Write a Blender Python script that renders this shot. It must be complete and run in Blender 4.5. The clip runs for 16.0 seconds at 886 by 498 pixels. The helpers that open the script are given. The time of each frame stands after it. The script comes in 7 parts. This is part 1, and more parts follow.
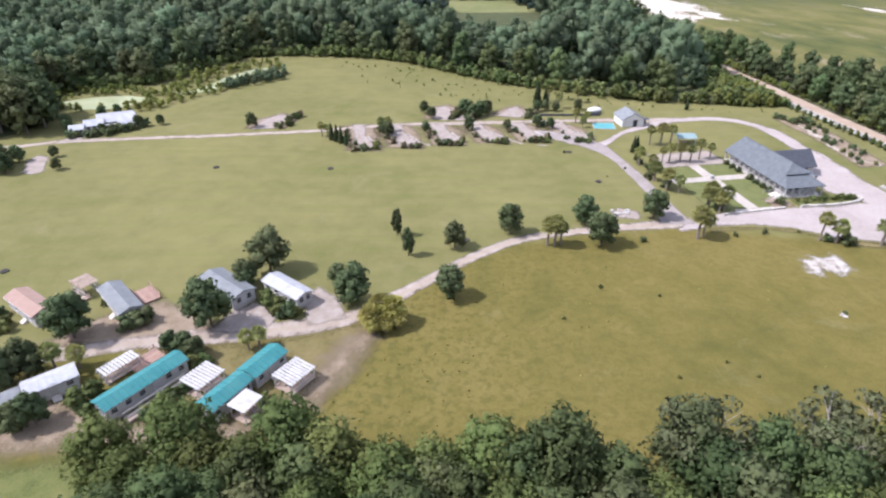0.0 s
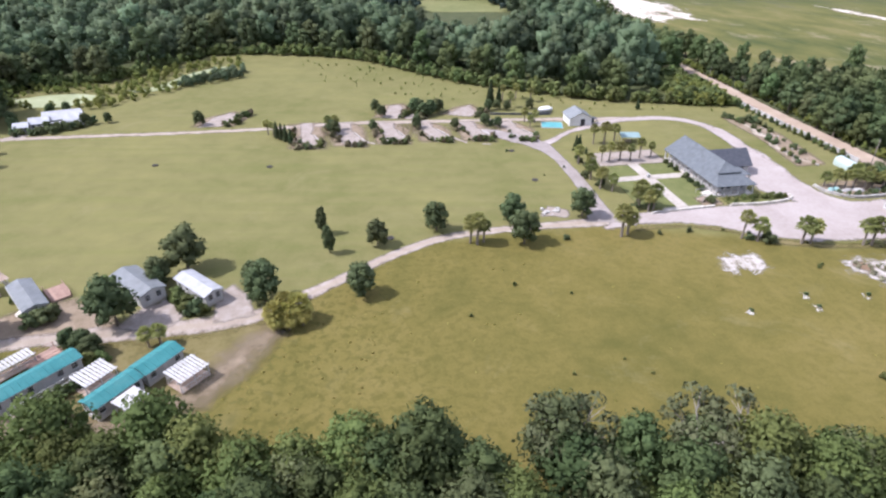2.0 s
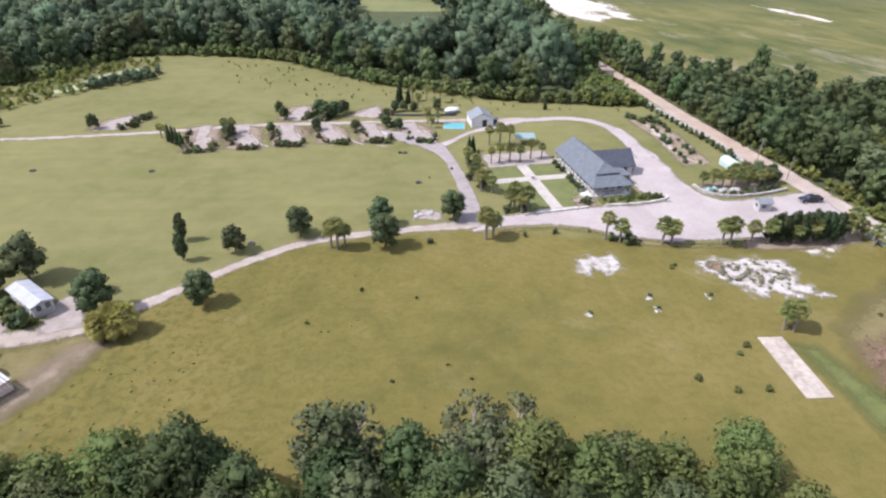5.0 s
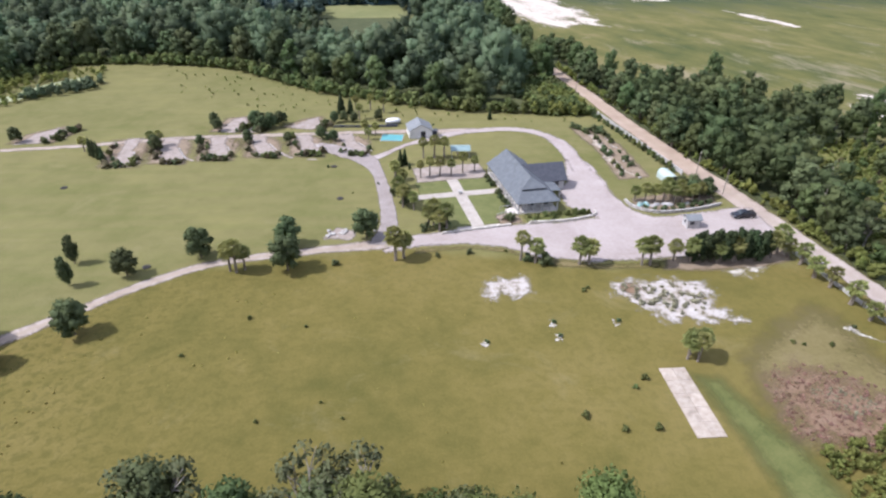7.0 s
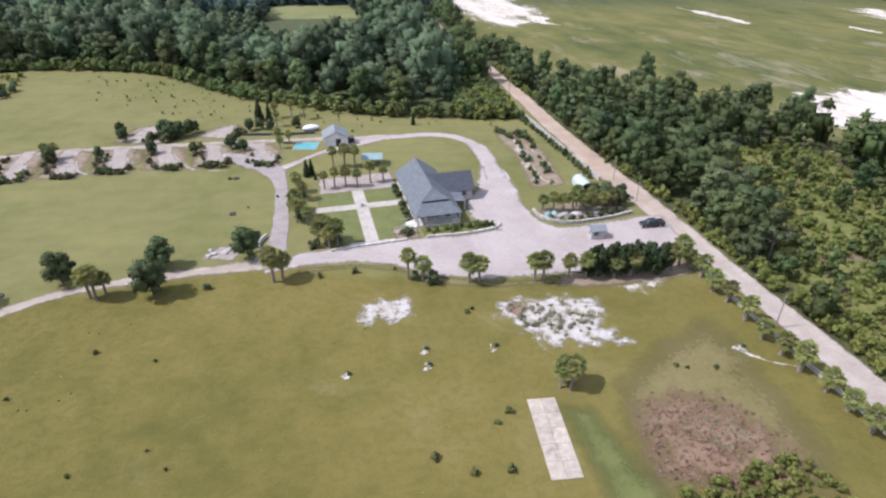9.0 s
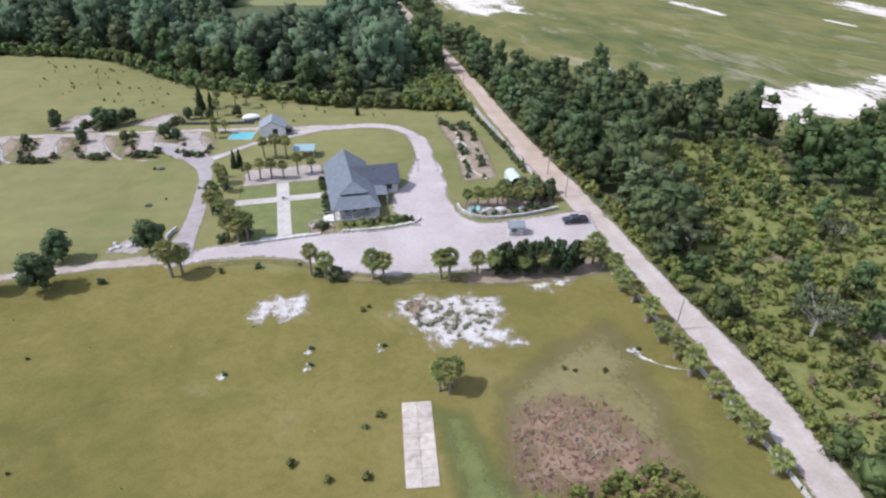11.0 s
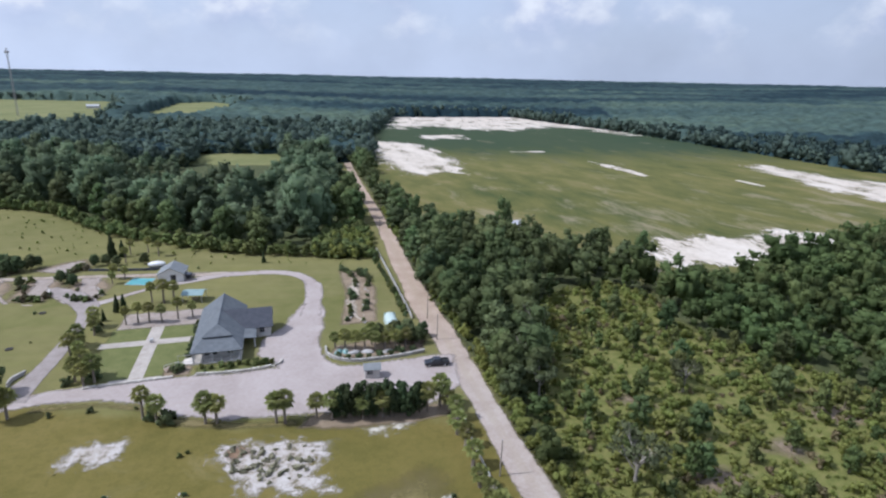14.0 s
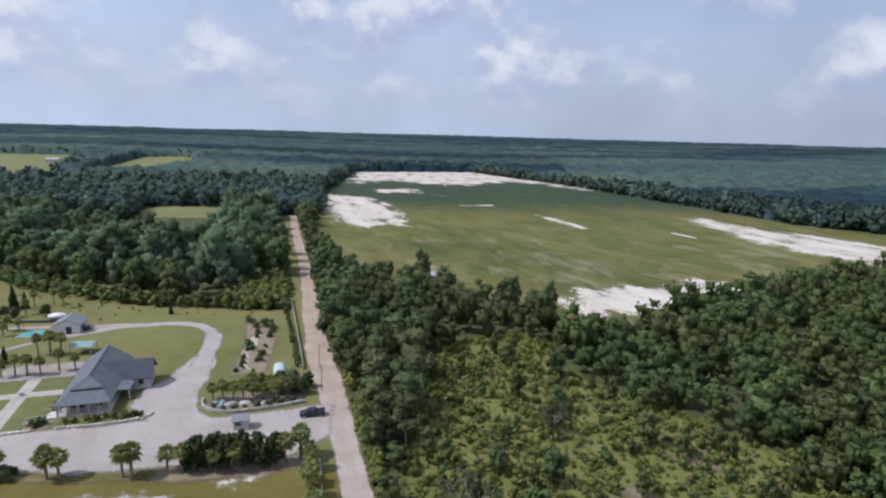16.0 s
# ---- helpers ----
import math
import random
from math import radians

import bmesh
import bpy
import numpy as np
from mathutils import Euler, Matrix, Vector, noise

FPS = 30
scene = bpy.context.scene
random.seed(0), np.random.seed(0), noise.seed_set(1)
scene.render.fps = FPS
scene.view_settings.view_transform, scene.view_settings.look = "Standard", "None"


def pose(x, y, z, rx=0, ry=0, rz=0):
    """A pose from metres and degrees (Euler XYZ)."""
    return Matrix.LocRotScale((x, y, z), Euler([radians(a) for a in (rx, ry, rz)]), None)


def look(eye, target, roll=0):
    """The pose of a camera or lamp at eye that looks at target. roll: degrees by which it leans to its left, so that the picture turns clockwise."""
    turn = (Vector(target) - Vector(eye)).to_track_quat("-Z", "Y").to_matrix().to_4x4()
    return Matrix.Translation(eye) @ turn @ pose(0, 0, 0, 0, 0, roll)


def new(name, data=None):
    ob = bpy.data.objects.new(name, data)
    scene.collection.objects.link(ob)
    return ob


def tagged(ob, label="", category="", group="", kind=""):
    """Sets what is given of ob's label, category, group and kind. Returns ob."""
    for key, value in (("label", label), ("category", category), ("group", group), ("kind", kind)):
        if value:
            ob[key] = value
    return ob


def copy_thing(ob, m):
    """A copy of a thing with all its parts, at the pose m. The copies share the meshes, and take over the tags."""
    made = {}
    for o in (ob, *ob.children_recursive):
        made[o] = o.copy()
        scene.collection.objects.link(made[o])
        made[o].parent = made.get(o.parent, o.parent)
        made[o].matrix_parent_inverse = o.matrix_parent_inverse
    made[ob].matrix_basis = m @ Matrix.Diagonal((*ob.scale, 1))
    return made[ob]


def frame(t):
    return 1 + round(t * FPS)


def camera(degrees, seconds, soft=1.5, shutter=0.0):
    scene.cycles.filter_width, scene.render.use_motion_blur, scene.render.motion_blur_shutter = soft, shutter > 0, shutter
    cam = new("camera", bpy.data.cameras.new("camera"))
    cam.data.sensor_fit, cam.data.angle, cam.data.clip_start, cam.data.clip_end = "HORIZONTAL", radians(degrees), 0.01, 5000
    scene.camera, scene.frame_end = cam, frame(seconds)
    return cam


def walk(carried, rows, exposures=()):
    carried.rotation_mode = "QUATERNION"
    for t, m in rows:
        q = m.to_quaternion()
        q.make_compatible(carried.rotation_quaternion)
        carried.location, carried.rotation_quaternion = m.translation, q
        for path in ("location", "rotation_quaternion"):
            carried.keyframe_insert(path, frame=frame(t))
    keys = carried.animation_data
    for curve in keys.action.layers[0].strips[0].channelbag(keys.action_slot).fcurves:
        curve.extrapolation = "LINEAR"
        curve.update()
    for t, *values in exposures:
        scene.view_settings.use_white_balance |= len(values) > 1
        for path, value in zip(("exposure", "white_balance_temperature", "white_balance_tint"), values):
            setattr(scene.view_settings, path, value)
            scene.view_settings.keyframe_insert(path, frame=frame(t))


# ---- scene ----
cam = camera(74.5, 16.0, soft=2.3)
PATH = [
    (0, (3.334, -0.199, 61.718), (3.306, 1.525, 60.705), -0.3),
    (0.5, (6.978, -0.224, 61.649), (6.954, 1.500, 60.636), -0.1),
    (1, (10.715, -0.225, 61.539), (10.694, 1.499, 60.526), -0.1),
    (1.5, (14.503, -0.257, 61.432), (14.488, 1.468, 60.419), -0),
    (2, (18.416, -0.304, 61.334), (18.406, 1.420, 60.321), -0),
    (2.5, (22.410, -0.390, 61.288), (22.407, 1.335, 60.275), -0.1),
    (3, (26.466, -0.528, 61.311), (26.476, 1.197, 60.299), -0.1),
    (3.5, (30.561, -0.640, 61.394), (30.581, 1.085, 60.382), 0),
    (4, (34.742, -0.385, 61.490), (34.776, 1.336, 60.472), 0.2),
    (6.5, (56.896, 5.341, 62.042), (56.967, 7.067, 61.033), 0.3),
    (7, (61.539, 7.398, 62.004), (61.612, 9.125, 60.999), 0.3),
    (7.5, (66.406, 9.690, 61.922), (66.487, 11.418, 60.918), 0.3),
    (8, (71.467, 11.646, 61.885), (71.562, 13.372, 60.879), 0.1),
    (8.5, (76.581, 13.206, 61.863), (76.693, 14.930, 60.855), -0.1),
    (9, (81.590, 14.454, 61.819), (81.717, 16.175, 60.809), -0),
    (9.2, (83.465, 14.775, 61.806), (83.598, 16.472, 60.757), 0.1),
    (9.6, (87.272, 15.553, 61.746), (87.403, 17.227, 60.660), 0.2),
    (10.4, (94.296, 16.400, 61.525), (94.427, 18.068, 60.430), 0.5),
    (11, (99.271, 16.424, 61.354), (99.405, 18.128, 60.314), 0.7),
    (11.3, (101.732, 16.243, 61.291), (101.871, 18.001, 60.348), 0.8),
    (11.5, (103.408, 16.196, 61.266), (103.535, 18.010, 60.433), 0.7),
    (12, (107.482, 15.670, 61.173), (107.609, 17.573, 60.573), 1),
    (12.5, (111.639, 14.788, 61.034), (111.775, 16.697, 60.454), 1.2),
    (13, (116.073, 13.793, 60.946), (116.228, 15.702, 60.371), 1.3),
    (13.5, (120.820, 12.709, 60.889), (120.996, 14.617, 60.319), 1.2),
    (14, (125.848, 11.589, 60.830), (126.045, 13.496, 60.262), 1.2),
    (14.5, (131.044, 10.405, 60.728), (131.260, 12.310, 60.158), 1.2),
    (15, (136.366, 9.233, 60.618), (136.602, 11.173, 60.193), 1.2),
    (15.5, (141.763, 8.187, 60.586), (142.023, 10.129, 60.184), 1.3),
    (16, (147.226, 7.226, 60.559), (147.506, 9.168, 60.172), 1.6),
]
EXPOSURES = [(0.0, 0.40, 5950, 18), (6.5, 0.26, 5950, 17), (8.0, 0.16, 5950, 16), (9.2, 0.15, 5900, 15), (11.5, 0.13, 5640, 13), (12.0, -0.03, 5700, 13), (12.5, -0.19, 5640, 11), (14.5, -0.25, 5760, 12), (16.0, -0.40, 5850, 13)]
walk(cam, [(t, look(eye, target, roll)) for t, eye, target, roll in PATH], EXPOSURES)

# ---- world, sun and sky ----
SUN_EL, SUN_AZ = radians(52), radians(264)  # azimuth clockwise from +y
sun_dir = Vector((math.sin(SUN_AZ) * math.cos(SUN_EL), math.cos(SUN_AZ) * math.cos(SUN_EL), math.sin(SUN_EL)))
sun_data = bpy.data.lights.new("sun", "SUN")
sun_data.energy, sun_data.angle, sun_data.color = 4.4, radians(0.6), (1.0, 0.97, 0.92)
sun = new("sun", sun_data)
sun.matrix_world = look(sun_dir * 300, (0, 0, 0))

world = bpy.data.worlds.new("world")
scene.world = world
world.use_nodes = True


def wire(tree):
    """A short way to add nodes: n(type, **inputs) and link."""
    def n(kind, props=None, **inputs):
        node = tree.nodes.new(kind)
        p = props or {}
        if "operation" in p:
            node.operation = p["operation"]
        if "use_clamp" in p:
            node.use_clamp = p["use_clamp"]
        if "blend_type" in p:
            node.blend_type = p["blend_type"]
        if "attribute_name" in p:
            node.attribute_name = p["attribute_name"]
        for k, v in inputs.items():
            key = int(k[1:]) if k[0] == "_" else k.replace("_", " ")
            if isinstance(v, bpy.types.NodeSocket):
                tree.links.new(v, node.inputs[key])
            else:
                node.inputs[key].default_value = v
        return node
    return n


def ramp(n, fac, stops, mode="LINEAR"):
    node = n("ShaderNodeValToRGB", Fac=fac)
    r = node.color_ramp
    r.interpolation = mode
    while len(r.elements) < len(stops):
        r.elements.new(0.5)
    for e, (p, c) in zip(r.elements, stops):
        e.position = p
        e.color = (c, c, c, 1) if isinstance(c, (int, float)) else (*c, 1)
    return node.outputs[0]


def math_node(n, op, a, b=0.0, clamp=False):
    return n("ShaderNodeMath", {"operation": op, "use_clamp": clamp}, _0=a, _1=b).outputs[0]


def build_sky():
    tree = world.node_tree
    tree.nodes.clear()
    n = wire(tree)
    sky = n("ShaderNodeTexSky")
    sky.sky_type, sky.sun_disc, sky.sun_elevation, sky.sun_rotation = "NISHITA", False, SUN_EL, SUN_AZ
    sky.air_density, sky.dust_density, sky.ozone_density, sky.altitude = 1.0, 2.5, 1.5, 60
    co = n("ShaderNodeTexCoord").outputs["Generated"]
    sep = n("ShaderNodeSeparateXYZ", _0=co)
    up = math_node(n, "MAXIMUM", sep.outputs[2], 0.0)
    puff = n("ShaderNodeMapping", Vector=co, Scale=(1.0, 1.0, 1.35), Location=(0.31, 0.1, 0.05)).outputs[0]
    above = n("ShaderNodeMapping", Vector=co, Scale=(1.0, 1.0, 1.35), Location=(0.31, 0.1, 0.085)).outputs[0]
    big = n("ShaderNodeTexNoise", Vector=puff, Scale=8.2, Detail=7.0, Roughness=0.5).outputs[0]
    big_up = n("ShaderNodeTexNoise", Vector=above, Scale=8.2, Detail=4.0, Roughness=0.5).outputs[0]
    wide = n("ShaderNodeTexNoise", Vector=puff, Scale=2.1, Detail=2.0).outputs[0]
    veil = n("ShaderNodeTexNoise", Vector=puff, Scale=3.4, Detail=5.0, Roughness=0.55).outputs[0]
    amount = math_node(n, "ADD", big, math_node(n, "MULTIPLY", math_node(n, "SUBTRACT", wide, 0.47), 0.4))
    mask = ramp(n, amount, [(0.46, 0.0), (0.53, 0.30), (0.62, 0.72), (0.74, 0.95)])
    # sunlit tops where the cloud thins out upwards, grey undersides
    lift = math_node(n, "ADD", 0.5, math_node(n, "MULTIPLY", math_node(n, "SUBTRACT", big, big_up), 2.6))
    shade = ramp(n, lift, [(0.25, (0.58, 0.63, 0.78)), (0.48, (0.78, 0.80, 0.90)), (0.62, (1.0, 0.99, 0.99)), (0.80, (1.12, 1.11, 1.08))])
    low = ramp(n, up, [(0.0, 0.0), (0.04, 0.12), (0.075, 0.62), (0.13, 1.0), (0.26, 1.0), (0.55, 0.35)])
    sky_c = n("ShaderNodeMixRGB", {"blend_type": "MULTIPLY"}, _0=1.0, _1=sky.outputs[0], _2=(0.17, 0.17, 0.18, 1)).outputs[0]
    haze = ramp(n, up, [(0.0, 1.0), (0.10, 0.85), (0.22, 0.64), (0.40, 0.62), (0.8, 0.55)])
    # the haze is brighter towards the sun
    glow = n("ShaderNodeVectorMath", {"operation": "DOT_PRODUCT"}, _0=co, _1=tuple(sun_dir)).outputs["Value"]
    hz = math_node(n, "ADD", 1.0, math_node(n, "MULTIPLY", glow, 0.34))
    hz = math_node(n, "MULTIPLY", hz, ramp(n, veil, [(0.35, 0.90), (0.65, 1.08)]))
    hazy = n("ShaderNodeMixRGB", {"blend_type": "MULTIPLY"}, _0=1.0, _1=(0.68, 0.745, 0.88, 1), _2=n("ShaderNodeCombineXYZ", _0=hz, _1=hz, _2=hz).outputs[0]).outputs[0]
    sky_h = n("ShaderNodeMixRGB", _0=haze, _1=sky_c, _2=hazy).outputs[0]
    lit = n("ShaderNodeMixRGB", {"blend_type": "MULTIPLY"}, _0=1.0, _1=shade, _2=(0.95, 0.955, 0.985, 1)).outputs[0]
    both = n("ShaderNodeMixRGB", _0=math_node(n, "MULTIPLY", mask, low), _1=sky_h, _2=lit).outputs[0]
    bg = n("ShaderNodeBackground", Color=both, Strength=1.0)
    n("ShaderNodeOutputWorld", Surface=bg.outputs[0])


build_sky()

# ---- materials ----
MATS = {}


def principled(name, rough=0.8, metal=0.0, spec=0.3):
    m = bpy.data.materials.new(name)
    m.use_nodes = True
    tree = m.node_tree
    tree.nodes.clear()
    n = wire(tree)
    b = n("ShaderNodeBsdfPrincipled", Roughness=rough, Metallic=metal)
    b.inputs["Specular IOR Level"].default_value = spec
    out = n("ShaderNodeOutputMaterial", Surface=b.outputs[0])
    return m, n, b, out, tree


def place(n, scale=1.0):
    return n("ShaderNodeNewGeometry").outputs["Position"]


def mottled(name, a, b2, scale=2.0, rough=0.85, metal=0.0, bump=0.1, fine=12.0, dirt=None, per_object=0.0, spec=0.25):
    """Two-scale mottling between colours a and b2, optional dirt stains and bump."""
    m, n, b, out, tree = principled(name, rough, metal, spec)
    pos = place(n)
    n1 = n("ShaderNodeTexNoise", Vector=pos, Scale=scale, Detail=5.0, Roughness=0.6).outputs[0]
    n2 = n("ShaderNodeTexNoise", Vector=pos, Scale=scale * fine, Detail=3.0).outputs[0]
    mix = math_node(n, "ADD", math_node(n, "MULTIPLY", n1, 0.65), math_node(n, "MULTIPLY", n2, 0.35))
    col = ramp(n, mix, [(0.36, a), (0.64, b2)])
    if dirt:
        st = n("ShaderNodeTexNoise", Vector=pos, Scale=scale * 0.45, Detail=6.0, Roughness=0.7, Distortion=0.6).outputs[0]
        col = n("ShaderNodeMixRGB", _0=math_node(n, "MULTIPLY", ramp(n, st, [(0.52, 0.0), (0.68, 1.0)]), 0.6), _1=col, _2=(*dirt, 1)).outputs[0]
    if per_object:
        r = n("ShaderNodeObjectInfo").outputs["Random"]
        v = math_node(n, "ADD", 1.0 - per_object / 2, math_node(n, "MULTIPLY", r, per_object))
        col = n("ShaderNodeHueSaturation", Value=v, Color=col).outputs[0]
    tree.links.new(col, b.inputs["Base Color"])
    if bump:
        bp = n("ShaderNodeBump", Strength=bump, Distance=0.05, Height=mix)
        tree.links.new(bp.outputs[0], b.inputs["Normal"])
    MATS[name] = m
    return m


def leafy(name, dark, light, hue=0.03, val=0.5, translucent=0.25, island=0.5, tint=False):
    """Foliage: colour varies from leaf to leaf and from plant to plant."""
    m = bpy.data.materials.new(name)
    m.use_nodes = True
    tree = m.node_tree
    tree.nodes.clear()
    n = wire(tree)
    isl = n("ShaderNodeNewGeometry").outputs["Random Per Island"]
    if tint:
        rnd = n("ShaderNodeAttribute", {"attribute_name": "tint"}).outputs["Fac"]
    else:
        rnd = n("ShaderNodeObjectInfo").outputs["Random"]
    clump = n("ShaderNodeTexNoise", Vector=place(n), Scale=0.8, Detail=3.0).outputs[0]
    f = math_node(n, "ADD", math_node(n, "MULTIPLY", isl, island), math_node(n, "MULTIPLY", clump, 1.0 - island))
    col = ramp(n, f, [(0.10, tuple(0.75 * d + 0.25 * q for d, q in zip(dark, light))), (0.90, light)])
    h = math_node(n, "ADD", 0.5 - hue, math_node(n, "MULTIPLY", rnd, 2 * hue))
    r2 = math_node(n, "FRACT", math_node(n, "MULTIPLY", rnd, 7.31))
    v = math_node(n, "ADD", 1.0 - val / 2, math_node(n, "MULTIPLY", r2, val))
    grain = n("ShaderNodeTexNoise", Vector=place(n), Scale=4.5, Detail=4.0, Roughness=0.7).outputs[0]
    v = math_node(n, "MULTIPLY", v, ramp(n, grain, [(0.34, 0.83), (0.66, 1.17)]))
    col = n("ShaderNodeHueSaturation", Hue=h, Value=v, Color=col).outputs[0]
    b = n("ShaderNodeBsdfPrincipled", Base_Color=col, Roughness=0.75)
    b.inputs["Specular IOR Level"].default_value = 0.1
    t = n("ShaderNodeBsdfTranslucent", Color=col)
    s = n("ShaderNodeMixShader", _0=translucent, _1=b.outputs[0], _2=t.outputs[0])
    n("ShaderNodeOutputMaterial", Surface=s.outputs[0])
    MATS[name] = m
    return m


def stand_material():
    """Far forest seen over its crowns: dark stands blued by painted distance haze, mixed hardwoods and pale young
    plantations by the tint.
    """
    m, n, b, out, tree = principled("hazed_far_woodland", 0.9, 0, 0.05)
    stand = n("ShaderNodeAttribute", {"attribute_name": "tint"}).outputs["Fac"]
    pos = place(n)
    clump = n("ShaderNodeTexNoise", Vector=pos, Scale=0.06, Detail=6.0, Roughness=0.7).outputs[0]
    # distance haze is put into these stops as extra blue
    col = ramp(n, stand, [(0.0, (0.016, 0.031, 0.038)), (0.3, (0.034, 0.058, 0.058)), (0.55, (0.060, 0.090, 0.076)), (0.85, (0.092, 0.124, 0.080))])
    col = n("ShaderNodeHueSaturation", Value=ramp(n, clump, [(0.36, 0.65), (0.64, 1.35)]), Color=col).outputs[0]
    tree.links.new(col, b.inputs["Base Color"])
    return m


def ground_material():
    """Grass: mown lawn north of the lane, rougher olive pasture south of it, worn and dry patches at several scales."""
    m, n, b, out, tree = principled("grass_ground", 0.95, 0, 0.1)
    pos = place(n)
    sep = n("ShaderNodeSeparateXYZ", _0=pos)
    broad = n("ShaderNodeTexNoise", Vector=pos, Scale=0.022, Detail=5.0, Roughness=0.6).outputs[0]
    mid = n("ShaderNodeTexNoise", Vector=pos, Scale=0.16, Detail=6.0, Roughness=0.65).outputs[0]
    fine = n("ShaderNodeTexNoise", Vector=pos, Scale=2.6, Detail=5.0, Roughness=0.7).outputs[0]
    mix = math_node(n, "ADD", math_node(n, "MULTIPLY", broad, 0.45), math_node(n, "ADD", math_node(n, "MULTIPLY", mid, 0.33), math_node(n, "MULTIPLY", fine, 0.22)))
    lawn = ramp(n, mix, [(0.36, (0.118, 0.122, 0.038)), (0.50, (0.173, 0.159, 0.064)), (0.62, (0.206, 0.188, 0.072))])
    pasture = ramp(n, mix, [(0.38, (0.098, 0.091, 0.024)), (0.50, (0.148, 0.123, 0.035)), (0.62, (0.185, 0.148, 0.050))])
    # the lane divides lawn from pasture
    across = n("ShaderNodeMapRange", Value=sep.outputs[0], From_Min=-150.0, From_Max=150.0, To_Min=0.0, To_Max=1.0).outputs[0]
    lane_y = ramp(n, across, [((x + 150) / 300, y / 150) for x, y in ((-140, 62), (-63, 71), (-31, 77.5), (-14, 82.5), (-1, 93.5), (8, 102), (18, 108.5), (28, 111.5), (54, 116), (98, 106.5), (138, 107))])
    off = math_node(n, "SUBTRACT", sep.outputs[1], math_node(n, "MULTIPLY", lane_y, 150.0))
    edge = math_node(n, "ADD", off, math_node(n, "MULTIPLY", math_node(n, "SUBTRACT", mid, 0.5), 8.0))
    south = n("ShaderNodeMapRange", Value=edge, From_Min=-2.5, From_Max=1.5, To_Min=1.0, To_Max=0.0).outputs[0]
    west = n("ShaderNodeMapRange", Value=sep.outputs[0], From_Min=-10.0, From_Max=45.0, To_Min=1.0, To_Max=0.35).outputs[0]
    clumps = n("ShaderNodeTexNoise", Vector=pos, Scale=0.75, Detail=5.0, Roughness=0.6, Distortion=0.4).outputs[0]
    clumpy = math_node(n, "MULTIPLY", math_node(n, "MULTIPLY", ramp(n, clumps, [(0.47, 0.0), (0.62, 1.0)]), west), 0.8)
    pasture = n("ShaderNodeMixRGB", _0=clumpy, _1=pasture, _2=(0.090, 0.084, 0.022, 1)).outputs[0]
    streak = n("ShaderNodeMapping", Vector=pos, Scale=(0.02, 0.35, 1.0), Rotation=(0, 0, 0.25)).outputs[0]
    mown = n("ShaderNodeTexNoise", Vector=streak, Scale=1.0, Detail=3.0).outputs[0]
    lawn = n("ShaderNodeMixRGB", _0=math_node(n, "MULTIPLY", ramp(n, mown, [(0.45, 0.0), (0.65, 1.0)]), 0.25), _1=lawn, _2=(0.13, 0.145, 0.04, 1)).outputs[0]
    col = n("ShaderNodeMixRGB", _0=south, _1=lawn, _2=pasture).outputs[0]
    dry = n("ShaderNodeTexNoise", Vector=pos, Scale=0.07, Detail=7.0, Roughness=0.72, Distortion=0.8).outputs[0]
    col = n("ShaderNodeMixRGB", _0=math_node(n, "MULTIPLY", ramp(n, dry, [(0.57, 0.0), (0.72, 1.0)]), 0.25), _1=col, _2=(0.28, 0.235, 0.13, 1)).outputs[0]
    tree.links.new(col, b.inputs["Base Color"])
    bp = n("ShaderNodeBump", Strength=0.35, Distance=0.25, Height=math_node(n, "ADD", fine, mid))
    tree.links.new(bp.outputs[0], b.inputs["Normal"])
    return m


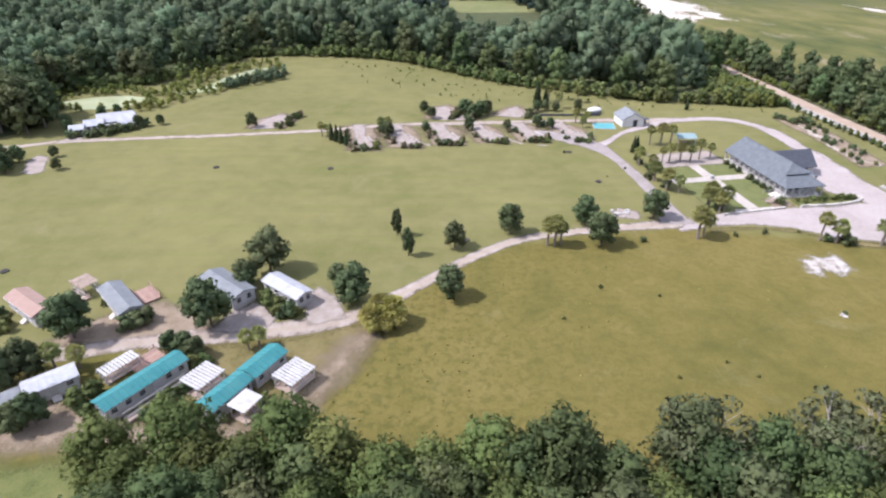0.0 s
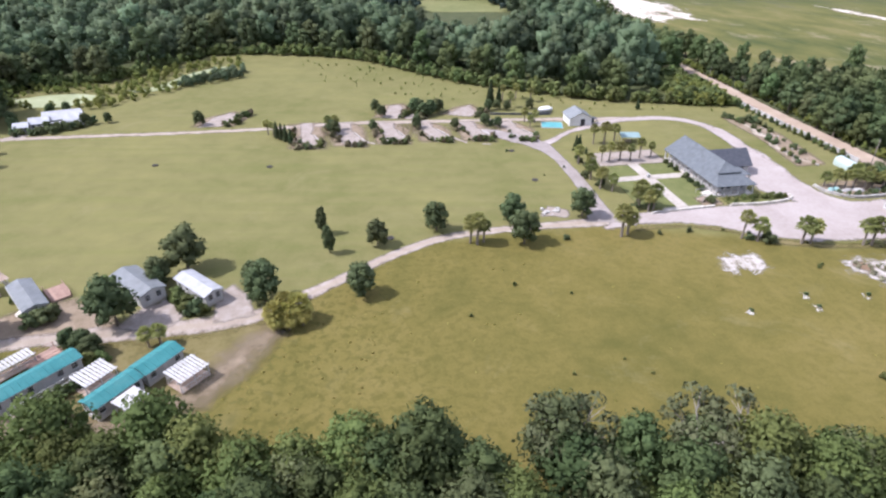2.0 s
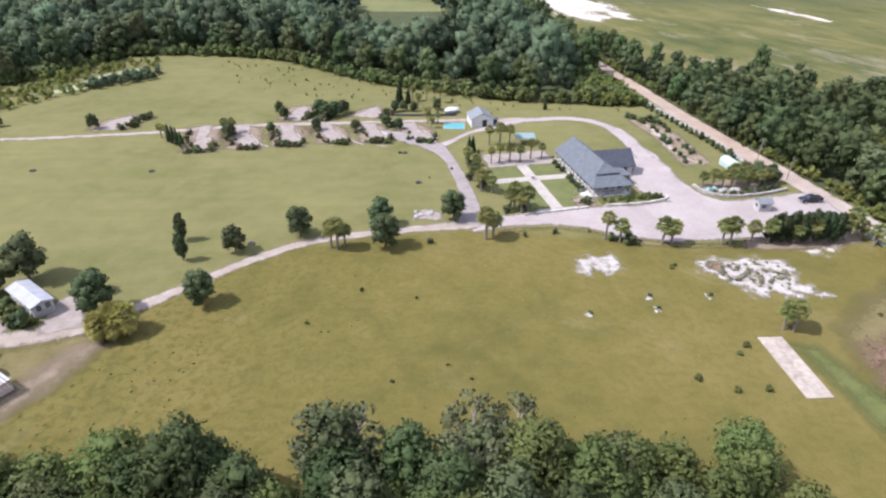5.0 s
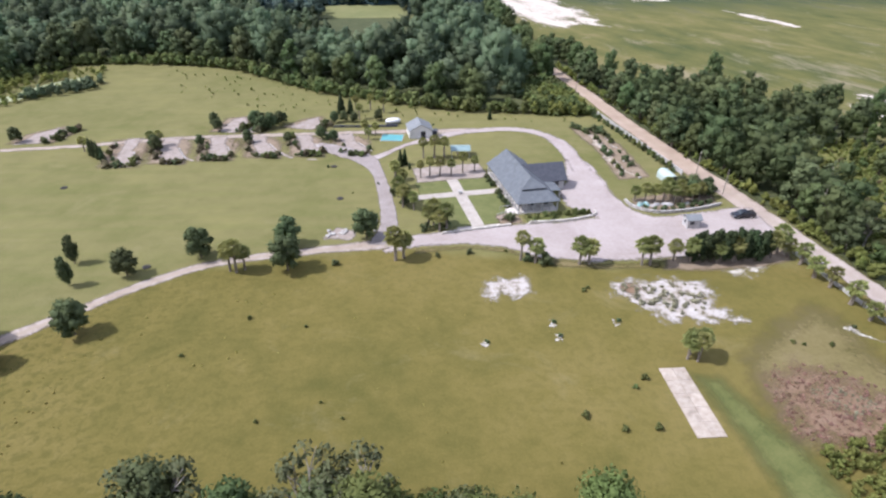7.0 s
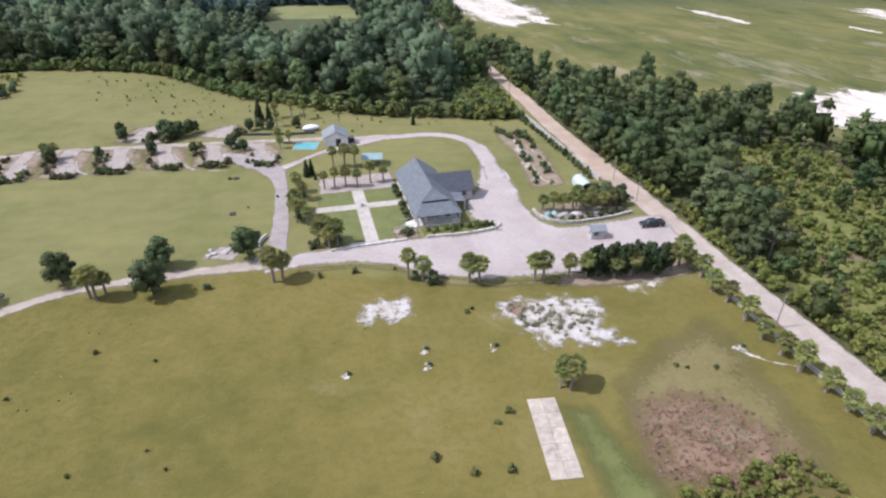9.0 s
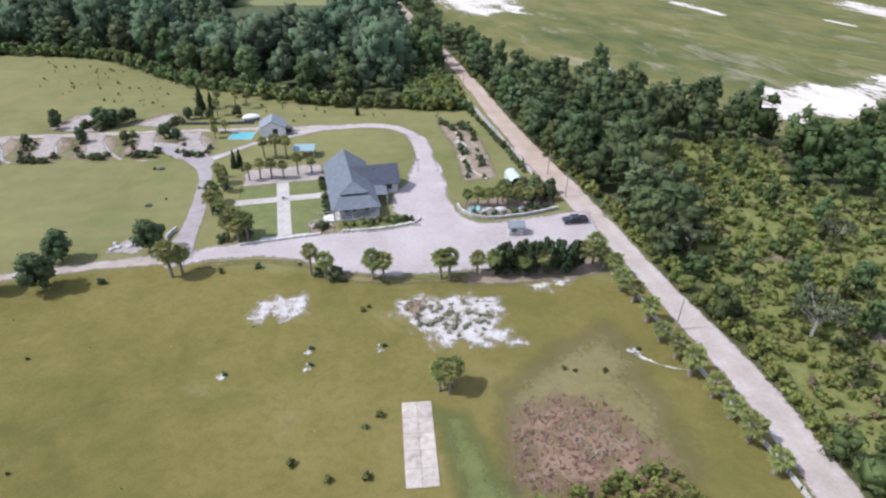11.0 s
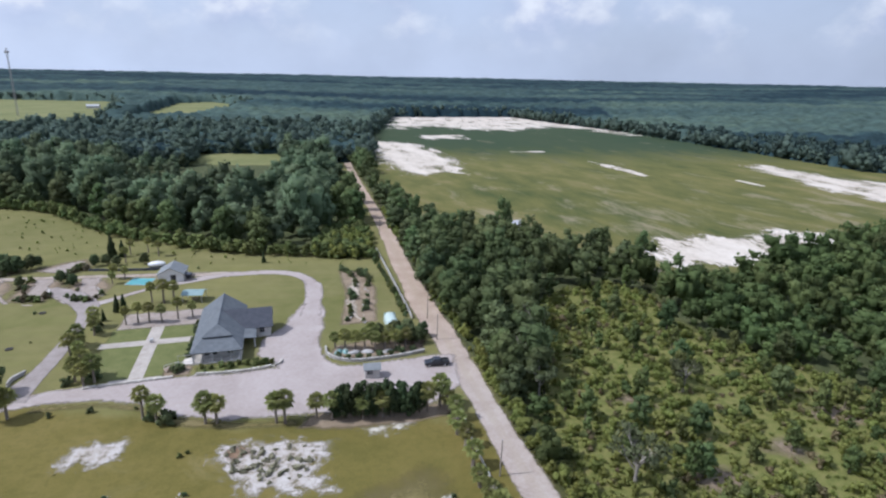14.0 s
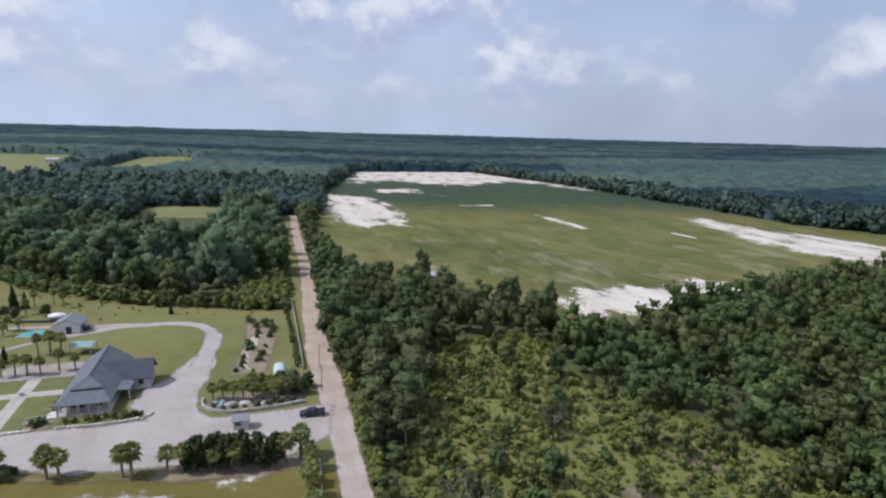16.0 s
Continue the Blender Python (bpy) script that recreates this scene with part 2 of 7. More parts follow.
def patch_material(name, stops, scale=1.2, rough=0.95, soft=(0.25, 0.6), tracks=0.0, bump=0.2, track_col=(0.30, 0.24, 0.15), fray=1.3, rows=False, north=None):
    """Bare ground whose edge frays into what lies round it; uv.x runs across (0 and 1 at the edges), attribute 'inner' gives the distance in."""
    m, n, b, out, tree = principled(name, rough, 0, 0.15)
    pos = place(n)
    if rows:  # drawn out along the sowing rows
        along = n("ShaderNodeVectorMath", {"operation": "DOT_PRODUCT"}, _0=pos, _1=(0.09, -0.40, 0)).outputs["Value"]
        across = n("ShaderNodeVectorMath", {"operation": "DOT_PRODUCT"}, _0=pos, _1=(0.97, 0.22, 0)).outputs["Value"]
        pos = n("ShaderNodeCombineXYZ", _0=across, _1=along).outputs[0]
    n1 = n("ShaderNodeTexNoise", Vector=pos, Scale=scale * 0.25, Detail=6.0, Roughness=0.65).outputs[0]
    n2 = n("ShaderNodeTexNoise", Vector=pos, Scale=scale * 2.5, Detail=5.0, Roughness=0.7).outputs[0]
    mix = math_node(n, "ADD", math_node(n, "MULTIPLY", n1, 0.6), math_node(n, "MULTIPLY", n2, 0.4))
    col = ramp(n, mix, stops)
    if north:  # a different surfacing north of the gate
        far_y = n("ShaderNodeSeparateXYZ", _0=pos).outputs[1]
        far_f = n("ShaderNodeMapRange", Value=math_node(n, "ADD", far_y, math_node(n, "MULTIPLY", n1, 24.0)), From_Min=128.0, From_Max=172.0, To_Min=0.0, To_Max=1.0).outputs[0]
        col = n("ShaderNodeMixRGB", {"blend_type": "MULTIPLY"}, _0=far_f, _1=col, _2=(*north, 1)).outputs[0]
    inner = n("ShaderNodeAttribute", {"attribute_name": "inner"}).outputs["Fac"]
    if tracks:
        t = ramp(n, inner, [(0.62, 0.0), (0.85, 1.0)])
        t = math_node(n, "MULTIPLY", t, ramp(n, n1, [(0.35, 0.2), (0.6, 1.0)]))
        col = n("ShaderNodeMixRGB", _0=math_node(n, "MULTIPLY", t, tracks), _1=col, _2=(*track_col, 1)).outputs[0]
    tree.links.new(col, b.inputs["Base Color"])
    ragged = math_node(n, "ADD", inner, math_node(n, "MULTIPLY", math_node(n, "SUBTRACT", mix, 0.5), fray))
    alpha = ramp(n, ragged, [(soft[0], 0.0), (soft[1], 1.0)])
    tree.links.new(alpha, b.inputs["Alpha"])
    bp = n("ShaderNodeBump", Strength=bump, Distance=0.06, Height=mix)
    tree.links.new(bp.outputs[0], b.inputs["Normal"])
    MATS[name] = m
    return m


GRASS = ground_material()
LANE = patch_material("pale_dirt", [(0.36, (0.26, 0.205, 0.16)), (0.5, (0.345, 0.285, 0.24)), (0.64, (0.43, 0.37, 0.33))], tracks=0.35)
LIME = patch_material("crushed_limerock", [(0.34, (0.300, 0.250, 0.226)), (0.5, (0.372, 0.318, 0.294)), (0.66, (0.44, 0.388, 0.366))], soft=(0.2, 0.5), scale=0.45, bump=0.05, tracks=0.2, fray=1.8, track_col=(0.34, 0.283, 0.255))
ROAD = patch_material("packed_road", [(0.34, (0.30, 0.243, 0.205)), (0.5, (0.385, 0.323, 0.282)), (0.66, (0.465, 0.408, 0.368))], soft=(0.15, 0.4), tracks=0.25, scale=0.7, bump=0.08, north=(1.0, 0.91, 0.81))
ASPH = patch_material("worn_asphalt", [(0.34, (0.225, 0.19, 0.17)), (0.5, (0.29, 0.25, 0.23)), (0.66, (0.35, 0.31, 0.29))], soft=(0.05, 0.25))
SAND = patch_material("white_sand", [(0.36, (0.23, 0.19, 0.12)), (0.45, (0.33, 0.285, 0.23)), (0.54, (0.44, 0.40, 0.365)), (0.68, (0.55, 0.52, 0.49))], soft=(0.30, 0.90), scale=1.8, fray=5.0)
SANDFAR = patch_material("field_sand", [(0.36, (0.22, 0.19, 0.10)), (0.42, (0.39, 0.335, 0.265)), (0.50, (0.53, 0.465, 0.39)), (0.64, (0.64, 0.58, 0.505))], soft=(0.32, 0.72), scale=0.30, fray=6.5, rows=True)
WEEDSOIL = patch_material("weedy_soil", [(0.36, (0.135, 0.112, 0.048)), (0.5, (0.200, 0.130, 0.082)), (0.64, (0.25, 0.175, 0.122))], soft=(0.2, 1.0), scale=1.4, fray=3.6)
GREENS = patch_material("clearing_grass", [(0.38, (0.090, 0.100, 0.028)), (0.46, (0.125, 0.138, 0.038)), (0.54, (0.170, 0.165, 0.052)), (0.64, (0.205, 0.175, 0.080))], soft=(0.2, 0.8), scale=2.4)
BARE = patch_material("bare_soil", [(0.34, (0.185, 0.142, 0.092)), (0.5, (0.24, 0.184, 0.128)), (0.66, (0.305, 0.242, 0.178))], soft=(0.25, 0.95))
THIN = patch_material("thin_grass_soil", [(0.34, (0.128, 0.112, 0.042)), (0.5, (0.166, 0.137, 0.056)), (0.66, (0.208, 0.168, 0.085))], soft=(0.4, 1.0), scale=0.5, fray=1.2)
PATHSAND = patch_material("path_sand", [(0.36, (0.26, 0.205, 0.14)), (0.46, (0.37, 0.31, 0.24)), (0.64, (0.50, 0.44, 0.37))], soft=(0.25, 0.7), scale=1.6, fray=3.0)
LUSH = patch_material("damp_grass", [(0.34, (0.088, 0.106, 0.034)), (0.5, (0.120, 0.130, 0.042)), (0.66, (0.158, 0.154, 0.056))], soft=(0.2, 1.0))
GRAVEL = patch_material("pad_gravel", [(0.34, (0.23, 0.185, 0.15)), (0.5, (0.31, 0.26, 0.225)), (0.66, (0.40, 0.35, 0.315))], soft=(0.15, 0.6), scale=2.0, fray=1.8)


def field_material():
    """Thin crop in rows: yellow-green with sandy streaks near the road woods, a cloud's shadow put into the colour
    towards the far end.
    """
    m, n, b, out, tree = principled("sown_field", 0.95, 0, 0.1)
    pos = place(n)
    along = n("ShaderNodeVectorMath", {"operation": "DOT_PRODUCT"}, _0=pos, _1=(0.09, -0.40, 0)).outputs["Value"]
    across = n("ShaderNodeVectorMath", {"operation": "DOT_PRODUCT"}, _0=pos, _1=(0.97, 0.22, 0)).outputs["Value"]
    row = n("ShaderNodeCombineXYZ", _0=across, _1=along).outputs[0]
    broad = n("ShaderNodeTexNoise", Vector=row, Scale=0.012, Detail=5.0, Roughness=0.6).outputs[0]
    mid = n("ShaderNodeTexNoise", Vector=row, Scale=0.075, Detail=6.0, Roughness=0.65).outputs[0]
    thin = n("ShaderNodeTexNoise", Vector=row, Scale=0.05, Detail=8.0, Roughness=0.72, Distortion=0.5).outputs[0]
    mix = math_node(n, "ADD", math_node(n, "MULTIPLY", broad, 0.5), math_node(n, "MULTIPLY", mid, 0.5))
    col = ramp(n, mix, [(0.38, (0.066, 0.080, 0.026)), (0.47, (0.103, 0.106, 0.034)), (0.55, (0.140, 0.130, 0.044)), (0.64, (0.19, 0.162, 0.074))])
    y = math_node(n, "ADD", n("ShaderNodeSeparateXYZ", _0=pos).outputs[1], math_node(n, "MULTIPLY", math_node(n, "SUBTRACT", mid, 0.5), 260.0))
    # cloud shadow over the far part, painted in as a deeper green
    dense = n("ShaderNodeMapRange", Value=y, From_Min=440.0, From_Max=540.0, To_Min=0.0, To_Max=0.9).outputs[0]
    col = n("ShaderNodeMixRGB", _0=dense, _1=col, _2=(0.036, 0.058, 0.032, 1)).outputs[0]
    near = n("ShaderNodeMapRange", Value=y, From_Min=250.0, From_Max=420.0, To_Min=0.50, To_Max=0.60).outputs[0]
    bare = n("ShaderNodeMapRange", Value=math_node(n, "SUBTRACT", thin, near), From_Min=0.0, From_Max=0.12, To_Min=0.0, To_Max=0.6).outputs[0]
    col = n("ShaderNodeMixRGB", _0=bare, _1=col, _2=(0.30, 0.25, 0.165, 1)).outputs[0]
    tree.links.new(col, b.inputs["Base Color"])
    inner = n("ShaderNodeAttribute", {"attribute_name": "inner"}).outputs["Fac"]
    tree.links.new(ramp(n, inner, [(0.05, 0.0), (0.3, 1.0)]), b.inputs["Alpha"])
    return m


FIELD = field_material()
MEADOWGRASS = patch_material("meadow_grass", [(0.36, (0.120, 0.135, 0.050)), (0.5, (0.170, 0.175, 0.070)), (0.66, (0.22, 0.21, 0.095))], soft=(0.05, 0.3), scale=0.08)

CONCRETE = mottled("concrete", (0.55, 0.50, 0.44), (0.70, 0.66, 0.60), 0.8, dirt=(0.38, 0.33, 0.28))
WHITE = mottled("white_paint", (0.40, 0.385, 0.37), (0.53, 0.515, 0.50), 1.2, 0.6, dirt=(0.32, 0.30, 0.28))
SIDING = mottled("pale_siding", (0.42, 0.41, 0.39), (0.53, 0.52, 0.50), 1.0, 0.65, dirt=(0.34, 0.315, 0.28), per_object=0.2)
SHEDWHITE = mottled("white_boards", (0.58, 0.565, 0.54), (0.70, 0.685, 0.66), 1.0, 0.65, dirt=(0.45, 0.43, 0.40))
STONE = mottled("wall_stone", (0.42, 0.38, 0.33), (0.66, 0.62, 0.56), 1.6, 0.9, bump=0.4, per_object=0.4)
TEAL = mottled("teal_metal_roof", (0.035, 0.175, 0.18), (0.060, 0.235, 0.235), 0.6, 0.5, 0.0, bump=0.05, dirt=(0.085, 0.21, 0.205))
SHINGLE = mottled("grey_shingle", (0.108, 0.118, 0.128), (0.155, 0.168, 0.18), 0.9, 0.9, bump=0.2, dirt=(0.095, 0.10, 0.105))
# dark grey of wall and lean-to; also the shade painted on the wing roof
GREY_AND_SHADE = mottled("dark_grey_and_shade", (0.060, 0.064, 0.078), (0.090, 0.094, 0.110), 0.9, 0.9, bump=0.2)
GREYROOF = mottled("grey_metal_roof", (0.18, 0.19, 0.195), (0.245, 0.255, 0.26), 0.7, 0.55, 0.0, bump=0.05, dirt=(0.17, 0.17, 0.175))
PALEROOF = mottled("pale_metal_roof", (0.38, 0.38, 0.40), (0.49, 0.49, 0.505), 0.7, 0.5, 0.0, bump=0.05, dirt=(0.32, 0.31, 0.31))
PINKROOF = mottled("salmon_roof", (0.29, 0.19, 0.15), (0.36, 0.245, 0.20), 0.7, 0.8, bump=0.1, dirt=(0.29, 0.205, 0.17))
MINT = mottled("mint_tarpaulin", (0.38, 0.46, 0.425), (0.47, 0.545, 0.51), 0.8, 0.5)
TARP = mottled("white_tarpaulin", (0.66, 0.65, 0.64), (0.80, 0.79, 0.78), 1.2, 0.55)
LITTER = patch_material("wood_floor_litter", [(0.36, (0.045, 0.056, 0.024)), (0.5, (0.072, 0.082, 0.036)), (0.66, (0.105, 0.108, 0.05))], soft=(0.2, 0.7), scale=0.8)
TEALCLOTH = mottled("teal_canopy_cloth", (0.20, 0.285, 0.285), (0.26, 0.345, 0.345), 0.8, 0.6)
WOOD = mottled("grey_decking", (0.30, 0.22, 0.17), (0.42, 0.33, 0.27), 1.2, 0.85, dirt=(0.25, 0.18, 0.14), per_object=0.3)
REDWOOD = mottled("red_decking", (0.30, 0.185, 0.145), (0.40, 0.27, 0.215), 1.2, 0.8, per_object=0.3)
BARK = mottled("bark", (0.09, 0.07, 0.055), (0.19, 0.16, 0.13), 2.5, 0.95, bump=0.6)
PALEBARK = mottled("pale_grey_bark", (0.20, 0.175, 0.15), (0.33, 0.30, 0.26), 2.5, 0.95, bump=0.5)
PALMBARK = mottled("palm_bark", (0.16, 0.13, 0.10), (0.27, 0.23, 0.19), 3.0, 0.95, bump=0.6)
GLASS_DARK = mottled("window_glass", (0.03, 0.035, 0.04), (0.05, 0.06, 0.065), 1.0, 0.08, bump=0.0, spec=0.6)
DARKPAINT = mottled("black_paint", (0.012, 0.013, 0.018), (0.02, 0.022, 0.03), 2.0, 0.2, bump=0.0, spec=0.6)
RUBBER = mottled("rubber", (0.015, 0.015, 0.015), (0.03, 0.03, 0.03), 4.0, 0.9)
CHROME = mottled("bright_metal", (0.55, 0.56, 0.58), (0.68, 0.69, 0.70), 2.0, 0.25, 0.9, bump=0.0)
POSTWOOD = mottled("weathered_pole", (0.22, 0.19, 0.16), (0.33, 0.29, 0.25), 2.0, 0.9)
POOL = mottled("pool_water", (0.08, 0.29, 0.305), (0.12, 0.36, 0.365), 0.5, 0.3, bump=0.05)
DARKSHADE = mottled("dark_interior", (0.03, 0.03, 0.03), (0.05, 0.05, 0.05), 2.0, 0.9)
STEEL = mottled("tower_steel", (0.30, 0.29, 0.29), (0.40, 0.38, 0.37), 1.0, 0.6, 0.3, bump=0)

LEAF_OAK = leafy("oak_leaves", (0.070, 0.094, 0.044), (0.144, 0.176, 0.080), translucent=0.32, island=0.4)
LEAF_BROAD = leafy("broad_leaves", (0.084, 0.122, 0.052), (0.192, 0.242, 0.100), hue=0.03, val=0.6, translucent=0.5, island=0.35)
LEAF_NEAR = leafy("near_wood_leaves", (0.080, 0.108, 0.035), (0.180, 0.210, 0.068), hue=0.022, val=0.6, translucent=0.42, island=0.4)
LEAF_NEAR_DARK = leafy("near_oak_leaves", (0.054, 0.080, 0.034), (0.118, 0.152, 0.058), hue=0.022, val=0.55, translucent=0.4, island=0.4)
LEAF_NEAR_PALE = leafy("near_pale_leaves", (0.092, 0.112, 0.050), (0.185, 0.206, 0.094), hue=0.022, val=0.5, translucent=0.42, island=0.4)
LEAF_DARK = leafy("dark_leaves", (0.026, 0.040, 0.020), (0.072, 0.094, 0.040))
LEAF_BRUSH = leafy("brush_leaves", (0.085, 0.112, 0.036), (0.185, 0.210, 0.076), hue=0.03, translucent=0.35, island=0.4)
LEAF_BRUSH_MANY = leafy("brush_mass", (0.190, 0.225, 0.062), (0.310, 0.335, 0.105), hue=0.025, translucent=0.55, tint=True, val=0.4, island=0.3)
LEAF_PALM = leafy("palm_fronds", (0.150, 0.168, 0.056), (0.345, 0.352, 0.128), hue=0.02, translucent=0.5)
LEAF_GOLD = leafy("golden_fronds", (0.200, 0.195, 0.055), (0.430, 0.400, 0.125), hue=0.015, translucent=0.5)
LEAF_SKIRT = leafy("skirt_leaves", (0.095, 0.130, 0.048), (0.215, 0.255, 0.092), hue=0.035, tint=True, val=0.7, translucent=0.4, island=0.4)
LEAF_MOSS = leafy("mossy_leaves", (0.070, 0.085, 0.038), (0.150, 0.165, 0.085), hue=0.02, translucent=0.3)
LEAF_BROWN = leafy("dry_weeds", (0.20, 0.125, 0.085), (0.34, 0.225, 0.165), hue=0.035, tint=True, val=0.5)
LEAF_DRYBRUSH = leafy("dry_brush_leaves", (0.15, 0.125, 0.060), (0.27, 0.225, 0.125), hue=0.03, tint=True, val=0.5, translucent=0.35)
LEAF_OLIVE = leafy("olive_shrub_leaves", (0.110, 0.100, 0.055), (0.215, 0.190, 0.110), hue=0.03, island=0.4)
# blue raised here to put the haze over the north wood into its leaves
LEAF_WOODS = leafy("woodland_leaves", (0.090, 0.132, 0.078), (0.200, 0.254, 0.142), hue=0.035, tint=True, val=0.7, translucent=0.5, island=0.35)
LEAF_EAST = leafy("east_wood_leaves", (0.068, 0.098, 0.044), (0.156, 0.196, 0.084), hue=0.03, tint=True, val=0.7, translucent=0.5, island=0.3)
LEAF_YOUNG = leafy("young_wood_leaves", (0.070, 0.102, 0.038), (0.172, 0.212, 0.080), hue=0.03, tint=True, val=0.7, translucent=0.5, island=0.35)
# mid-distance and belt trees: aerial haze mixed into the leaf colours as blue
LEAF_MID_HAZE = leafy("hazed_mid_woodland", (0.072, 0.110, 0.092), (0.148, 0.194, 0.150), hue=0.03, tint=True, val=0.5, translucent=0.45, island=0.2)
LEAF_BELT_HAZE = leafy("hazed_belt_leaves", (0.034, 0.056, 0.052), (0.070, 0.102, 0.086), hue=0.02, tint=True, val=0.4, translucent=0.3, island=0.15)
LEAF_FAR_HAZE = stand_material()

LUSH_LAWN = patch_material("garden_lawn", [(0.34, (0.100, 0.116, 0.040)), (0.5, (0.135, 0.145, 0.052)), (0.66, (0.172, 0.172, 0.070))], soft=(0.3, 0.6))
SANDTHIN = patch_material("thin_sand", [(0.38, (0.22, 0.19, 0.09)), (0.47, (0.36, 0.32, 0.24)), (0.6, (0.54, 0.51, 0.45))], soft=(0.5, 0.95), scale=2.2, fray=4.5)
WATER = patch_material("duckweed_water", [(0.34, (0.22, 0.25, 0.12)), (0.5, (0.33, 0.35, 0.20)), (0.66, (0.42, 0.43, 0.27))], soft=(0.3, 0.5), scale=0.6, rough=0.4, bump=0.05)
GRAVELBED = mottled("path_bed", (0.42, 0.38, 0.32), (0.52, 0.48, 0.42), 2.0)
FLAG = mottled("pale_flag", (0.37, 0.325, 0.28), (0.46, 0.415, 0.365), 1.0, dirt=(0.29, 0.245, 0.205), per_object=0.16)
SLAB = mottled("stained_slab", (0.34, 0.28, 0.22), (0.47, 0.405, 0.34), 1.1, dirt=(0.14, 0.112, 0.085), per_object=0.14)
WHITE_STONE = mottled("white_stone", (0.35, 0.325, 0.295), (0.48, 0.455, 0.425), 1.5, 0.9, bump=0.4, per_object=0.3)
CHARRED = mottled("charred_stone", (0.05, 0.045, 0.04), (0.10, 0.09, 0.08), 2.0, 0.9)
MINT_DEEP = mottled("turquoise_paint", (0.20, 0.34, 0.33), (0.27, 0.41, 0.40), 1.5, 0.5)
LEAF_TUFT = leafy("weed_tufts", (0.20, 0.195, 0.12), (0.33, 0.315, 0.21), hue=0.008, tint=True)
LEAF_TUFT2 = leafy("tussock_grass", (0.22, 0.205, 0.050), (0.32, 0.285, 0.085), hue=0.015, tint=True, val=0.2, translucent=0.4)


# ---- building blocks ----
def mesh_from(name, verts, faces, mat, smooth=False):
    me = bpy.data.meshes.new(name)
    me.from_pydata([tuple(v) for v in verts] if not isinstance(verts, list) else verts, [], faces if isinstance(faces, list) else faces.tolist())
    me.materials.append(mat)
    if smooth:
        me.polygons.foreach_set("use_smooth", [True] * len(me.polygons))
    me.update()
    return me


def bm_mesh(name, bm, mat):
    bmesh.ops.recalc_face_normals(bm, faces=bm.faces)
    me = bpy.data.meshes.new(name)
    bm.to_mesh(me)
    bm.free()
    me.materials.append(mat)
    return me


def part(name, bm, mat, parent, label=""):
    """One mesh object under a thing or a part, built in its parent's own space."""
    me = bm if isinstance(bm, bpy.types.Mesh) else bm_mesh(name, bm, mat)
    ob = new(name, me)
    ob.parent = parent
    if label:
        tagged(ob, label)
    return ob


def thing(name, m, label, category, group="", kind=""):
    ob = new(name)
    ob.matrix_world = m
    ob.empty_display_size = 0.3
    return tagged(ob, label, category, group, kind)


def box(bm, lo, hi, bevel=0.0):
    """An axis-aligned block from lo to hi, its edges bevelled if asked."""
    c = [(a + b) / 2 for a, b in zip(lo, hi)]
    s = [max(b - a, 1e-4) for a, b in zip(lo, hi)]
    r = bmesh.ops.create_cube(bm, size=1.0, matrix=Matrix.Translation(c) @ Matrix.Diagonal((*s, 1)))
    if bevel:
        es = list({e for v in r["verts"] for e in v.link_edges})
        bmesh.ops.bevel(bm, geom=es, offset=min(bevel, min(s) * 0.4), segments=1, affect="EDGES")
    return bm


def blocks(*spec, bevel=0.02):
    bm = bmesh.new()
    for lo, hi in spec:
        box(bm, lo, hi, bevel)
    return bm


def tube(bm, a, b, r0, r1, seg=8):
    a, b = Vector(a), Vector(b)
    d = b - a
    q = d.to_track_quat("Z", "Y").to_matrix().to_4x4()
    bmesh.ops.create_cone(bm, cap_ends=True, segments=seg, radius1=r0, radius2=r1, depth=d.length,
                          matrix=Matrix.Translation((a + b) / 2) @ q)
    return bm


def smooth_path(pts, step=2.0):
    """Points at even steps along a smooth line through pts (Catmull-Rom)."""
    p = [np.array(q, float) for q in pts]
    p = [2 * p[0] - p[1]] + p + [2 * p[-1] - p[-2]]
    out = []
    for i in range(1, len(p) - 2):
        k = max(2, int(np.linalg.norm(p[i + 1] - p[i]) / step))
        for j in range(k):
            t = j / k
            out.append(0.5 * (2 * p[i] + (p[i + 1] - p[i - 1]) * t + (2 * p[i - 1] - 5 * p[i] + 4 * p[i + 1] - p[i + 2]) * t * t
                              + (3 * p[i] - p[i - 1] - 3 * p[i + 1] + p[i + 2]) * t ** 3))
    out.append(p[-2])
    return np.array(out)


def set_inner(me, values):
    a = me.attributes.new("inner", "FLOAT", "POINT")
    a.data.foreach_set("value", np.asarray(values, np.float32))


def ribbon(name, pts, width, mat, z, label, category="road", kind="structure", step=2.0):
    """A lane of a given width (one number, or one for each point) along a smooth line."""
    pts = [(*p[:2], w) for p, w in zip(pts, width if isinstance(width, (list, tuple)) else [width] * len(pts))]
    c = smooth_path(pts, step)
    d = np.gradient(c[:, :2], axis=0)
    d /= np.linalg.norm(d, axis=1)[:, None] + 1e-9
    nrm = np.c_[-d[:, 1], d[:, 0]]
    across = np.array([-1, -0.72, -0.4, 0, 0.4, 0.72, 1.0])
    inn = np.array([0, 0.45, 0.6, 1.0, 0.6, 0.45, 0])
    k = len(across)
    rng = np.random.default_rng(len(c))
    wob = 1 + 0.05 * np.convolve(rng.normal(size=len(c) + 8), np.ones(5) / 2.2, "same")[4:-4]
    v = [(x + nx * a * w / 2 * wo, y + ny * a * w / 2 * wo, z) for (x, y, w), (nx, ny), wo in zip(c, nrm, wob) for a in across]
    f = [(i * k + j, (i + 1) * k + j, (i + 1) * k + j + 1, i * k + j + 1) for i in range(len(c) - 1) for j in range(k - 1)]
    f = [q[::-1] for q in f]
    me = mesh_from(name, v, f, mat)
    set_inner(me, np.tile(inn, len(c)))
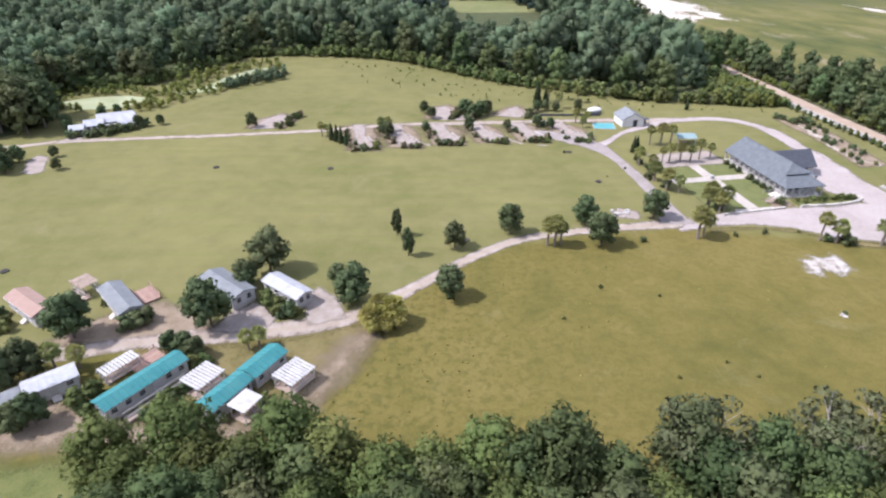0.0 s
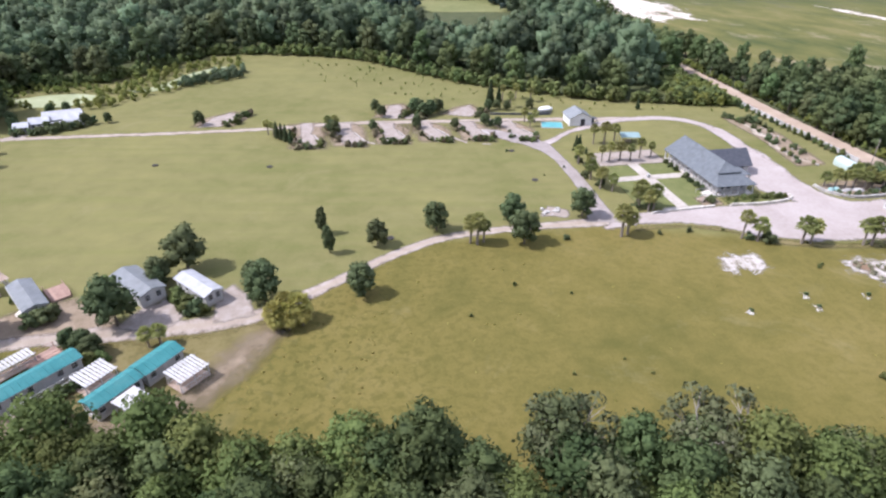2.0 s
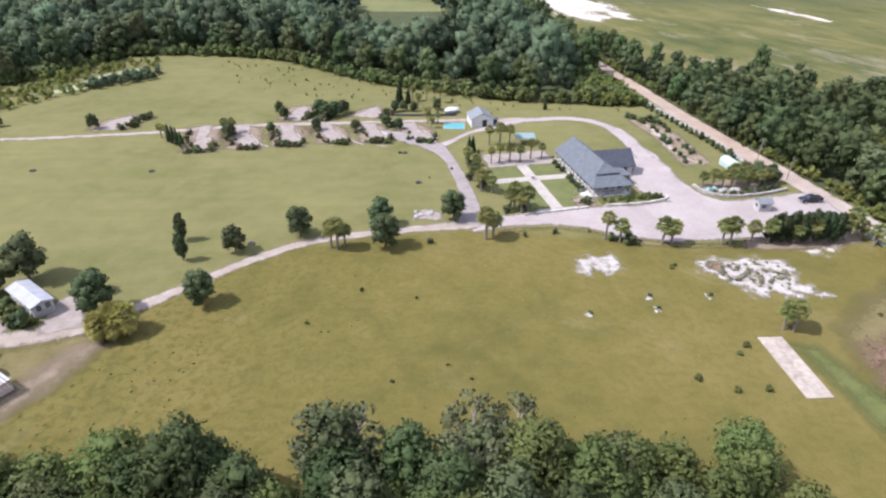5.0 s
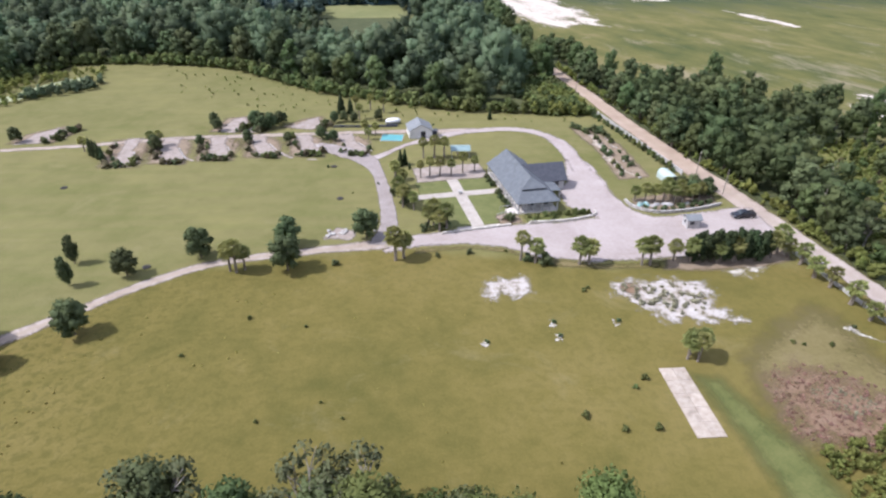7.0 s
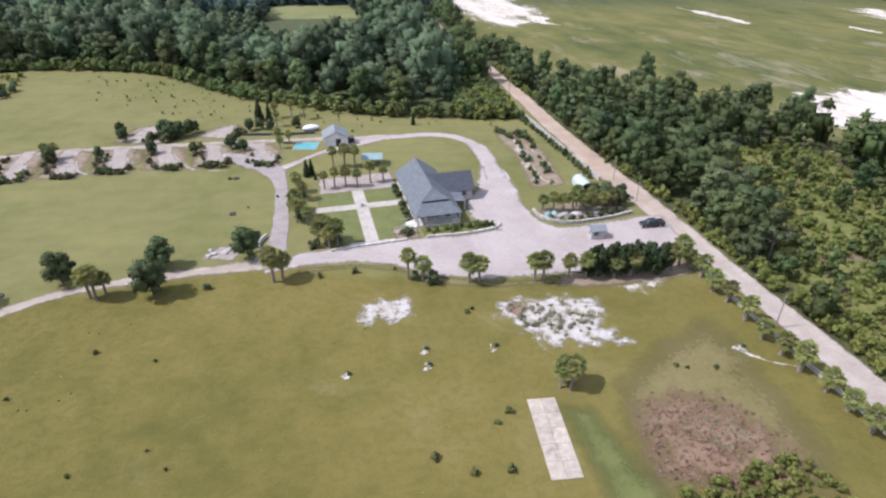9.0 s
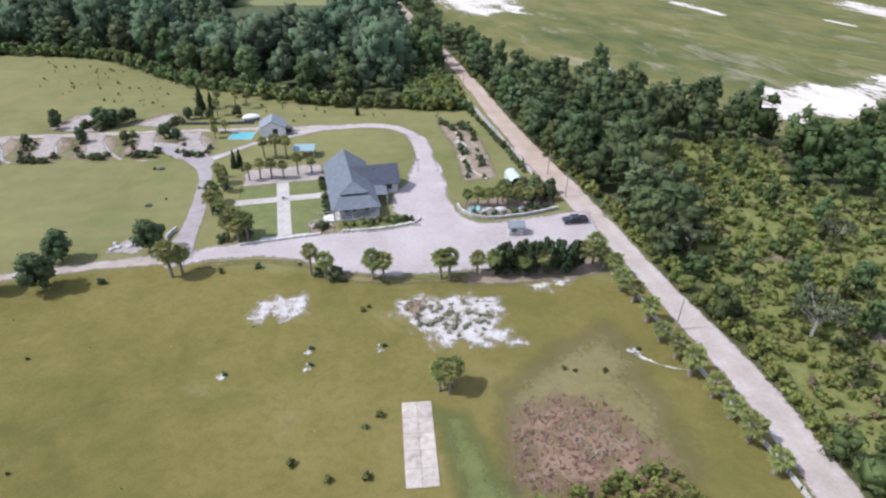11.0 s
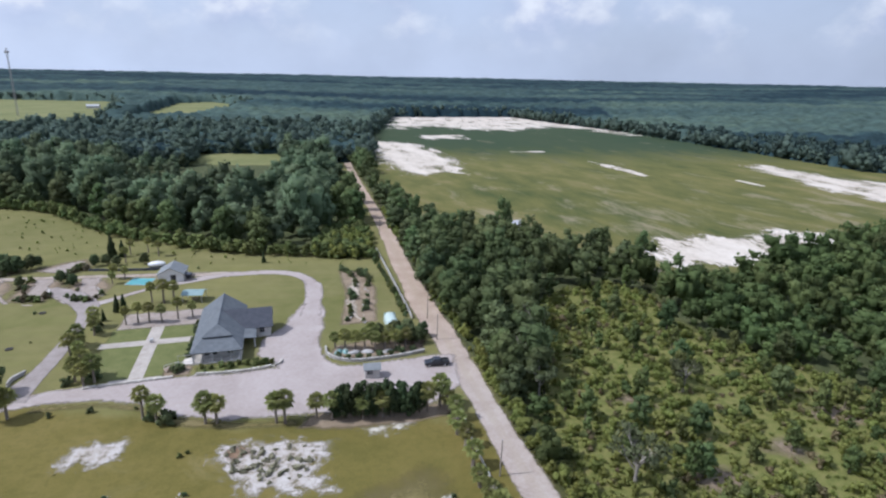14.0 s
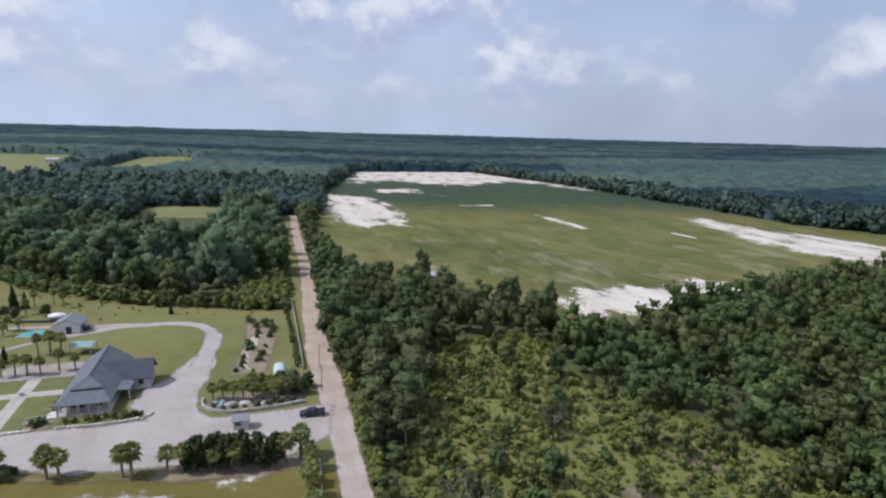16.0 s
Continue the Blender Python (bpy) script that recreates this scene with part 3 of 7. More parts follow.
    return tagged(new(name, me), label, category, kind=kind)


def inside(poly, x, y):
    """Which of the points lie in the polygon."""
    r = np.zeros(np.shape(x), bool)
    for (x0, y0), (x1, y1) in zip(poly, poly[1:] + poly[:1]):
        r ^= ((y0 > y) != (y1 > y)) & (x < (x1 - x0) * (y - y0) / (y1 - y0 + 1e-12) + x0)
    return r


def edge_distance(poly, x, y):
    d = np.full(np.shape(x), 1e9)
    for (x0, y0), (x1, y1) in zip(poly, poly[1:] + poly[:1]):
        L2 = (x1 - x0) ** 2 + (y1 - y0) ** 2
        t = np.clip(((x - x0) * (x1 - x0) + (y - y0) * (y1 - y0)) / L2, 0, 1)
        d = np.minimum(d, np.hypot(x - x0 - t * (x1 - x0), y - y0 - t * (y1 - y0)))
    return d


def area(name, poly, mat, z, label, category="ground", cell=1.0, fade=2.5, kind="structure"):
    """A patch of ground in the outline poly, fading into its surroundings over `fade` metres."""
    xs, ys = [p[0] for p in poly], [p[1] for p in poly]
    gx = np.arange(min(xs) - fade, max(xs) + fade + cell, cell)
    gy = np.arange(min(ys) - fade, max(ys) + fade + cell, cell)
    X, Y = np.meshgrid(gx, gy)
    d = edge_distance(poly, X, Y) * np.where(inside(poly, X, Y), 1, -1)
    inn = np.clip(0.5 + d / (2 * fade), 0, 1).ravel()
    k = len(gx)
    idx = np.arange(X.size).reshape(X.shape)
    q = np.stack([idx[:-1, :-1], idx[:-1, 1:], idx[1:, 1:], idx[1:, :-1]], -1).reshape(-1, 4)
    q = q[inn[q].max(axis=1) > 0.0]
    used = np.unique(q)
    remap = np.zeros(X.size, int)
    remap[used] = np.arange(len(used))
    v = np.c_[X.ravel(), Y.ravel(), np.full(X.size, z)][used]
    me = mesh_from(name, v.tolist(), remap[q], mat)
    set_inner(me, inn[used])
    return tagged(new(name, me), label, category, kind=kind)


# ---- plants ----
def cube_sphere(k=3):
    """A ball of 6 k k quads, as arrays."""
    vs, fs = [], []
    for ax in range(3):
        for s in (-1, 1):
            base = len(vs)
            for i in range(k + 1):
                for j in range(k + 1):
                    p = np.zeros(3)
                    p[ax], p[(ax + 1) % 3], p[(ax + 2) % 3] = s, 2 * i / k - 1, 2 * j / k - 1
                    vs.append(p / np.linalg.norm(p))
            for i in range(k):
                for j in range(k):
                    a = base + i * (k + 1) + j
                    q = [a, a + 1, a + k + 2, a + k + 1]
                    fs.append(q if s < 0 else q[::-1])
    return np.array(vs), np.array(fs)


BALL2, BALL1 = cube_sphere(2), cube_sphere(1)


def crown_arrays(rng, lobes, per_lobe, leaf, core=0.84, droop=0.0, ball=BALL2):
    """Leaf clumps round a set of lobes (x, y, z, rx, ry, rz): quads turned roughly outwards over a ragged inner body."""
    V, F, N, base = [], [], [], 0
    mid = np.mean([q[:3] for q in lobes], axis=0)
    for (x, y, z, rx, ry, rz) in lobes:
        bv, bf = ball
        out = np.array((x, y, z)) - mid
        out = 0.35 * out / (np.linalg.norm(out) + 1.0)
        r = core * (1 + 0.22 * rng.normal(size=len(bv)))[:, None]
        V.append(bv * r * (rx, ry, rz) + (x, y, z))
        N.append(bv + out)
        F.append(bf + base)
        base += len(bv)
        n = rng.normal(size=(per_lobe, 3))
        n[:, 2] += 0.25
        n /= np.linalg.norm(n, axis=1)[:, None]
        c = n * (rx, ry, rz) * rng.uniform(0.78, 1.12, (per_lobe, 1)) + (x, y, z)
        nn = n + 0.8 * rng.normal(size=n.shape) + (0, 0, 0.3)
        nn /= np.linalg.norm(nn, axis=1)[:, None]
        nn *= np.where((nn * n).sum(axis=1) < 0, -1.0, 1.0)[:, None]
        a = np.cross(nn, rng.normal(size=n.shape))
        a /= np.linalg.norm(a, axis=1)[:, None] + 1e-9
        b = np.cross(nn, a)
        b[:, 2] -= droop
        s = leaf * rng.uniform(0.55, 1.35, (per_lobe, 1))
        a, b = a * s, b * s * rng.uniform(0.5, 0.9, (per_lobe, 1))
        q = np.stack([c - a * 0.6, c - b * 0.8 - nn * s * 0.1, c + a, c + b * 0.7 - nn * s * 0.15], 1).reshape(-1, 3)
        V.append(q)
        soft_n = n + out + 0.45 * nn
        N.append(np.repeat(soft_n, 4, axis=0) + 0.15 * rng.normal(size=(per_lobe * 4, 3)))
        F.append(np.arange(per_lobe * 4).reshape(-1, 4) + base)
        base += per_lobe * 4
    N = np.concatenate(N)
    return np.concatenate(V), np.concatenate(F), N / (np.linalg.norm(N, axis=1)[:, None] + 1e-9)


def soften(me, normals):
    """Leaves shaded by the round of their clump."""
    me.polygons.foreach_set("use_smooth", np.ones(len(me.polygons), bool))
    me.update()
    me.normals_split_custom_set_from_vertices(normals.tolist())
    return me


def leaf_mesh(arrays, mat):
    V, F, N = arrays
    return soften(mesh_from("crown", V.tolist(), F, mat), N)


def round_lobes(rng, h, r, n, low=0.35, flat=0.8):
    """Lobes that fill a rounded crown from low*h up to h, r wide."""
    out = [(0, 0, h * (low + 1) / 2, r * 0.62, r * 0.62, h * (1 - low) * 0.45)]
    for i in range(n):
        a = 2 * math.pi * (i * 0.618 + rng.uniform(0, 0.15))
        k = (i + 0.5) / n
        z = h * (low + 0.14 + (0.86 - low) * k)
        reach = r * math.sin(math.pi * min(0.93, 0.28 + 0.62 * k)) * rng.uniform(0.55, 0.78)
        s = r * rng.uniform(0.30, 0.46)
        out.append((reach * math.cos(a), reach * math.sin(a), z, s, s, s * flat))
    return out


def trunk_bm(rng, h, r, spread, limbs=5):
    bm = bmesh.new()
    tube(bm, (0, 0, -0.1), (0.05, 0.03, h * 0.45), r, r * 0.7, 7)
    for i in range(limbs):
        a = 2 * math.pi * (i + rng.uniform(0, 0.5)) / limbs
        tube(bm, (0, 0, h * rng.uniform(0.25, 0.44)), (spread * math.cos(a), spread * math.sin(a), h * rng.uniform(0.6, 0.8)), r * 0.5, r * 0.14, 5)
    return bm


class Plant:
    """A plant built once: trunk and crown meshes at natural size, then copied."""

    def __init__(self, name, label, category, trunk, crown, group=""):
        self.base = thing(name, Matrix.Translation((0, 0, -500)), label, category, group)
        self.parts = []
        if trunk:
            self.parts.append(part("trunk", trunk[0], trunk[1], self.base))
        self.parts.append(part("crown", crown, None, self.base))
        self.used = False

    def put(self, x, y, s=1.0, turn=0.0, z=0.0, sz=None, label="", group=""):
        m = pose(x, y, z, 0, 0, turn)
        if not self.used:
            ob, self.used = self.base, True
            ob.matrix_world = m @ Matrix.Diagonal((s, s, sz or s, 1))
        else:
            keep = self.base.scale.copy()
            self.base.scale = (s, s, sz or s)
            ob = copy_thing(self.base, m)
            self.base.scale = keep
        return tagged(ob, label, group=group)


def tree_kind(name, label, seed, h, r, n, per, leaf, mat, bark=BARK, low=0.3, flat=0.8, droop=0.0, core=0.8, category="tree", ball=BALL2, group=""):
    rng = np.random.default_rng(seed)
    crown = leaf_mesh(crown_arrays(rng, round_lobes(rng, h, r, n, low, flat), per, leaf, core, droop, ball), mat)
    t = (trunk_bm(rng, h, max(0.12, h * 0.028), r * 0.55), bark) if bark else None
    return Plant(name, label, category, t, crown, group)


def scattered(rng, poly, gap, jitter=0.45):
    """Places inside an outline on a jittered grid."""
    xs, ys = [p[0] for p in poly], [p[1] for p in poly]
    X, Y = np.meshgrid(np.arange(min(xs), max(xs), gap), np.arange(min(ys), max(ys), gap * 0.9))
    X[1::2] += gap / 2
    X, Y = X + rng.uniform(-jitter, jitter, X.shape) * gap, Y + rng.uniform(-jitter, jitter, X.shape) * gap
    k = inside(poly, X, Y)
    return np.c_[X[k], Y[k]]


def merged(name, protos, places, scales, mat, label, category, rng, lift=0.0):
    """Many plants nobody could count, as one mesh."""
    V, F, T, N, base = [], [], [], [], 0
    for (x, y), s in zip(places, scales):
        pv, pf, pn = protos[rng.integers(len(protos))]
        a = rng.uniform(0, 6.283)
        c, sn = math.cos(a), math.sin(a)
        R = np.array([[c, -sn, 0], [sn, c, 0], [0, 0, 1]])
        s3 = s * np.array([rng.uniform(0.85, 1.15), rng.uniform(0.85, 1.15), rng.uniform(0.85, 1.2)])
        V.append((pv * s3) @ R.T + (x, y, lift))
        N.append(pn @ R.T)
        F.append(pf + base)
        stand = 0.5 + 0.5 * math.sin(x / 23 + 1.7 * math.sin(y / 31)) * math.cos(y / 19 + math.sin(x / 41))
        T.append(np.full(len(pv), 0.55 * rng.uniform() + 0.45 * stand))
        base += len(pv)
    me = bpy.data.meshes.new(name)
    V, F, T = np.concatenate(V).astype(np.float32), np.concatenate(F).astype(np.int32), np.concatenate(T)
    me.vertices.add(len(V))
    me.vertices.foreach_set("co", V.ravel())
    me.loops.add(F.size)
    me.loops.foreach_set("vertex_index", F.ravel())
    me.polygons.add(len(F))
    me.polygons.foreach_set("loop_start", np.arange(0, F.size, 4, dtype=np.int32))
    me.update(calc_edges=True)
    soften(me, np.concatenate(N))
    me.materials.append(mat)
    at = me.attributes.new("tint", "FLOAT", "POINT")
    at.data.foreach_set("value", T.astype(np.float32))
    return tagged(new(name, me), label, category, kind="stuff")


# ---- ground, roads and bare patches ----
def ground_sheet():
    """One sheet to the horizon, finer near the walk."""
    xs = np.r_[-4800:-600:12j, -600:800:141j, 800:4800:12j]
    ys = np.r_[-900:-60:8j, -60:420:81j, 420:4850:40j]
    X, Y = np.meshgrid(xs, ys)
    Z = 0.0 * X
    k = len(xs)
    idx = np.arange(X.size).reshape(X.shape)
    q = np.stack([idx[:-1, :-1], idx[:-1, 1:], idx[1:, 1:], idx[1:, :-1]], -1).reshape(-1, 4)
    me = mesh_from("ground", np.c_[X.ravel(), Y.ravel(), Z.ravel()].tolist(), q, GRASS, True)
    return tagged(new("ground", me), "flat olive and yellow-green grassland with worn patches", "ground", kind="structure")


ground_sheet()
ribbon("lane", [(-139.1, 61.0), (-99.1, 65.0), (-62.1, 70.5), (-48.1, 74.0), (-30.1, 76.8), (-19.1, 79.3), (-13.0, 81.8), (-6.6, 87.6), (-0.7, 93.3), (8.1, 101.9), (18.0, 108.8), (28.0, 111.9), (41.0, 114.4), (54.0, 116.5), (66.0, 118.5)],
       [4.5, 4.8, 5.0, 5.0, 5.5, 5.8, 5.0, 4.2, 3.8, 3.6, 3.6, 3.8, 4.2, 5.5, 7.5], LANE, 0.05, "pale sandy dirt lane through the grass")
ribbon("road", [(152, -80), (151.2, -20), (150.8, 40), (150.6, 60), (150.4, 70), (149.7, 79), (148.5, 86), (147, 95), (145.7, 104), (144, 115), (142.3, 126), (140, 141), (137.8, 151), (135.2, 167), (133, 184), (131, 197), (127, 234), (121, 279), (111, 345), (96.3, 455), (86, 520), (72, 640)],
       [6.9, 6.9, 6.9, 6.9, 6.8, 6.9, 6.9, 6.5, 6.2, 6.4, 7.8, 7.8, 8.2, 8.0, 7.6, 7.2, 6.8, 6.2, 6, 6, 6, 6], ROAD, 0.06, "packed pale dirt country road along the woods")
area("forecourt", [(54, 113.5), (61, 116), (72, 116.5), (79, 114.8), (86, 110.5), (98, 108), (112, 109.3), (133, 110.5), (140, 117), (141, 131), (135, 130.5), (124, 128), (116, 126.5), (112.2, 129.5), (110.3, 135), (109.6, 146), (109.3, 158), (107.5, 164), (103.6, 164), (102.2, 156), (101, 149), (97, 141), (97.5, 134), (101, 130), (104, 127), (95, 125), (82, 123.5), (72, 121.5), (60, 119.5)],
     LIME, 0.075, "pale crushed limestone forecourt and drive", "driveway", 0.6, 1.6)
ribbon("asphalt_drive", [(54, 116), (54.2, 124), (53.7, 132), (51.8, 146), (49.2, 158), (45.5, 166), (39, 172.5), (30, 178.5)], [8, 5, 4, 3.8, 4.2, 7, 6.5, 4], ASPH, 0.09, "worn grey asphalt drive beside the garden", "driveway")
ribbon("loop_drive", [(46, 165), (51, 169.6), (57, 177), (66, 183.6), (76, 189), (88, 191.4), (97, 189.4), (102.8, 182.5), (105.4, 172), (106.2, 155)], [4, 3, 3, 4.5, 5, 5, 5, 5.5, 6.0, 6.5], LIME, 0.08, "pale curved loop drive behind the hall", "driveway")
ribbon("camp_lane", [(-150, 160), (-129, 164.5), (-118, 168.6), (-101, 171.2), (-68, 175.1), (-42, 179), (-15, 185), (13, 187.2), (41, 189.3), (60, 190), (80, 190.5)], [4, 4, 4, 3.6, 3.6, 3.6, 4, 4, 4, 5, 5], LANE, 0.055, "pale dirt lane past the camp pads")

area("sand_patch", [(73, 98.5), (74.8, 101.8), (78, 101.6), (81.8, 102.4), (82, 98), (80, 95.6), (76, 96.4), (74, 95)], SAND, 0.06, "small bare white sand patch in the pasture", "sand", 0.4, 1.3)
area("sand_patch", [(98, 99.5), (104, 100.5), (111, 100.5), (116, 99), (114.5, 92), (117.5, 87), (112, 87.5), (105, 87.6), (101, 92), (98.5, 96)], SAND, 0.06, "large bare white sand patch with weeds", "sand", 0.4, 2.0)
area("bare_soil_patch", [(98.6, 98.2), (101.6, 99.6), (103.2, 97.4), (100.4, 95.4)], WEEDSOIL, 0.066, "reddish brown weedy soil at the edge of the sand", "soil", 0.4, 0.8)
area("sand_scatter", [(121, 103), (126, 105.5), (132, 106), (130, 103.5), (124, 101)], SANDTHIN, 0.055, "thin scatter of white sand in grass", "sand", 0.5, 1.8)
area("damp_strip", [(103, 74), (107, 73), (110, 64), (113, 56), (113, 48), (106, 48), (105, 60)], LUSH, 0.05, "strip of darker green damp grass", "grass", 0.7, 2.0)
area("bare_soil_patch", [(109.5, 58), (110, 68), (112, 78), (117, 83), (126, 88), (132, 94), (136, 88), (136, 76), (137, 62), (134, 56), (115, 59)], THIN, 0.045, "dry worn soil thinly grown with grass", "soil", 1.0, 5.0)
area("bare_soil_patch", [(-65.1, 72.0), (-56.1, 83.0), (-49.1, 86.0), (-39.1, 81.0), (-35.1, 76.0), (-49.1, 74.0)], BARE, 0.045, "reddish bare soil between the cottages", "soil", 0.8, 1.5)
area("mulch_strip", [(110, 104.2), (118, 103.6), (130, 104.6), (138, 107), (138, 111.5), (126, 109), (112, 108.8)], BARE, 0.085, "dark brown mulch under the roadside planting", "soil", 0.7, 1.0)
area("mulch_strip", [(60, 112), (72, 113.5), (80, 111.5), (86, 106.5), (98, 104.5), (110, 104.6), (110, 107.5), (98, 107), (86, 109.6), (79, 114), (70, 115.4), (60, 114.4)], THIN, 0.05, "worn brown grass along the forecourt", "soil", 0.8, 1.2)
area("yard", [(-45.1, 73.0), (-29.1, 75.5), (-12.2, 80.2), (-7.9, 78.3), (-9.3, 69.3), (-13.2, 63.1), (-18.1, 56.0), (-27.1, 53.0), (-37.1, 54.0), (-45.1, 63.0)], THIN, 0.038, "thin trodden grass of the cottage yard", "grass", 1.0, 3.0)
area("bare_soil_patch", [(-83.1, 52.0), (-56.1, 51.2), (-45.1, 52.4), (-33.1, 51.0), (-26.1, 54.0), (-16.1, 60.0), (-12.2, 68.2), (-8.9, 76.3), (-11.3, 78.2), (-16.1, 72.0), (-19.1, 63.0), (-27.1, 57.0), (-37.1, 56.0), (-47.1, 60.0), (-65.1, 63.5), (-83.1, 65.0)], BARE, 0.042, "trodden pale soil round the cottages", "soil", 1.0, 3.0)
area("gravel_drive", [(-37.1, 77.5), (-29.1, 76.5), (-27.1, 81.0), (-30.6, 86.0), (-35.1, 83.0)], GRAVEL, 0.065, "pale gravel parking beside a cottage", "driveway", 0.6, 1.0)
area("gravel_drive", [(-21.1, 79.0), (-15.2, 81.1), (-18.1, 87.0), (-21.6, 90.0), (-23.1, 87.0)], GRAVEL, 0.065, "pale gravel parking beside a cottage", "driveway", 0.6, 1.0)
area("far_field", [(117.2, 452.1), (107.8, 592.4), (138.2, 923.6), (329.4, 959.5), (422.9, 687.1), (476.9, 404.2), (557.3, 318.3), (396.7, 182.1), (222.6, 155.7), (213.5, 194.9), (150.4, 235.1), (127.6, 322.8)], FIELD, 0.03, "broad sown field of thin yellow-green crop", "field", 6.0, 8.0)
area("far_meadow", [(5.7, 344.2), (54.6, 343.3), (63.8, 420.6), (53.2, 482.8), (-20.9, 483.9), (-4.9, 412.5)], MEADOWGRASS, 0.03, "clearing of pale green meadow in woods", "field", 5.0, 5.0)
area("far_meadow", [(-620.0, 690.0), (-314.9, 691.2), (-207.2, 756.7), (-276.3, 981.0), (-406.1, 1255.1), (-745.6, 1289.1)], MEADOWGRASS, 0.03, "distant pale green pasture", "field", 12.0, 12.0)
area("far_meadow", [(-196.4, 784.1), (-114.3, 790.5), (-106.1, 939.1), (-125.8, 1170.0), (-231.5, 1300.6), (-279.0, 1235.8)], MEADOWGRASS, 0.03, "distant pale green pasture", "field", 12.0, 12.0)

# ---- woods ----
rng = np.random.default_rng(7)
NORTH_WOODS = [(-270, 165), (-137, 173), (-132, 190), (-138, 206), (-150, 226), (-121, 238), (-100, 272), (-93, 290), (-50, 290), (-17, 277), (15, 248), (46, 228), (76, 215), (100, 212), (114, 209),
               (120, 216), (112, 278), (101, 340), (84, 425), (60, 418), (-30, 418), (-60, 425), (-270, 425)]
EAST_WOODS = [(152.8, 39.2), (152.3, 84.3), (149.2, 103.6), (147.6, 127.0), (143.3, 139.8), (139.9, 157.2), (132.4, 211.9), (125.8, 272.0), (118.0, 332.5), (102.0, 434.9), (112.9, 435.4), (122.8, 327.6), (139.8, 237.1), (177.6, 215.0),
              (204.6, 191.1), (205.0, 162.8), (257.4, 182.4), (332.7, 218.2), (426.6, 246.1), (430.0, 40.0)]
BRUSH = [(155.6, 29.4), (154.9, 87.0), (154.5, 102.5), (157.2, 118.0), (160.5, 137.5), (166.7, 154.8), (176.8, 170.2), (192.6, 177.7), (204.1, 167.8), (200.9, 148.4), (209.4, 132.6), (221.1, 116.7), (234.4, 98.4), (236.9, 27.9)]

OAKS = [tree_kind("oak_tree", "dark green round-crowned oak tree", 11 + i, 9.0, 4.2, 16, 66, 0.48, LEAF_OAK, low=0.12, ball=BALL1) for i in range(3)]
BROADS = [tree_kind("broadleaf_tree", "mid-green broadleaf woodland tree with ragged crown", 31 + i, 13.0, 4.4, 12, 46, 0.72, LEAF_BROAD, low=0.06, flat=0.95, ball=BALL1) for i in range(4)]
DARKS = [tree_kind("woodland_oak", "tall dark green oak at the wood's edge", 51 + i, 14.0, 5.2, 12, 48, 0.80, LEAF_OAK, low=0.05, ball=BALL1) for i in range(3)]
NEARS = [tree_kind("broadleaf_tree", "leafy green broadleaf tree in the near wood", 71 + i, 10.5, 4.6, 36, 66, 0.35, LEAF_NEAR, low=0.10, flat=0.85, core=0.48, ball=BALL1) for i in range(4)]

NEAR_DARKS = [tree_kind("near_oak", "dark green broad oak in the near wood", 81 + i, 10.5, 4.7, 34, 62, 0.36, LEAF_NEAR_DARK, low=0.08, flat=0.85, core=0.6, ball=BALL1) for i in range(2)]
NEAR_PALES = [tree_kind("near_elm", "grey-green mossy tree in the near wood", 86 + i, 10.0, 4.4, 34, 58, 0.36, LEAF_NEAR_PALE, low=0.10, flat=0.9, core=0.45, ball=BALL1) for i in range(2)]
HEDGES = [tree_kind("evergreen_tree", "dark bushy evergreen in the roadside planting", 141 + i, 5.0, 1.7, 12, 40, 0.30, LEAF_DARK, low=0.06, flat=1.1, ball=BALL1) for i in range(2)]


def mossy_tree():
    """A half-bare tree: pale forking limbs, thin olive leaves and hanging moss."""
    g = np.random.default_rng(91)
    bm = bmesh.new()
    tube(bm, (0, 0, -0.1), (0.1, 0.1, 5.0), 0.34, 0.24, 7)
    tips = []
    for i in range(11):
        a, h = 2.4 * i + g.uniform(0, 0.6), g.uniform(3.0, 5.0)
        mid = Vector((2.0 * math.cos(a), 2.0 * math.sin(a), h + g.uniform(1.5, 3.2)))
        tube(bm, (0.1, 0.1, h), mid, 0.15, 0.09, 5)
        for k in range(3):
            b2_ = a + g.uniform(-0.8, 0.8)
            tip = mid + Vector((g.uniform(1.0, 2.4) * math.cos(b2_), g.uniform(1.0, 2.4) * math.sin(b2_), g.uniform(0.4, 2.6)))
            tube(bm, mid, tip, 0.08, 0.03, 4)
            tips.append(tip)
    lobes = [(t.x, t.y, t.z, 1.0, 1.0, 0.8) for t in tips if g.uniform() < 0.75]
    return Plant("mossy_tree", "half-bare pale-limbed tree hung with moss", "tree", (bm, PALEBARK), leaf_mesh(crown_arrays(g, lobes, 46, 0.34, 0.05, 0.7, BALL1), LEAF_MOSS))


MOSSY = mossy_tree()
SHRUBS = [tree_kind("shrub", "low round green shrub", 101 + i, 1.6, 1.1, 5, 28, 0.27, LEAF_BRUSH, bark=None, low=0.0, category="shrub", ball=BALL2) for i in range(3)]
DARKSHRUBS = [tree_kind("shrub", "low dark green shrub", 111 + i, 1.6, 1.2, 5, 28, 0.27, LEAF_OAK, bark=None, low=0.0, category="shrub", ball=BALL2) for i in range(2)]


OLIVES = [tree_kind("shrub", "low round olive-brown leafy shrub", 121 + i, 1.6, 1.2, 5, 28, 0.27, LEAF_OLIVE, bark=None, low=0.0, category="shrub", ball=BALL2) for i in range(2)]


def lobes_proto(seed, h, r, n, per, leaf, low=0.1, core=0.85, flat=0.9):
    g = np.random.default_rng(seed)
    return crown_arrays(g, round_lobes(g, h, r, n, low, flat), per, leaf, core, 0.0, BALL1)


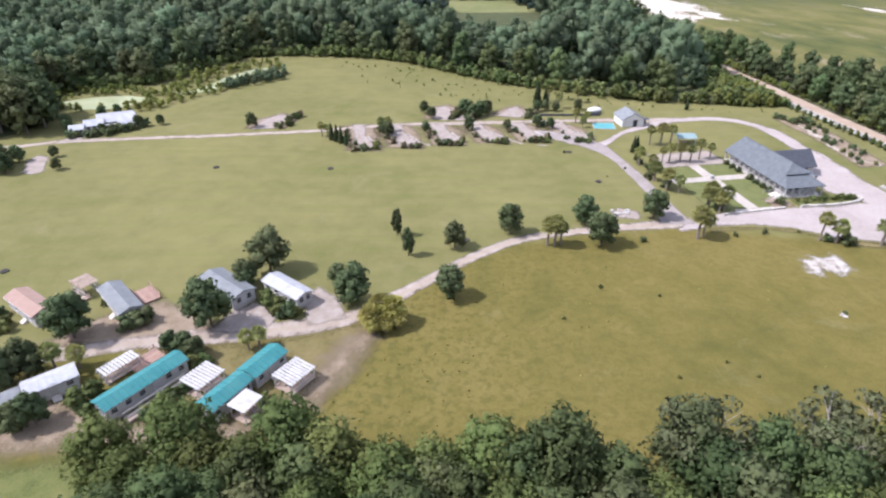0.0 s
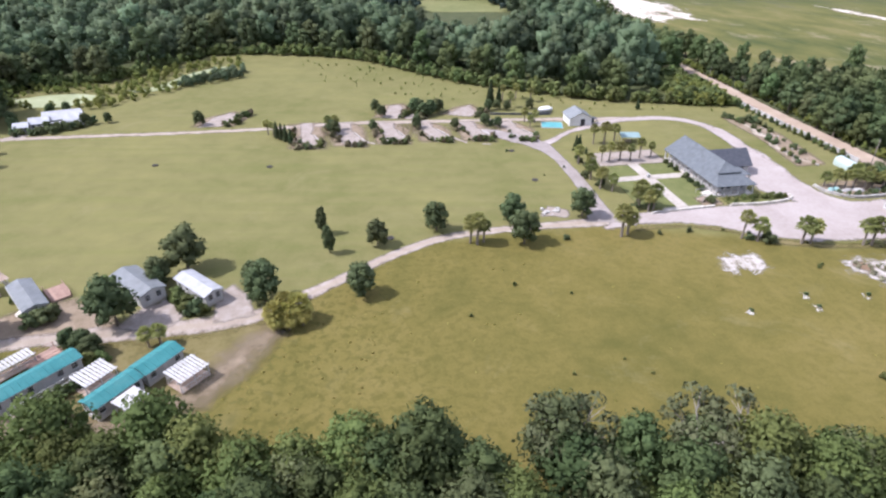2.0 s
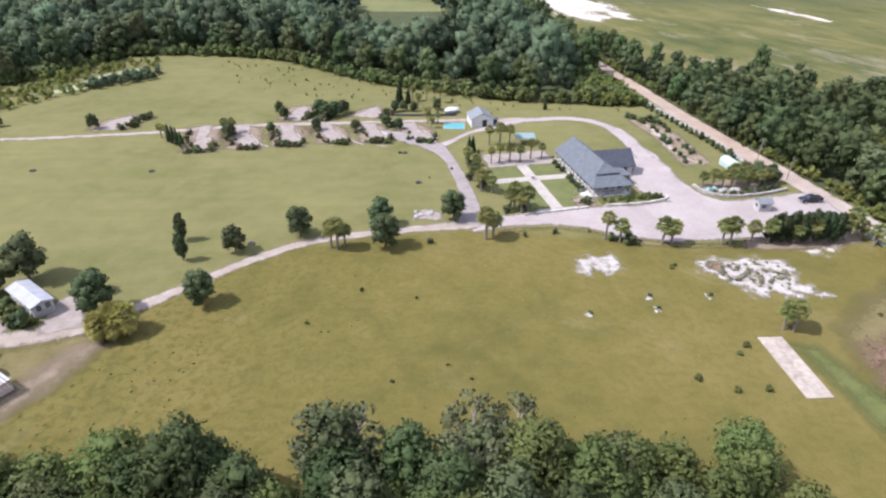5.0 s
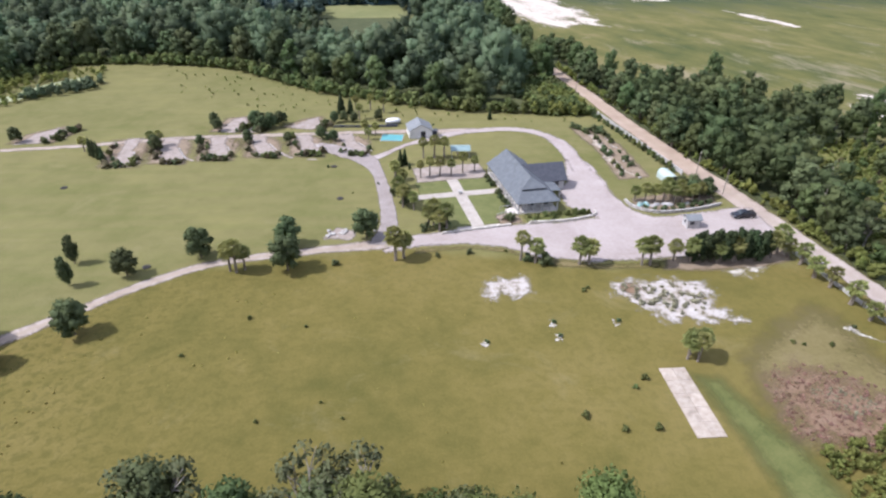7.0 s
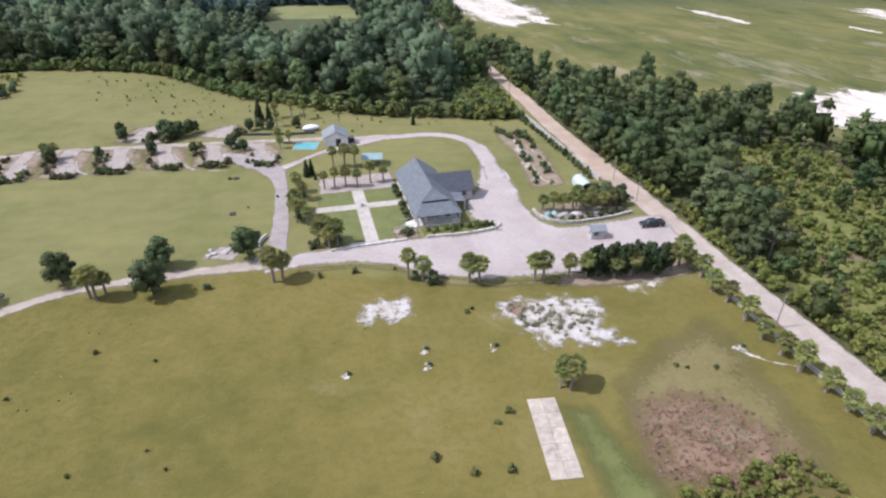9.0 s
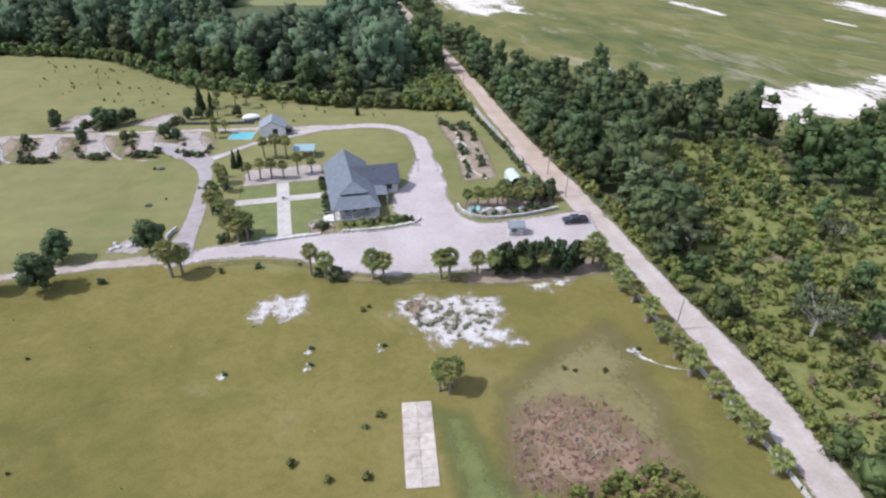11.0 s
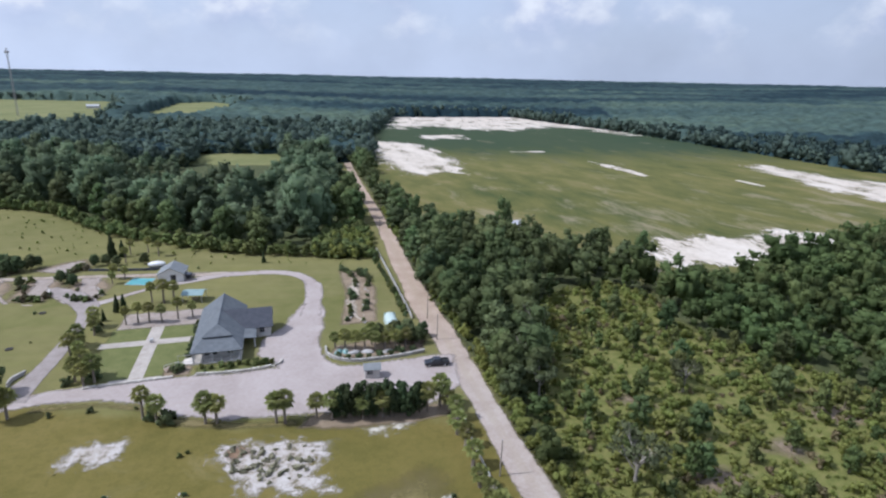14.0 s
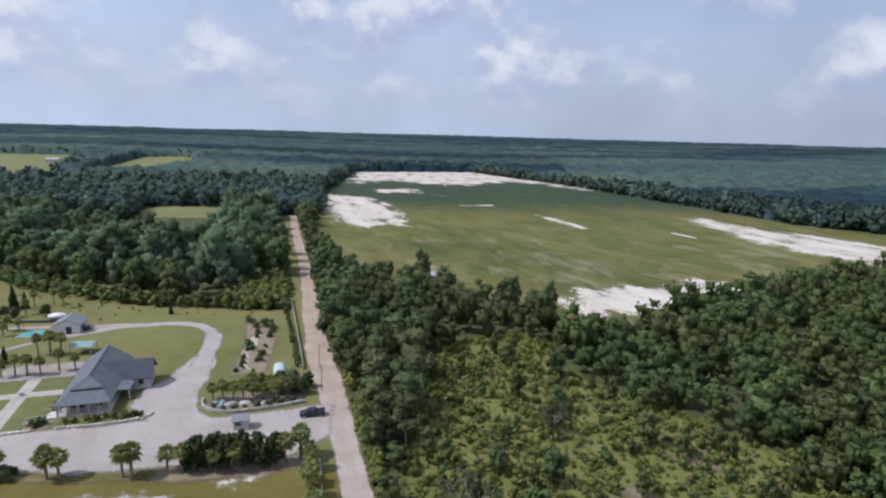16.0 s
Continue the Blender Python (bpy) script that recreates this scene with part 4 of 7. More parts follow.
WOOD_PROTOS = [lobes_proto(200 + i, 14.0, 6.6, 8, 23, 0.88, low=0.03, core=0.92) for i in range(6)]
EAST_PROTOS = [lobes_proto(210 + i, 11.0, 5.0, 6, 21, 0.70, low=0.05) for i in range(6)]
BRUSH_PROTOS = [lobes_proto(220 + i, 4.0, 2.1, 5, 14, 0.62) for i in range(5)]
SCRUB_PROTOS = [lobes_proto(230 + i, 2.2, 1.7, 3, 12, 0.44, low=0.0) for i in range(6)]
TUFT_PROTOS = [lobes_proto(240 + i, 0.5, 0.8, 3, 9, 0.34) for i in range(4)]


def plant_wood(poly, gap, front, kinds, group, keep=None, lo=0.8, hi=1.2):
    """Trees along the open edge as things; the depth of the wood as one mass."""
    p = scattered(rng, poly, gap)
    d = edge_distance(poly, p[:, 0], p[:, 1])
    near = (d < front) & (keep(p) if keep else True)
    for (x, y) in p[near]:
        s = rng.uniform(lo, hi)
        (kinds[:4] if x > 5 else kinds[4:])[rng.integers(3)].put(x, y, s, rng.uniform(0, 360), sz=s * rng.uniform(0.85, 1.15), group=group)
    return p[~near]


MEADOW = [(5.7, 344.2), (54.6, 343.3), (63.8, 420.6), (53.2, 482.8), (-20.9, 483.9), (-4.9, 412.5)]
THICKET = [(106, 206), (121.5, 206), (120.5, 232), (116.5, 254), (102, 252), (102, 222)]
deep = plant_wood(NORTH_WOODS, 10.6, 9.0, BROADS + DARKS, "trees at the north wood's edge", lambda p: (p[:, 1] < 300) & (p[:, 0] > -200) & (p[:, 1] > 168) & ~inside(THICKET, p[:, 0], p[:, 1]), 0.75, 1.15)
deep = deep[~inside(MEADOW, deep[:, 0], deep[:, 1]) & ~inside(THICKET, deep[:, 0], deep[:, 1])]
size = rng.uniform(0.65, 1.35, len(deep))
size[inside([(-6, 285), (70, 285), (62, 425), (-40, 425)], deep[:, 0], deep[:, 1])] *= 0.55
merged("north_wood", WOOD_PROTOS, deep, size, LEAF_WOODS, "deep mixed dark green woodland", "woodland", rng)

area("thicket_grass", THICKET, GREENS, 0.045, "bright green undergrowth between wood and road", "undergrowth", 2.0, 4.0)
bp = scattered(rng, THICKET, 1.9, 0.6)
merged("green_thicket", SCRUB_PROTOS, bp, rng.uniform(0.6, 1.6, len(bp)), LEAF_SKIRT, "bright green vine-grown thicket beside the road", "brush", rng)
for x, y, k in ((112, 212, 0.5), (117, 215.5, 0.42), (115.5, 211, 0.36), (109.5, 216, 0.45)):
    BROADS[rng.integers(4)].put(x, y, k, rng.uniform(0, 360), sz=k * 0.75, group="young trees in the thicket")

SAPLINGS = [tree_kind("sapling", "slender upright young green tree", 171 + i, 7.0, 1.5, 11, 34, 0.36, LEAF_BRUSH, low=0.08, flat=1.3, ball=BALL1) for i in range(3)]
pts = scattered(rng, EAST_WOODS, 5.4)
tall = pts[~inside(BRUSH, pts[:, 0], pts[:, 1])]
# tall dark stand along the road and below the field, lower mixed growth east of the clearing
old = (tall[:, 1] > 178) & (tall[:, 0] < 226) | (tall[:, 0] < 188) & (tall[:, 1] > 104)
young = tall[~old]
far_east = young[:, 0] > 250 + 0.97 * (young[:, 1] - 80)
young = young[rng.uniform(size=len(young)) < np.where(far_east, 0.28, 0.82)]
tall = tall[old]
tall = tall[rng.uniform(size=len(tall)) < 0.72]
front = (edge_distance(EAST_WOODS, tall[:, 0], tall[:, 1]) < 5.5) & (tall[:, 1] < 300)
for x, y in tall[front]:
    s = rng.uniform(0.55, 0.9)
    (BROADS[:2] + DARKS)[rng.integers(5)].put(x, y, s, rng.uniform(0, 360), group="trees at the east wood's edge")
merged("east_wood", EAST_PROTOS, tall[~front], 0.62 + 0.5 * rng.uniform(0, 1, (~front).sum()), LEAF_EAST, "tall dark green woodland beside the road", "woodland", rng)
rim = np.clip(1 - edge_distance(EAST_WOODS, young[:, 0], young[:, 1]) / 22, 0, 1) * (young[:, 1] > 150)
merged("young_wood", EAST_PROTOS, young, 0.50 + 0.44 * rng.uniform(0, 1, len(young)) ** 1.3 + 0.30 * rim, LEAF_YOUNG, "lower mixed mid-green woodland beyond the clearing", "woodland", rng)
area("clearing_grass", BRUSH, GREENS, 0.04, "bright green undergrowth of the cut clearing", "undergrowth", 2.0, 5.0)
bp = scattered(rng, BRUSH, 1.7, 0.6)
bp = bp[inside(EAST_WOODS, bp[:, 0], bp[:, 1])]
drift = np.sin(bp[:, 0] / 6.1 + 1.4 * np.sin(bp[:, 1] / 8.3)) * np.cos(bp[:, 1] / 7.2 + np.sin(bp[:, 0] / 9.1))
bp = bp[rng.uniform(size=len(bp)) < 0.72 + 0.28 * drift]
merged("brush", SCRUB_PROTOS, bp, 0.24 + 0.75 * rng.uniform(0, 1, len(bp)) ** 2.6, LEAF_BRUSH_MANY, "bright green brush and saplings over a cut clearing", "brush", rng)
bp = scattered(rng, BRUSH, 13.0, 0.6)
bp = bp[inside(EAST_WOODS, bp[:, 0], bp[:, 1])]
merged("dark_brush", SCRUB_PROTOS, bp, rng.uniform(0.6, 1.2, len(bp)), LEAF_YOUNG, "darker thickets among the bright brush", "brush", rng)
for x, y in scattered(rng, BRUSH, 11.0, 0.6):
    if inside(EAST_WOODS, np.array([x]), np.array([y]))[0] and rng.uniform() < 0.8:
        s = rng.uniform(0.55, 1.1)
        SAPLINGS[rng.integers(3)].put(x, y, s, rng.uniform(0, 360), sz=s * rng.uniform(0.8, 1.15), group="young trees in the brush")
for x, y, s in ((196, 140, 0.62), (190, 122, 0.5), (214, 122, 0.6), (181, 97, 0.5), (204, 108, 0.55), (186, 150, 0.5), (172, 101, 0.45), (226, 108, 0.62), (176, 86, 0.45)):
    BROADS[rng.integers(4)].put(x, y, s, rng.uniform(0, 360), group="young trees in the brush")
bp = scattered(rng, BRUSH, 5.5, 0.6)
bp = bp[inside(EAST_WOODS, bp[:, 0], bp[:, 1]) & (rng.uniform(size=len(bp)) < 0.6)]
merged("dry_brush", SCRUB_PROTOS, bp, rng.uniform(0.3, 0.75, len(bp)), LEAF_DRYBRUSH, "dry olive-brown stems among the bright brush", "brush", rng)
for poly in ([(172, 86), (178, 90), (184, 86), (180, 80)], [(206, 103), (213, 107), (218, 101), (210, 97)], [(170, 110), (175, 113), (178, 107)], [(190, 92), (196, 95), (199, 89)]):
    area("bare_soil_patch", poly, BARE, 0.05, "pinkish bare soil and dead stems in the clearing", "soil", 0.8, 2.5)

EAST_GAP = [(222, 88), (232, 106), (240, 116), (256, 112), (252, 96), (240, 82)]
bp = scattered(rng, EAST_GAP, 4.6, 0.6)
merged("young_wood", EAST_PROTOS, bp, rng.uniform(0.3, 0.65, len(bp)), LEAF_YOUNG, "low young woodland at the clearing's edge", "woodland", rng)
bp = scattered(rng, EAST_GAP, 2.2, 0.6)
merged("brush", SCRUB_PROTOS, bp, rng.uniform(0.3, 1.0, len(bp)), LEAF_BRUSH_MANY, "bright green brush at the young wood's edge", "brush", rng)

SOUTH_WOOD = [(-34, 38), (-33, 41), (-28, 44), (-14, 44.5), (-4, 44.5), (6, 47.5), (28, 49.5), (50, 49.5), (70, 48.5), (86, 49), (90, 40), (90, 33.5), (-36, 33.5)]
near_rng = np.random.default_rng(17)
for x, y in scattered(near_rng, SOUTH_WOOD, 5.4, 0.45):
    s = near_rng.uniform(0.72, 1.12) * (0.98 if x < -8 else 1.1 if x < 6 else 1.0 if x < 62 else 0.78)
    u = near_rng.uniform()
    kinds = NEAR_DARKS if u < (0.55 if x < 25 else 0.25) else NEAR_PALES if u > (0.92 if x < 15 else 0.6) else NEARS
    kinds[near_rng.integers(len(kinds))].put(x, y, s, near_rng.uniform(0, 360), sz=s * near_rng.uniform(0.85, 1.12), group="trees of the near wood")

for x, y, s in ((-38, 46.5, 0.95), (-33.5, 43, 0.85), (-29, 48, 1.1), (-25, 44.5, 0.9), (-20, 44.5, 0.9), (-16, 48, 1.1), (-10.5, 45.5, 1.0), (-4, 43.5, 0.95), (1.5, 44, 0.9), (7.5, 45.8, 1.0), (58, 46.5, 0.8), (63, 45.5, 0.85), (67, 46.5, 0.8), (72, 46, 0.75), (81, 45, 0.75)):
    NEARS[rng.integers(4)].put(x, y, s, rng.uniform(0, 360), sz=s * 1.02, group="trees of the near wood")
area("wood_floor", EAST_WOODS, LITTER, 0.035, "dark leaf litter under the east wood", "undergrowth", 4.0, 3.0)
area("wood_floor", NORTH_WOODS, LITTER, 0.035, "dark leaf litter under the north wood", "undergrowth", 5.0, 3.0)


def canopy():
    """The far woods: one rolling canopy of crowns, open where fields lie, out to the horizon."""
    ang = np.linspace(radians(-64), radians(66), 420)
    rad = 380 * 1.0124 ** np.arange(206)
    A, R = np.meshgrid(ang, rad)
    X, Y = 80 + R * np.sin(A), R * np.cos(A)
    g = np.random.default_rng(3)
    H = np.zeros(X.shape)
    for size, near, far in ((9.0, 0, 900), (19.0, 0, 1900), (44.0, 600, 6000), (110.0, 1200, 9000)):
        gi, gj = np.floor(X / size), np.floor(Y / size)
        best = np.full(X.shape, 9.0)
        for a in (-1, 0, 1):
            for b in (-1, 0, 1):
                ci, cj = gi + a, gj + b
                h1 = np.modf(np.sin(ci * 127.1 + cj * 311.7) * 43758.5453)[0] % 1
                h2 = np.modf(np.sin(ci * 269.5 + cj * 183.3) * 43758.5453)[0] % 1
                best = np.minimum(best, np.hypot(X / size - ci - h1, Y / size - cj - h2) + 0.35 * h1)
        weight = np.clip((far - R) / (0.4 * far), 0, 1) * np.clip((R - near) / 500 + (near == 0), 0, 1)
        H += min(size * 0.42, 9) * np.clip(1 - best, -0.3, 1) * weight
    H = 6.0 + H + g.normal(0, 0.25, X.shape) + 2.2 * np.sin(X / 211 + 1.3 * np.sin(Y / 173)) * np.sin(Y / 257)
    H += 38 * np.clip((R - 1500) / 3000, 0, 1) ** 1.2
    H -= 3.5 * np.clip((760 - Y) / 60, 0, 1)
    for poly in CLEARINGS:
        H = np.where(inside(poly, X, Y), -3.0, H)
    idx = np.arange(X.size).reshape(X.shape)
    q = np.stack([idx[:-1, :-1], idx[1:, :-1], idx[1:, 1:], idx[:-1, 1:]], -1).reshape(-1, 4)[:, ::-1]
    q = q[H.ravel()[q].max(axis=1) > -2.9]
    used = np.unique(q)
    remap = np.zeros(X.size, int)
    remap[used] = np.arange(len(used))
    me = mesh_from("far_woods", np.c_[X.ravel(), Y.ravel(), H.ravel()][used].tolist(), remap[q], LEAF_FAR_HAZE, True)
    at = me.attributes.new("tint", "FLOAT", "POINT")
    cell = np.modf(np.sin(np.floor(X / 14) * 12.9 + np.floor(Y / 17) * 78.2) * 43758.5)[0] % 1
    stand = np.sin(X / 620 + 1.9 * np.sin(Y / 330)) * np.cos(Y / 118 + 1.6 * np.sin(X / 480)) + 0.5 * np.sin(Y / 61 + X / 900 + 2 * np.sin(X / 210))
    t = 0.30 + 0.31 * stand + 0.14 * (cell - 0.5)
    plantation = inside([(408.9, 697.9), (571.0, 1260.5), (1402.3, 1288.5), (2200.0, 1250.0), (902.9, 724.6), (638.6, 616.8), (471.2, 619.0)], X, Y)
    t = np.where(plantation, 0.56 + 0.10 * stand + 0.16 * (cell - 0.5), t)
    # belt beyond the field takes the darkest, bluest tint
    dark_belt = inside([(441.8, 582.0), (456.3, 619.0), (638.2, 597.2), (897.7, 545.7), (597.3, 366.5), (556.8, 322.6), (484.4, 335.9)], X, Y)
    t = np.where(dark_belt, 0.05 + 0.1 * cell, t)
    # farther crowns slide to the bluer tint: haze painted in by distance
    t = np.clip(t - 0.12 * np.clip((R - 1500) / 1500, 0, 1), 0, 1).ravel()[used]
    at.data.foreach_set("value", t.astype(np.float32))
    return tagged(new("far_woods", me), "dark forest reaching to the horizon, haze blue in its colour", "woodland", kind="stuff")


CLEARINGS = [[(-275.0, -100.0), (-269.7, 418.8), (-4.9, 414.4), (-20.9, 483.9), (53.2, 482.8), (63.8, 420.6), (89.2, 415.8), (85.5, 430.6), (117.2, 452.1), (107.8, 592.4), (138.2, 923.6), (329.4, 959.5), (422.9, 687.1), (476.9, 404.2), (557.3, 318.3), (422.2, 248.6), (425.0, -100.0)],
             [(-590.0, 620.0), (-309.1, 623.7), (-188.2, 676.8), (-207.2, 756.7), (-276.3, 981.0), (-406.1, 1255.1), (-745.6, 1289.1)], [(-195.5, 772.5), (-112.8, 781.2), (-106.1, 939.1), (-125.8, 1170.0), (-231.5, 1300.6), (-279.0, 1235.8)]]
canopy()
EDGE_PROTOS = [lobes_proto(260 + i, 11.5, 6.4, 4, 7, 1.25, low=0.02, core=0.97) for i in range(5)]
edge_trees = []
for line in ([(89.2, 415.8), (85.5, 430.6), (113.2, 451.8), (104.0, 592.0), (134.3, 922.8), (231.8, 957.9), (330.1, 966.5)], [(329.4, 959.5), (422.9, 687.1), (476.9, 404.2), (557.3, 318.3), (422.2, 248.6)], [(-264.5, 421.5), (-52.0, 418.7), (-4.9, 414.4), (-20.9, 483.9), (53.2, 482.8), (63.8, 420.6), (89.2, 415.8)],
             [(-745.6, 1289.1), (-409.1, 1267.2), (-276.3, 981.0), (-207.2, 756.7)], [(-230.7, 1308.1), (-126.9, 1186.1), (-100.6, 937.1)]):
    for (x0, y0), (x1, y1) in zip(line, line[1:]):
        k = int(math.hypot(x1 - x0, y1 - y0) / 4.6)
        t = (np.arange(k) + rng.uniform(0, 1, k)) / max(k, 1)
        edge_trees.append(np.c_[x0 + (x1 - x0) * t, y0 + (y1 - y0) * t] + rng.normal(0, 2.6, (k, 2)))
edge_trees = np.concatenate(edge_trees)
mid_wood = scattered(rng, [(-440.0, 428.0), (-53.6, 421.2), (-6.6, 416.2), (-24.9, 487.1), (57.0, 486.7), (65.7, 423.4), (87.2, 418.4), (83.7, 431.8), (109.3, 454.8), (100.2, 591.6), (109.5, 682.9), (-46.6, 715.5), (-164.2, 676.9), (-309.3, 612.3), (-433.4, 615.6)], 10.8)
east_fringe = scattered(rng, [(553.4, 316.4), (474.9, 404.1), (441.0, 589.8), (422.9, 689.0), (454.5, 698.3), (499.9, 579.5), (560.0, 432.4), (637.6, 368.2)], 8.6)
edge_trees = np.concatenate([edge_trees, mid_wood])
merged("field_edge_trees", EDGE_PROTOS, edge_trees, rng.uniform(0.55, 1.35, len(edge_trees)), LEAF_MID_HAZE, "dark trees lining the far fields", "woodland", rng)
merged("pine_strip", EDGE_PROTOS, east_fringe, rng.uniform(0.7, 1.2, len(east_fringe)), LEAF_BELT_HAZE, "dark tree belt beyond the field, haze blue in its colour", "woodland", rng)


# ---- palms ----
def palm_proto(seed, h, r, fronds=30, leaf=None, label="cabbage palm with a round fan-leaved head"):
    g = np.random.default_rng(seed)
    bm = bmesh.new()
    tube(bm, (0, 0, -0.1), (0.1, 0.05, h), 0.24, 0.17, 8)
    tube(bm, (0.1, 0.05, h - 0.1), (0.1, 0.05, h + 0.35), 0.2, 0.32, 8)
    V, F = [], []
    for i in range(fronds):
        a = i * 2.39996
        el = radians(82 - 128 * (i + 0.5) / fronds + g.uniform(-9, 9))
        out = np.array([math.cos(a), math.sin(a), 0.0])
        side = np.array([-math.sin(a), math.cos(a), 0.0])
        L = r * g.uniform(0.85, 1.1)
        d = out * math.cos(el) + np.array([0, 0, math.sin(el)])
        root = np.array([0.1, 0.05, h + 0.3])
        hub = root + d * L * 0.48 - np.array([0, 0, 0.05 * L])
        k = len(V)
        V += [root - side * 0.03, root + side * 0.03, hub + side * 0.03, hub - side * 0.03]
        F.append([k, k + 1, k + 2, k + 3])
        up = np.cross(d, side)
        # pleated blades spread from the hub like a fan, tips drooping
        for j in range(9):
            b = radians(-78 + 156 * j / 8 + g.uniform(-5, 5))
            v = d * math.cos(b) + side * math.sin(b)
            w = np.cross(up, v) * 0.085 * L
            ln = L * (0.58 - 0.16 * abs(b) / 1.4) * g.uniform(0.9, 1.1)
            tip = hub + v * ln - np.array([0, 0, ln * g.uniform(0.25, 0.5)])
            mid_ = hub + v * ln * 0.55 - np.array([0, 0, 0.06 * ln])
            k = len(V)
            V += [hub, mid_ - w - up * 0.03, tip, mid_ + w + up * 0.03]
            F.append([k, k + 1, k + 2, k + 3])
    return Plant("palm_tree", label, "palm", (bm, PALMBARK), mesh_from("crown", [tuple(v) for v in V], F, leaf or LEAF_PALM))


PALMS = [palm_proto(301, 4.0, 1.8, 36), palm_proto(302, 3.4, 1.85, 36), palm_proto(303, 4.6, 1.65, 34)]
GOLD_PALMS = [palm_proto(321 + i, 2.7 + 0.5 * i, 2.1, 44, LEAF_GOLD, "sunlit yellow-green cabbage palm with a dense round head") for i in range(2)]
THIN_PALMS = [palm_proto(331 + i, 4.0 + 0.3 * i, 1.55, 36) for i in range(2)]
SMALL_PALMS = [palm_proto(311, 2.0, 1.2, 26), palm_proto(312, 1.6, 1.15, 24)]


def palms(places, kinds, s, group, spread=0.12):
    for x, y in places:
        kinds[rng.integers(len(kinds))].put(x, y, s * rng.uniform(1 - spread, 1 + spread), rng.uniform(0, 360), group=group)


palms([(56.2, 109.6), (57.8, 110.6), (81.8, 109), (84.6, 107.8), (93.4, 106.8), (95.4, 106.9), (106, 106.2), (107.6, 106)], PALMS, 1.25, "palms along the forecourt")
palms([(23.6, 106.6), (25, 106), (26.4, 107)], PALMS, 1.1, "palms along the lane")
palms([(-10.1, 77.6), (-8.6, 78.5), (-6.6, 79.6), (-9.0, 80.1)], GOLD_PALMS, 1.15, "palms along the lane")
palms([(-9.5, 76.7), (-5.8, 78.4), (-7.8, 77.2)], GOLD_PALMS[:1], 0.8, "low palms along the lane")
palms([(61.6, 152), (64, 153.2), (66.8, 153), (69.8, 153.1), (73, 155.2), (76.4, 156)], THIN_PALMS, 0.95, "palms along the garden")
palms([(62.5, 166.7), (65.6, 166.5), (68.4, 166.2)], THIN_PALMS, 1.2, "palms behind the garden")
palms([(54.9, 150.6), (56.8, 146), (56, 140), (57.2, 134.2), (59.8, 132.6), (58, 137)], PALMS[:2], 1.0, "palms beside the drive")
palms([(63.2, 123.6), (65.6, 121.8), (67.2, 123), (64.4, 125)], PALMS[:2], 1.1, "palms beside the drive")
palms([(103.8, 77.6), (105.2, 77), (104.6, 78.6), (106, 78.4)], PALMS, 0.95, "palms beside the slab")
palms([(137.6, 108.6), (138.4, 105.4), (138.4, 100.6), (139.3, 97), (139.7, 91.4), (140.1, 86.6), (140.9, 82.4), (141.5, 78.4), (142.8, 74), (143.4, 70), (144, 66), (144.6, 61)], SMALL_PALMS, 1.6, "young palms along the fence")
palms([(113, 107.6), (116, 106.6), (121.5, 106.4), (125.2, 106.8), (133.5, 108), (136, 110)], PALMS[:2], 1.1, "palms in the roadside planting")
for x, y in ((118.5, 106.8), (123.3, 107), (127.2, 106.9), (128.6, 107.6), (130.7, 107.3), (119.8, 107.8), (117.2, 107.2), (121.6, 107.6), (125.8, 107.6), (129.6, 106.9), (132, 107.8), (118, 107.9), (120.8, 106.9), (122.6, 106.4), (124.4, 107.6), (126.4, 106.9), (131.3, 108.4)):
    HEDGES[rng.integers(2)].put(x, y, rng.uniform(0.8, 1.1), rng.uniform(0, 360), sz=rng.uniform(1.0, 1.45), group="trees in the roadside planting")

for x, y, s in ((16.3, 112.0, 0.72), (4.1, 105.3, 0.6), (3.1, 87.2, 0.68), (-13.9, 84.9, 0.85), (33.4, 116.5, 0.68), (34.9, 106.6, 0.8), (49.6, 119.0, 0.74), (-37.4, 78.3, 0.95), (-59.4, 75.3, 0.9), (-32.1, 96.0, 0.95), (-35.1, 91.0, 0.6)):
    OAKS[rng.integers(3)].put(x, y, s, rng.uniform(0, 360), group="oaks along the lane")
for x, y in ((-5.4, 102.2), (-8.4, 110.4)):
    OAKS[rng.integers(3)].put(x, y, 0.32, rng.uniform(0, 360), sz=0.66, label="slender young dark green oak", group="oaks along the lane")

for x, y, k in ((55, 141.5, 1.2), (56.6, 147.6, 1.1), (57.6, 135.6, 1.3), (62.4, 122.2, 1.1), (66.6, 124.4, 1.3), (55.4, 151.8, 0.9), (86.6, 107.2, 1.5), (83.2, 108.6, 1.0)):
    DARKSHRUBS[rng.integers(2)].put(x, y, k, rng.uniform(0, 360), group="shrubs under the palms")
for k in range(6):
    SHRUBS[rng.integers(3)].put(-39.4 + 0.66 * k, 58.6 + 0.98 * k, rng.uniform(0.75, 1.05), rng.uniform(0, 360), group="hedge along the teal cottage")
area("rough_grass", [(-78, 46), (-58, 49.2), (-46, 50.6), (-40, 47), (-34, 36), (-78, 36)], LUSH, 0.05, "bright rough grass at the wood's edge", "grass", 1.0, 2.0)

# ---- slab in the pasture ----
slab = thing("concrete_slab", pose(100.6, 68.6, 0, 0, 0, 1.5), "weathered pale concrete slab lying in the pasture", "slab")
for i in range(2):
    for j in range(5):
        part("slab_bay", blocks(((-2.1 + 2.1 * i + 0.015, -7 + 2.8 * j + 0.015, -0.05), (2.1 * i - 0.015, -4.2 + 2.8 * j - 0.015, 0.12)), bevel=0.02), SLAB, slab)


# ---- parts of houses ----
SHARED = {}


def shared(key, make):
    if key not in SHARED:
        SHARED[key] = make()
    return SHARED[key]


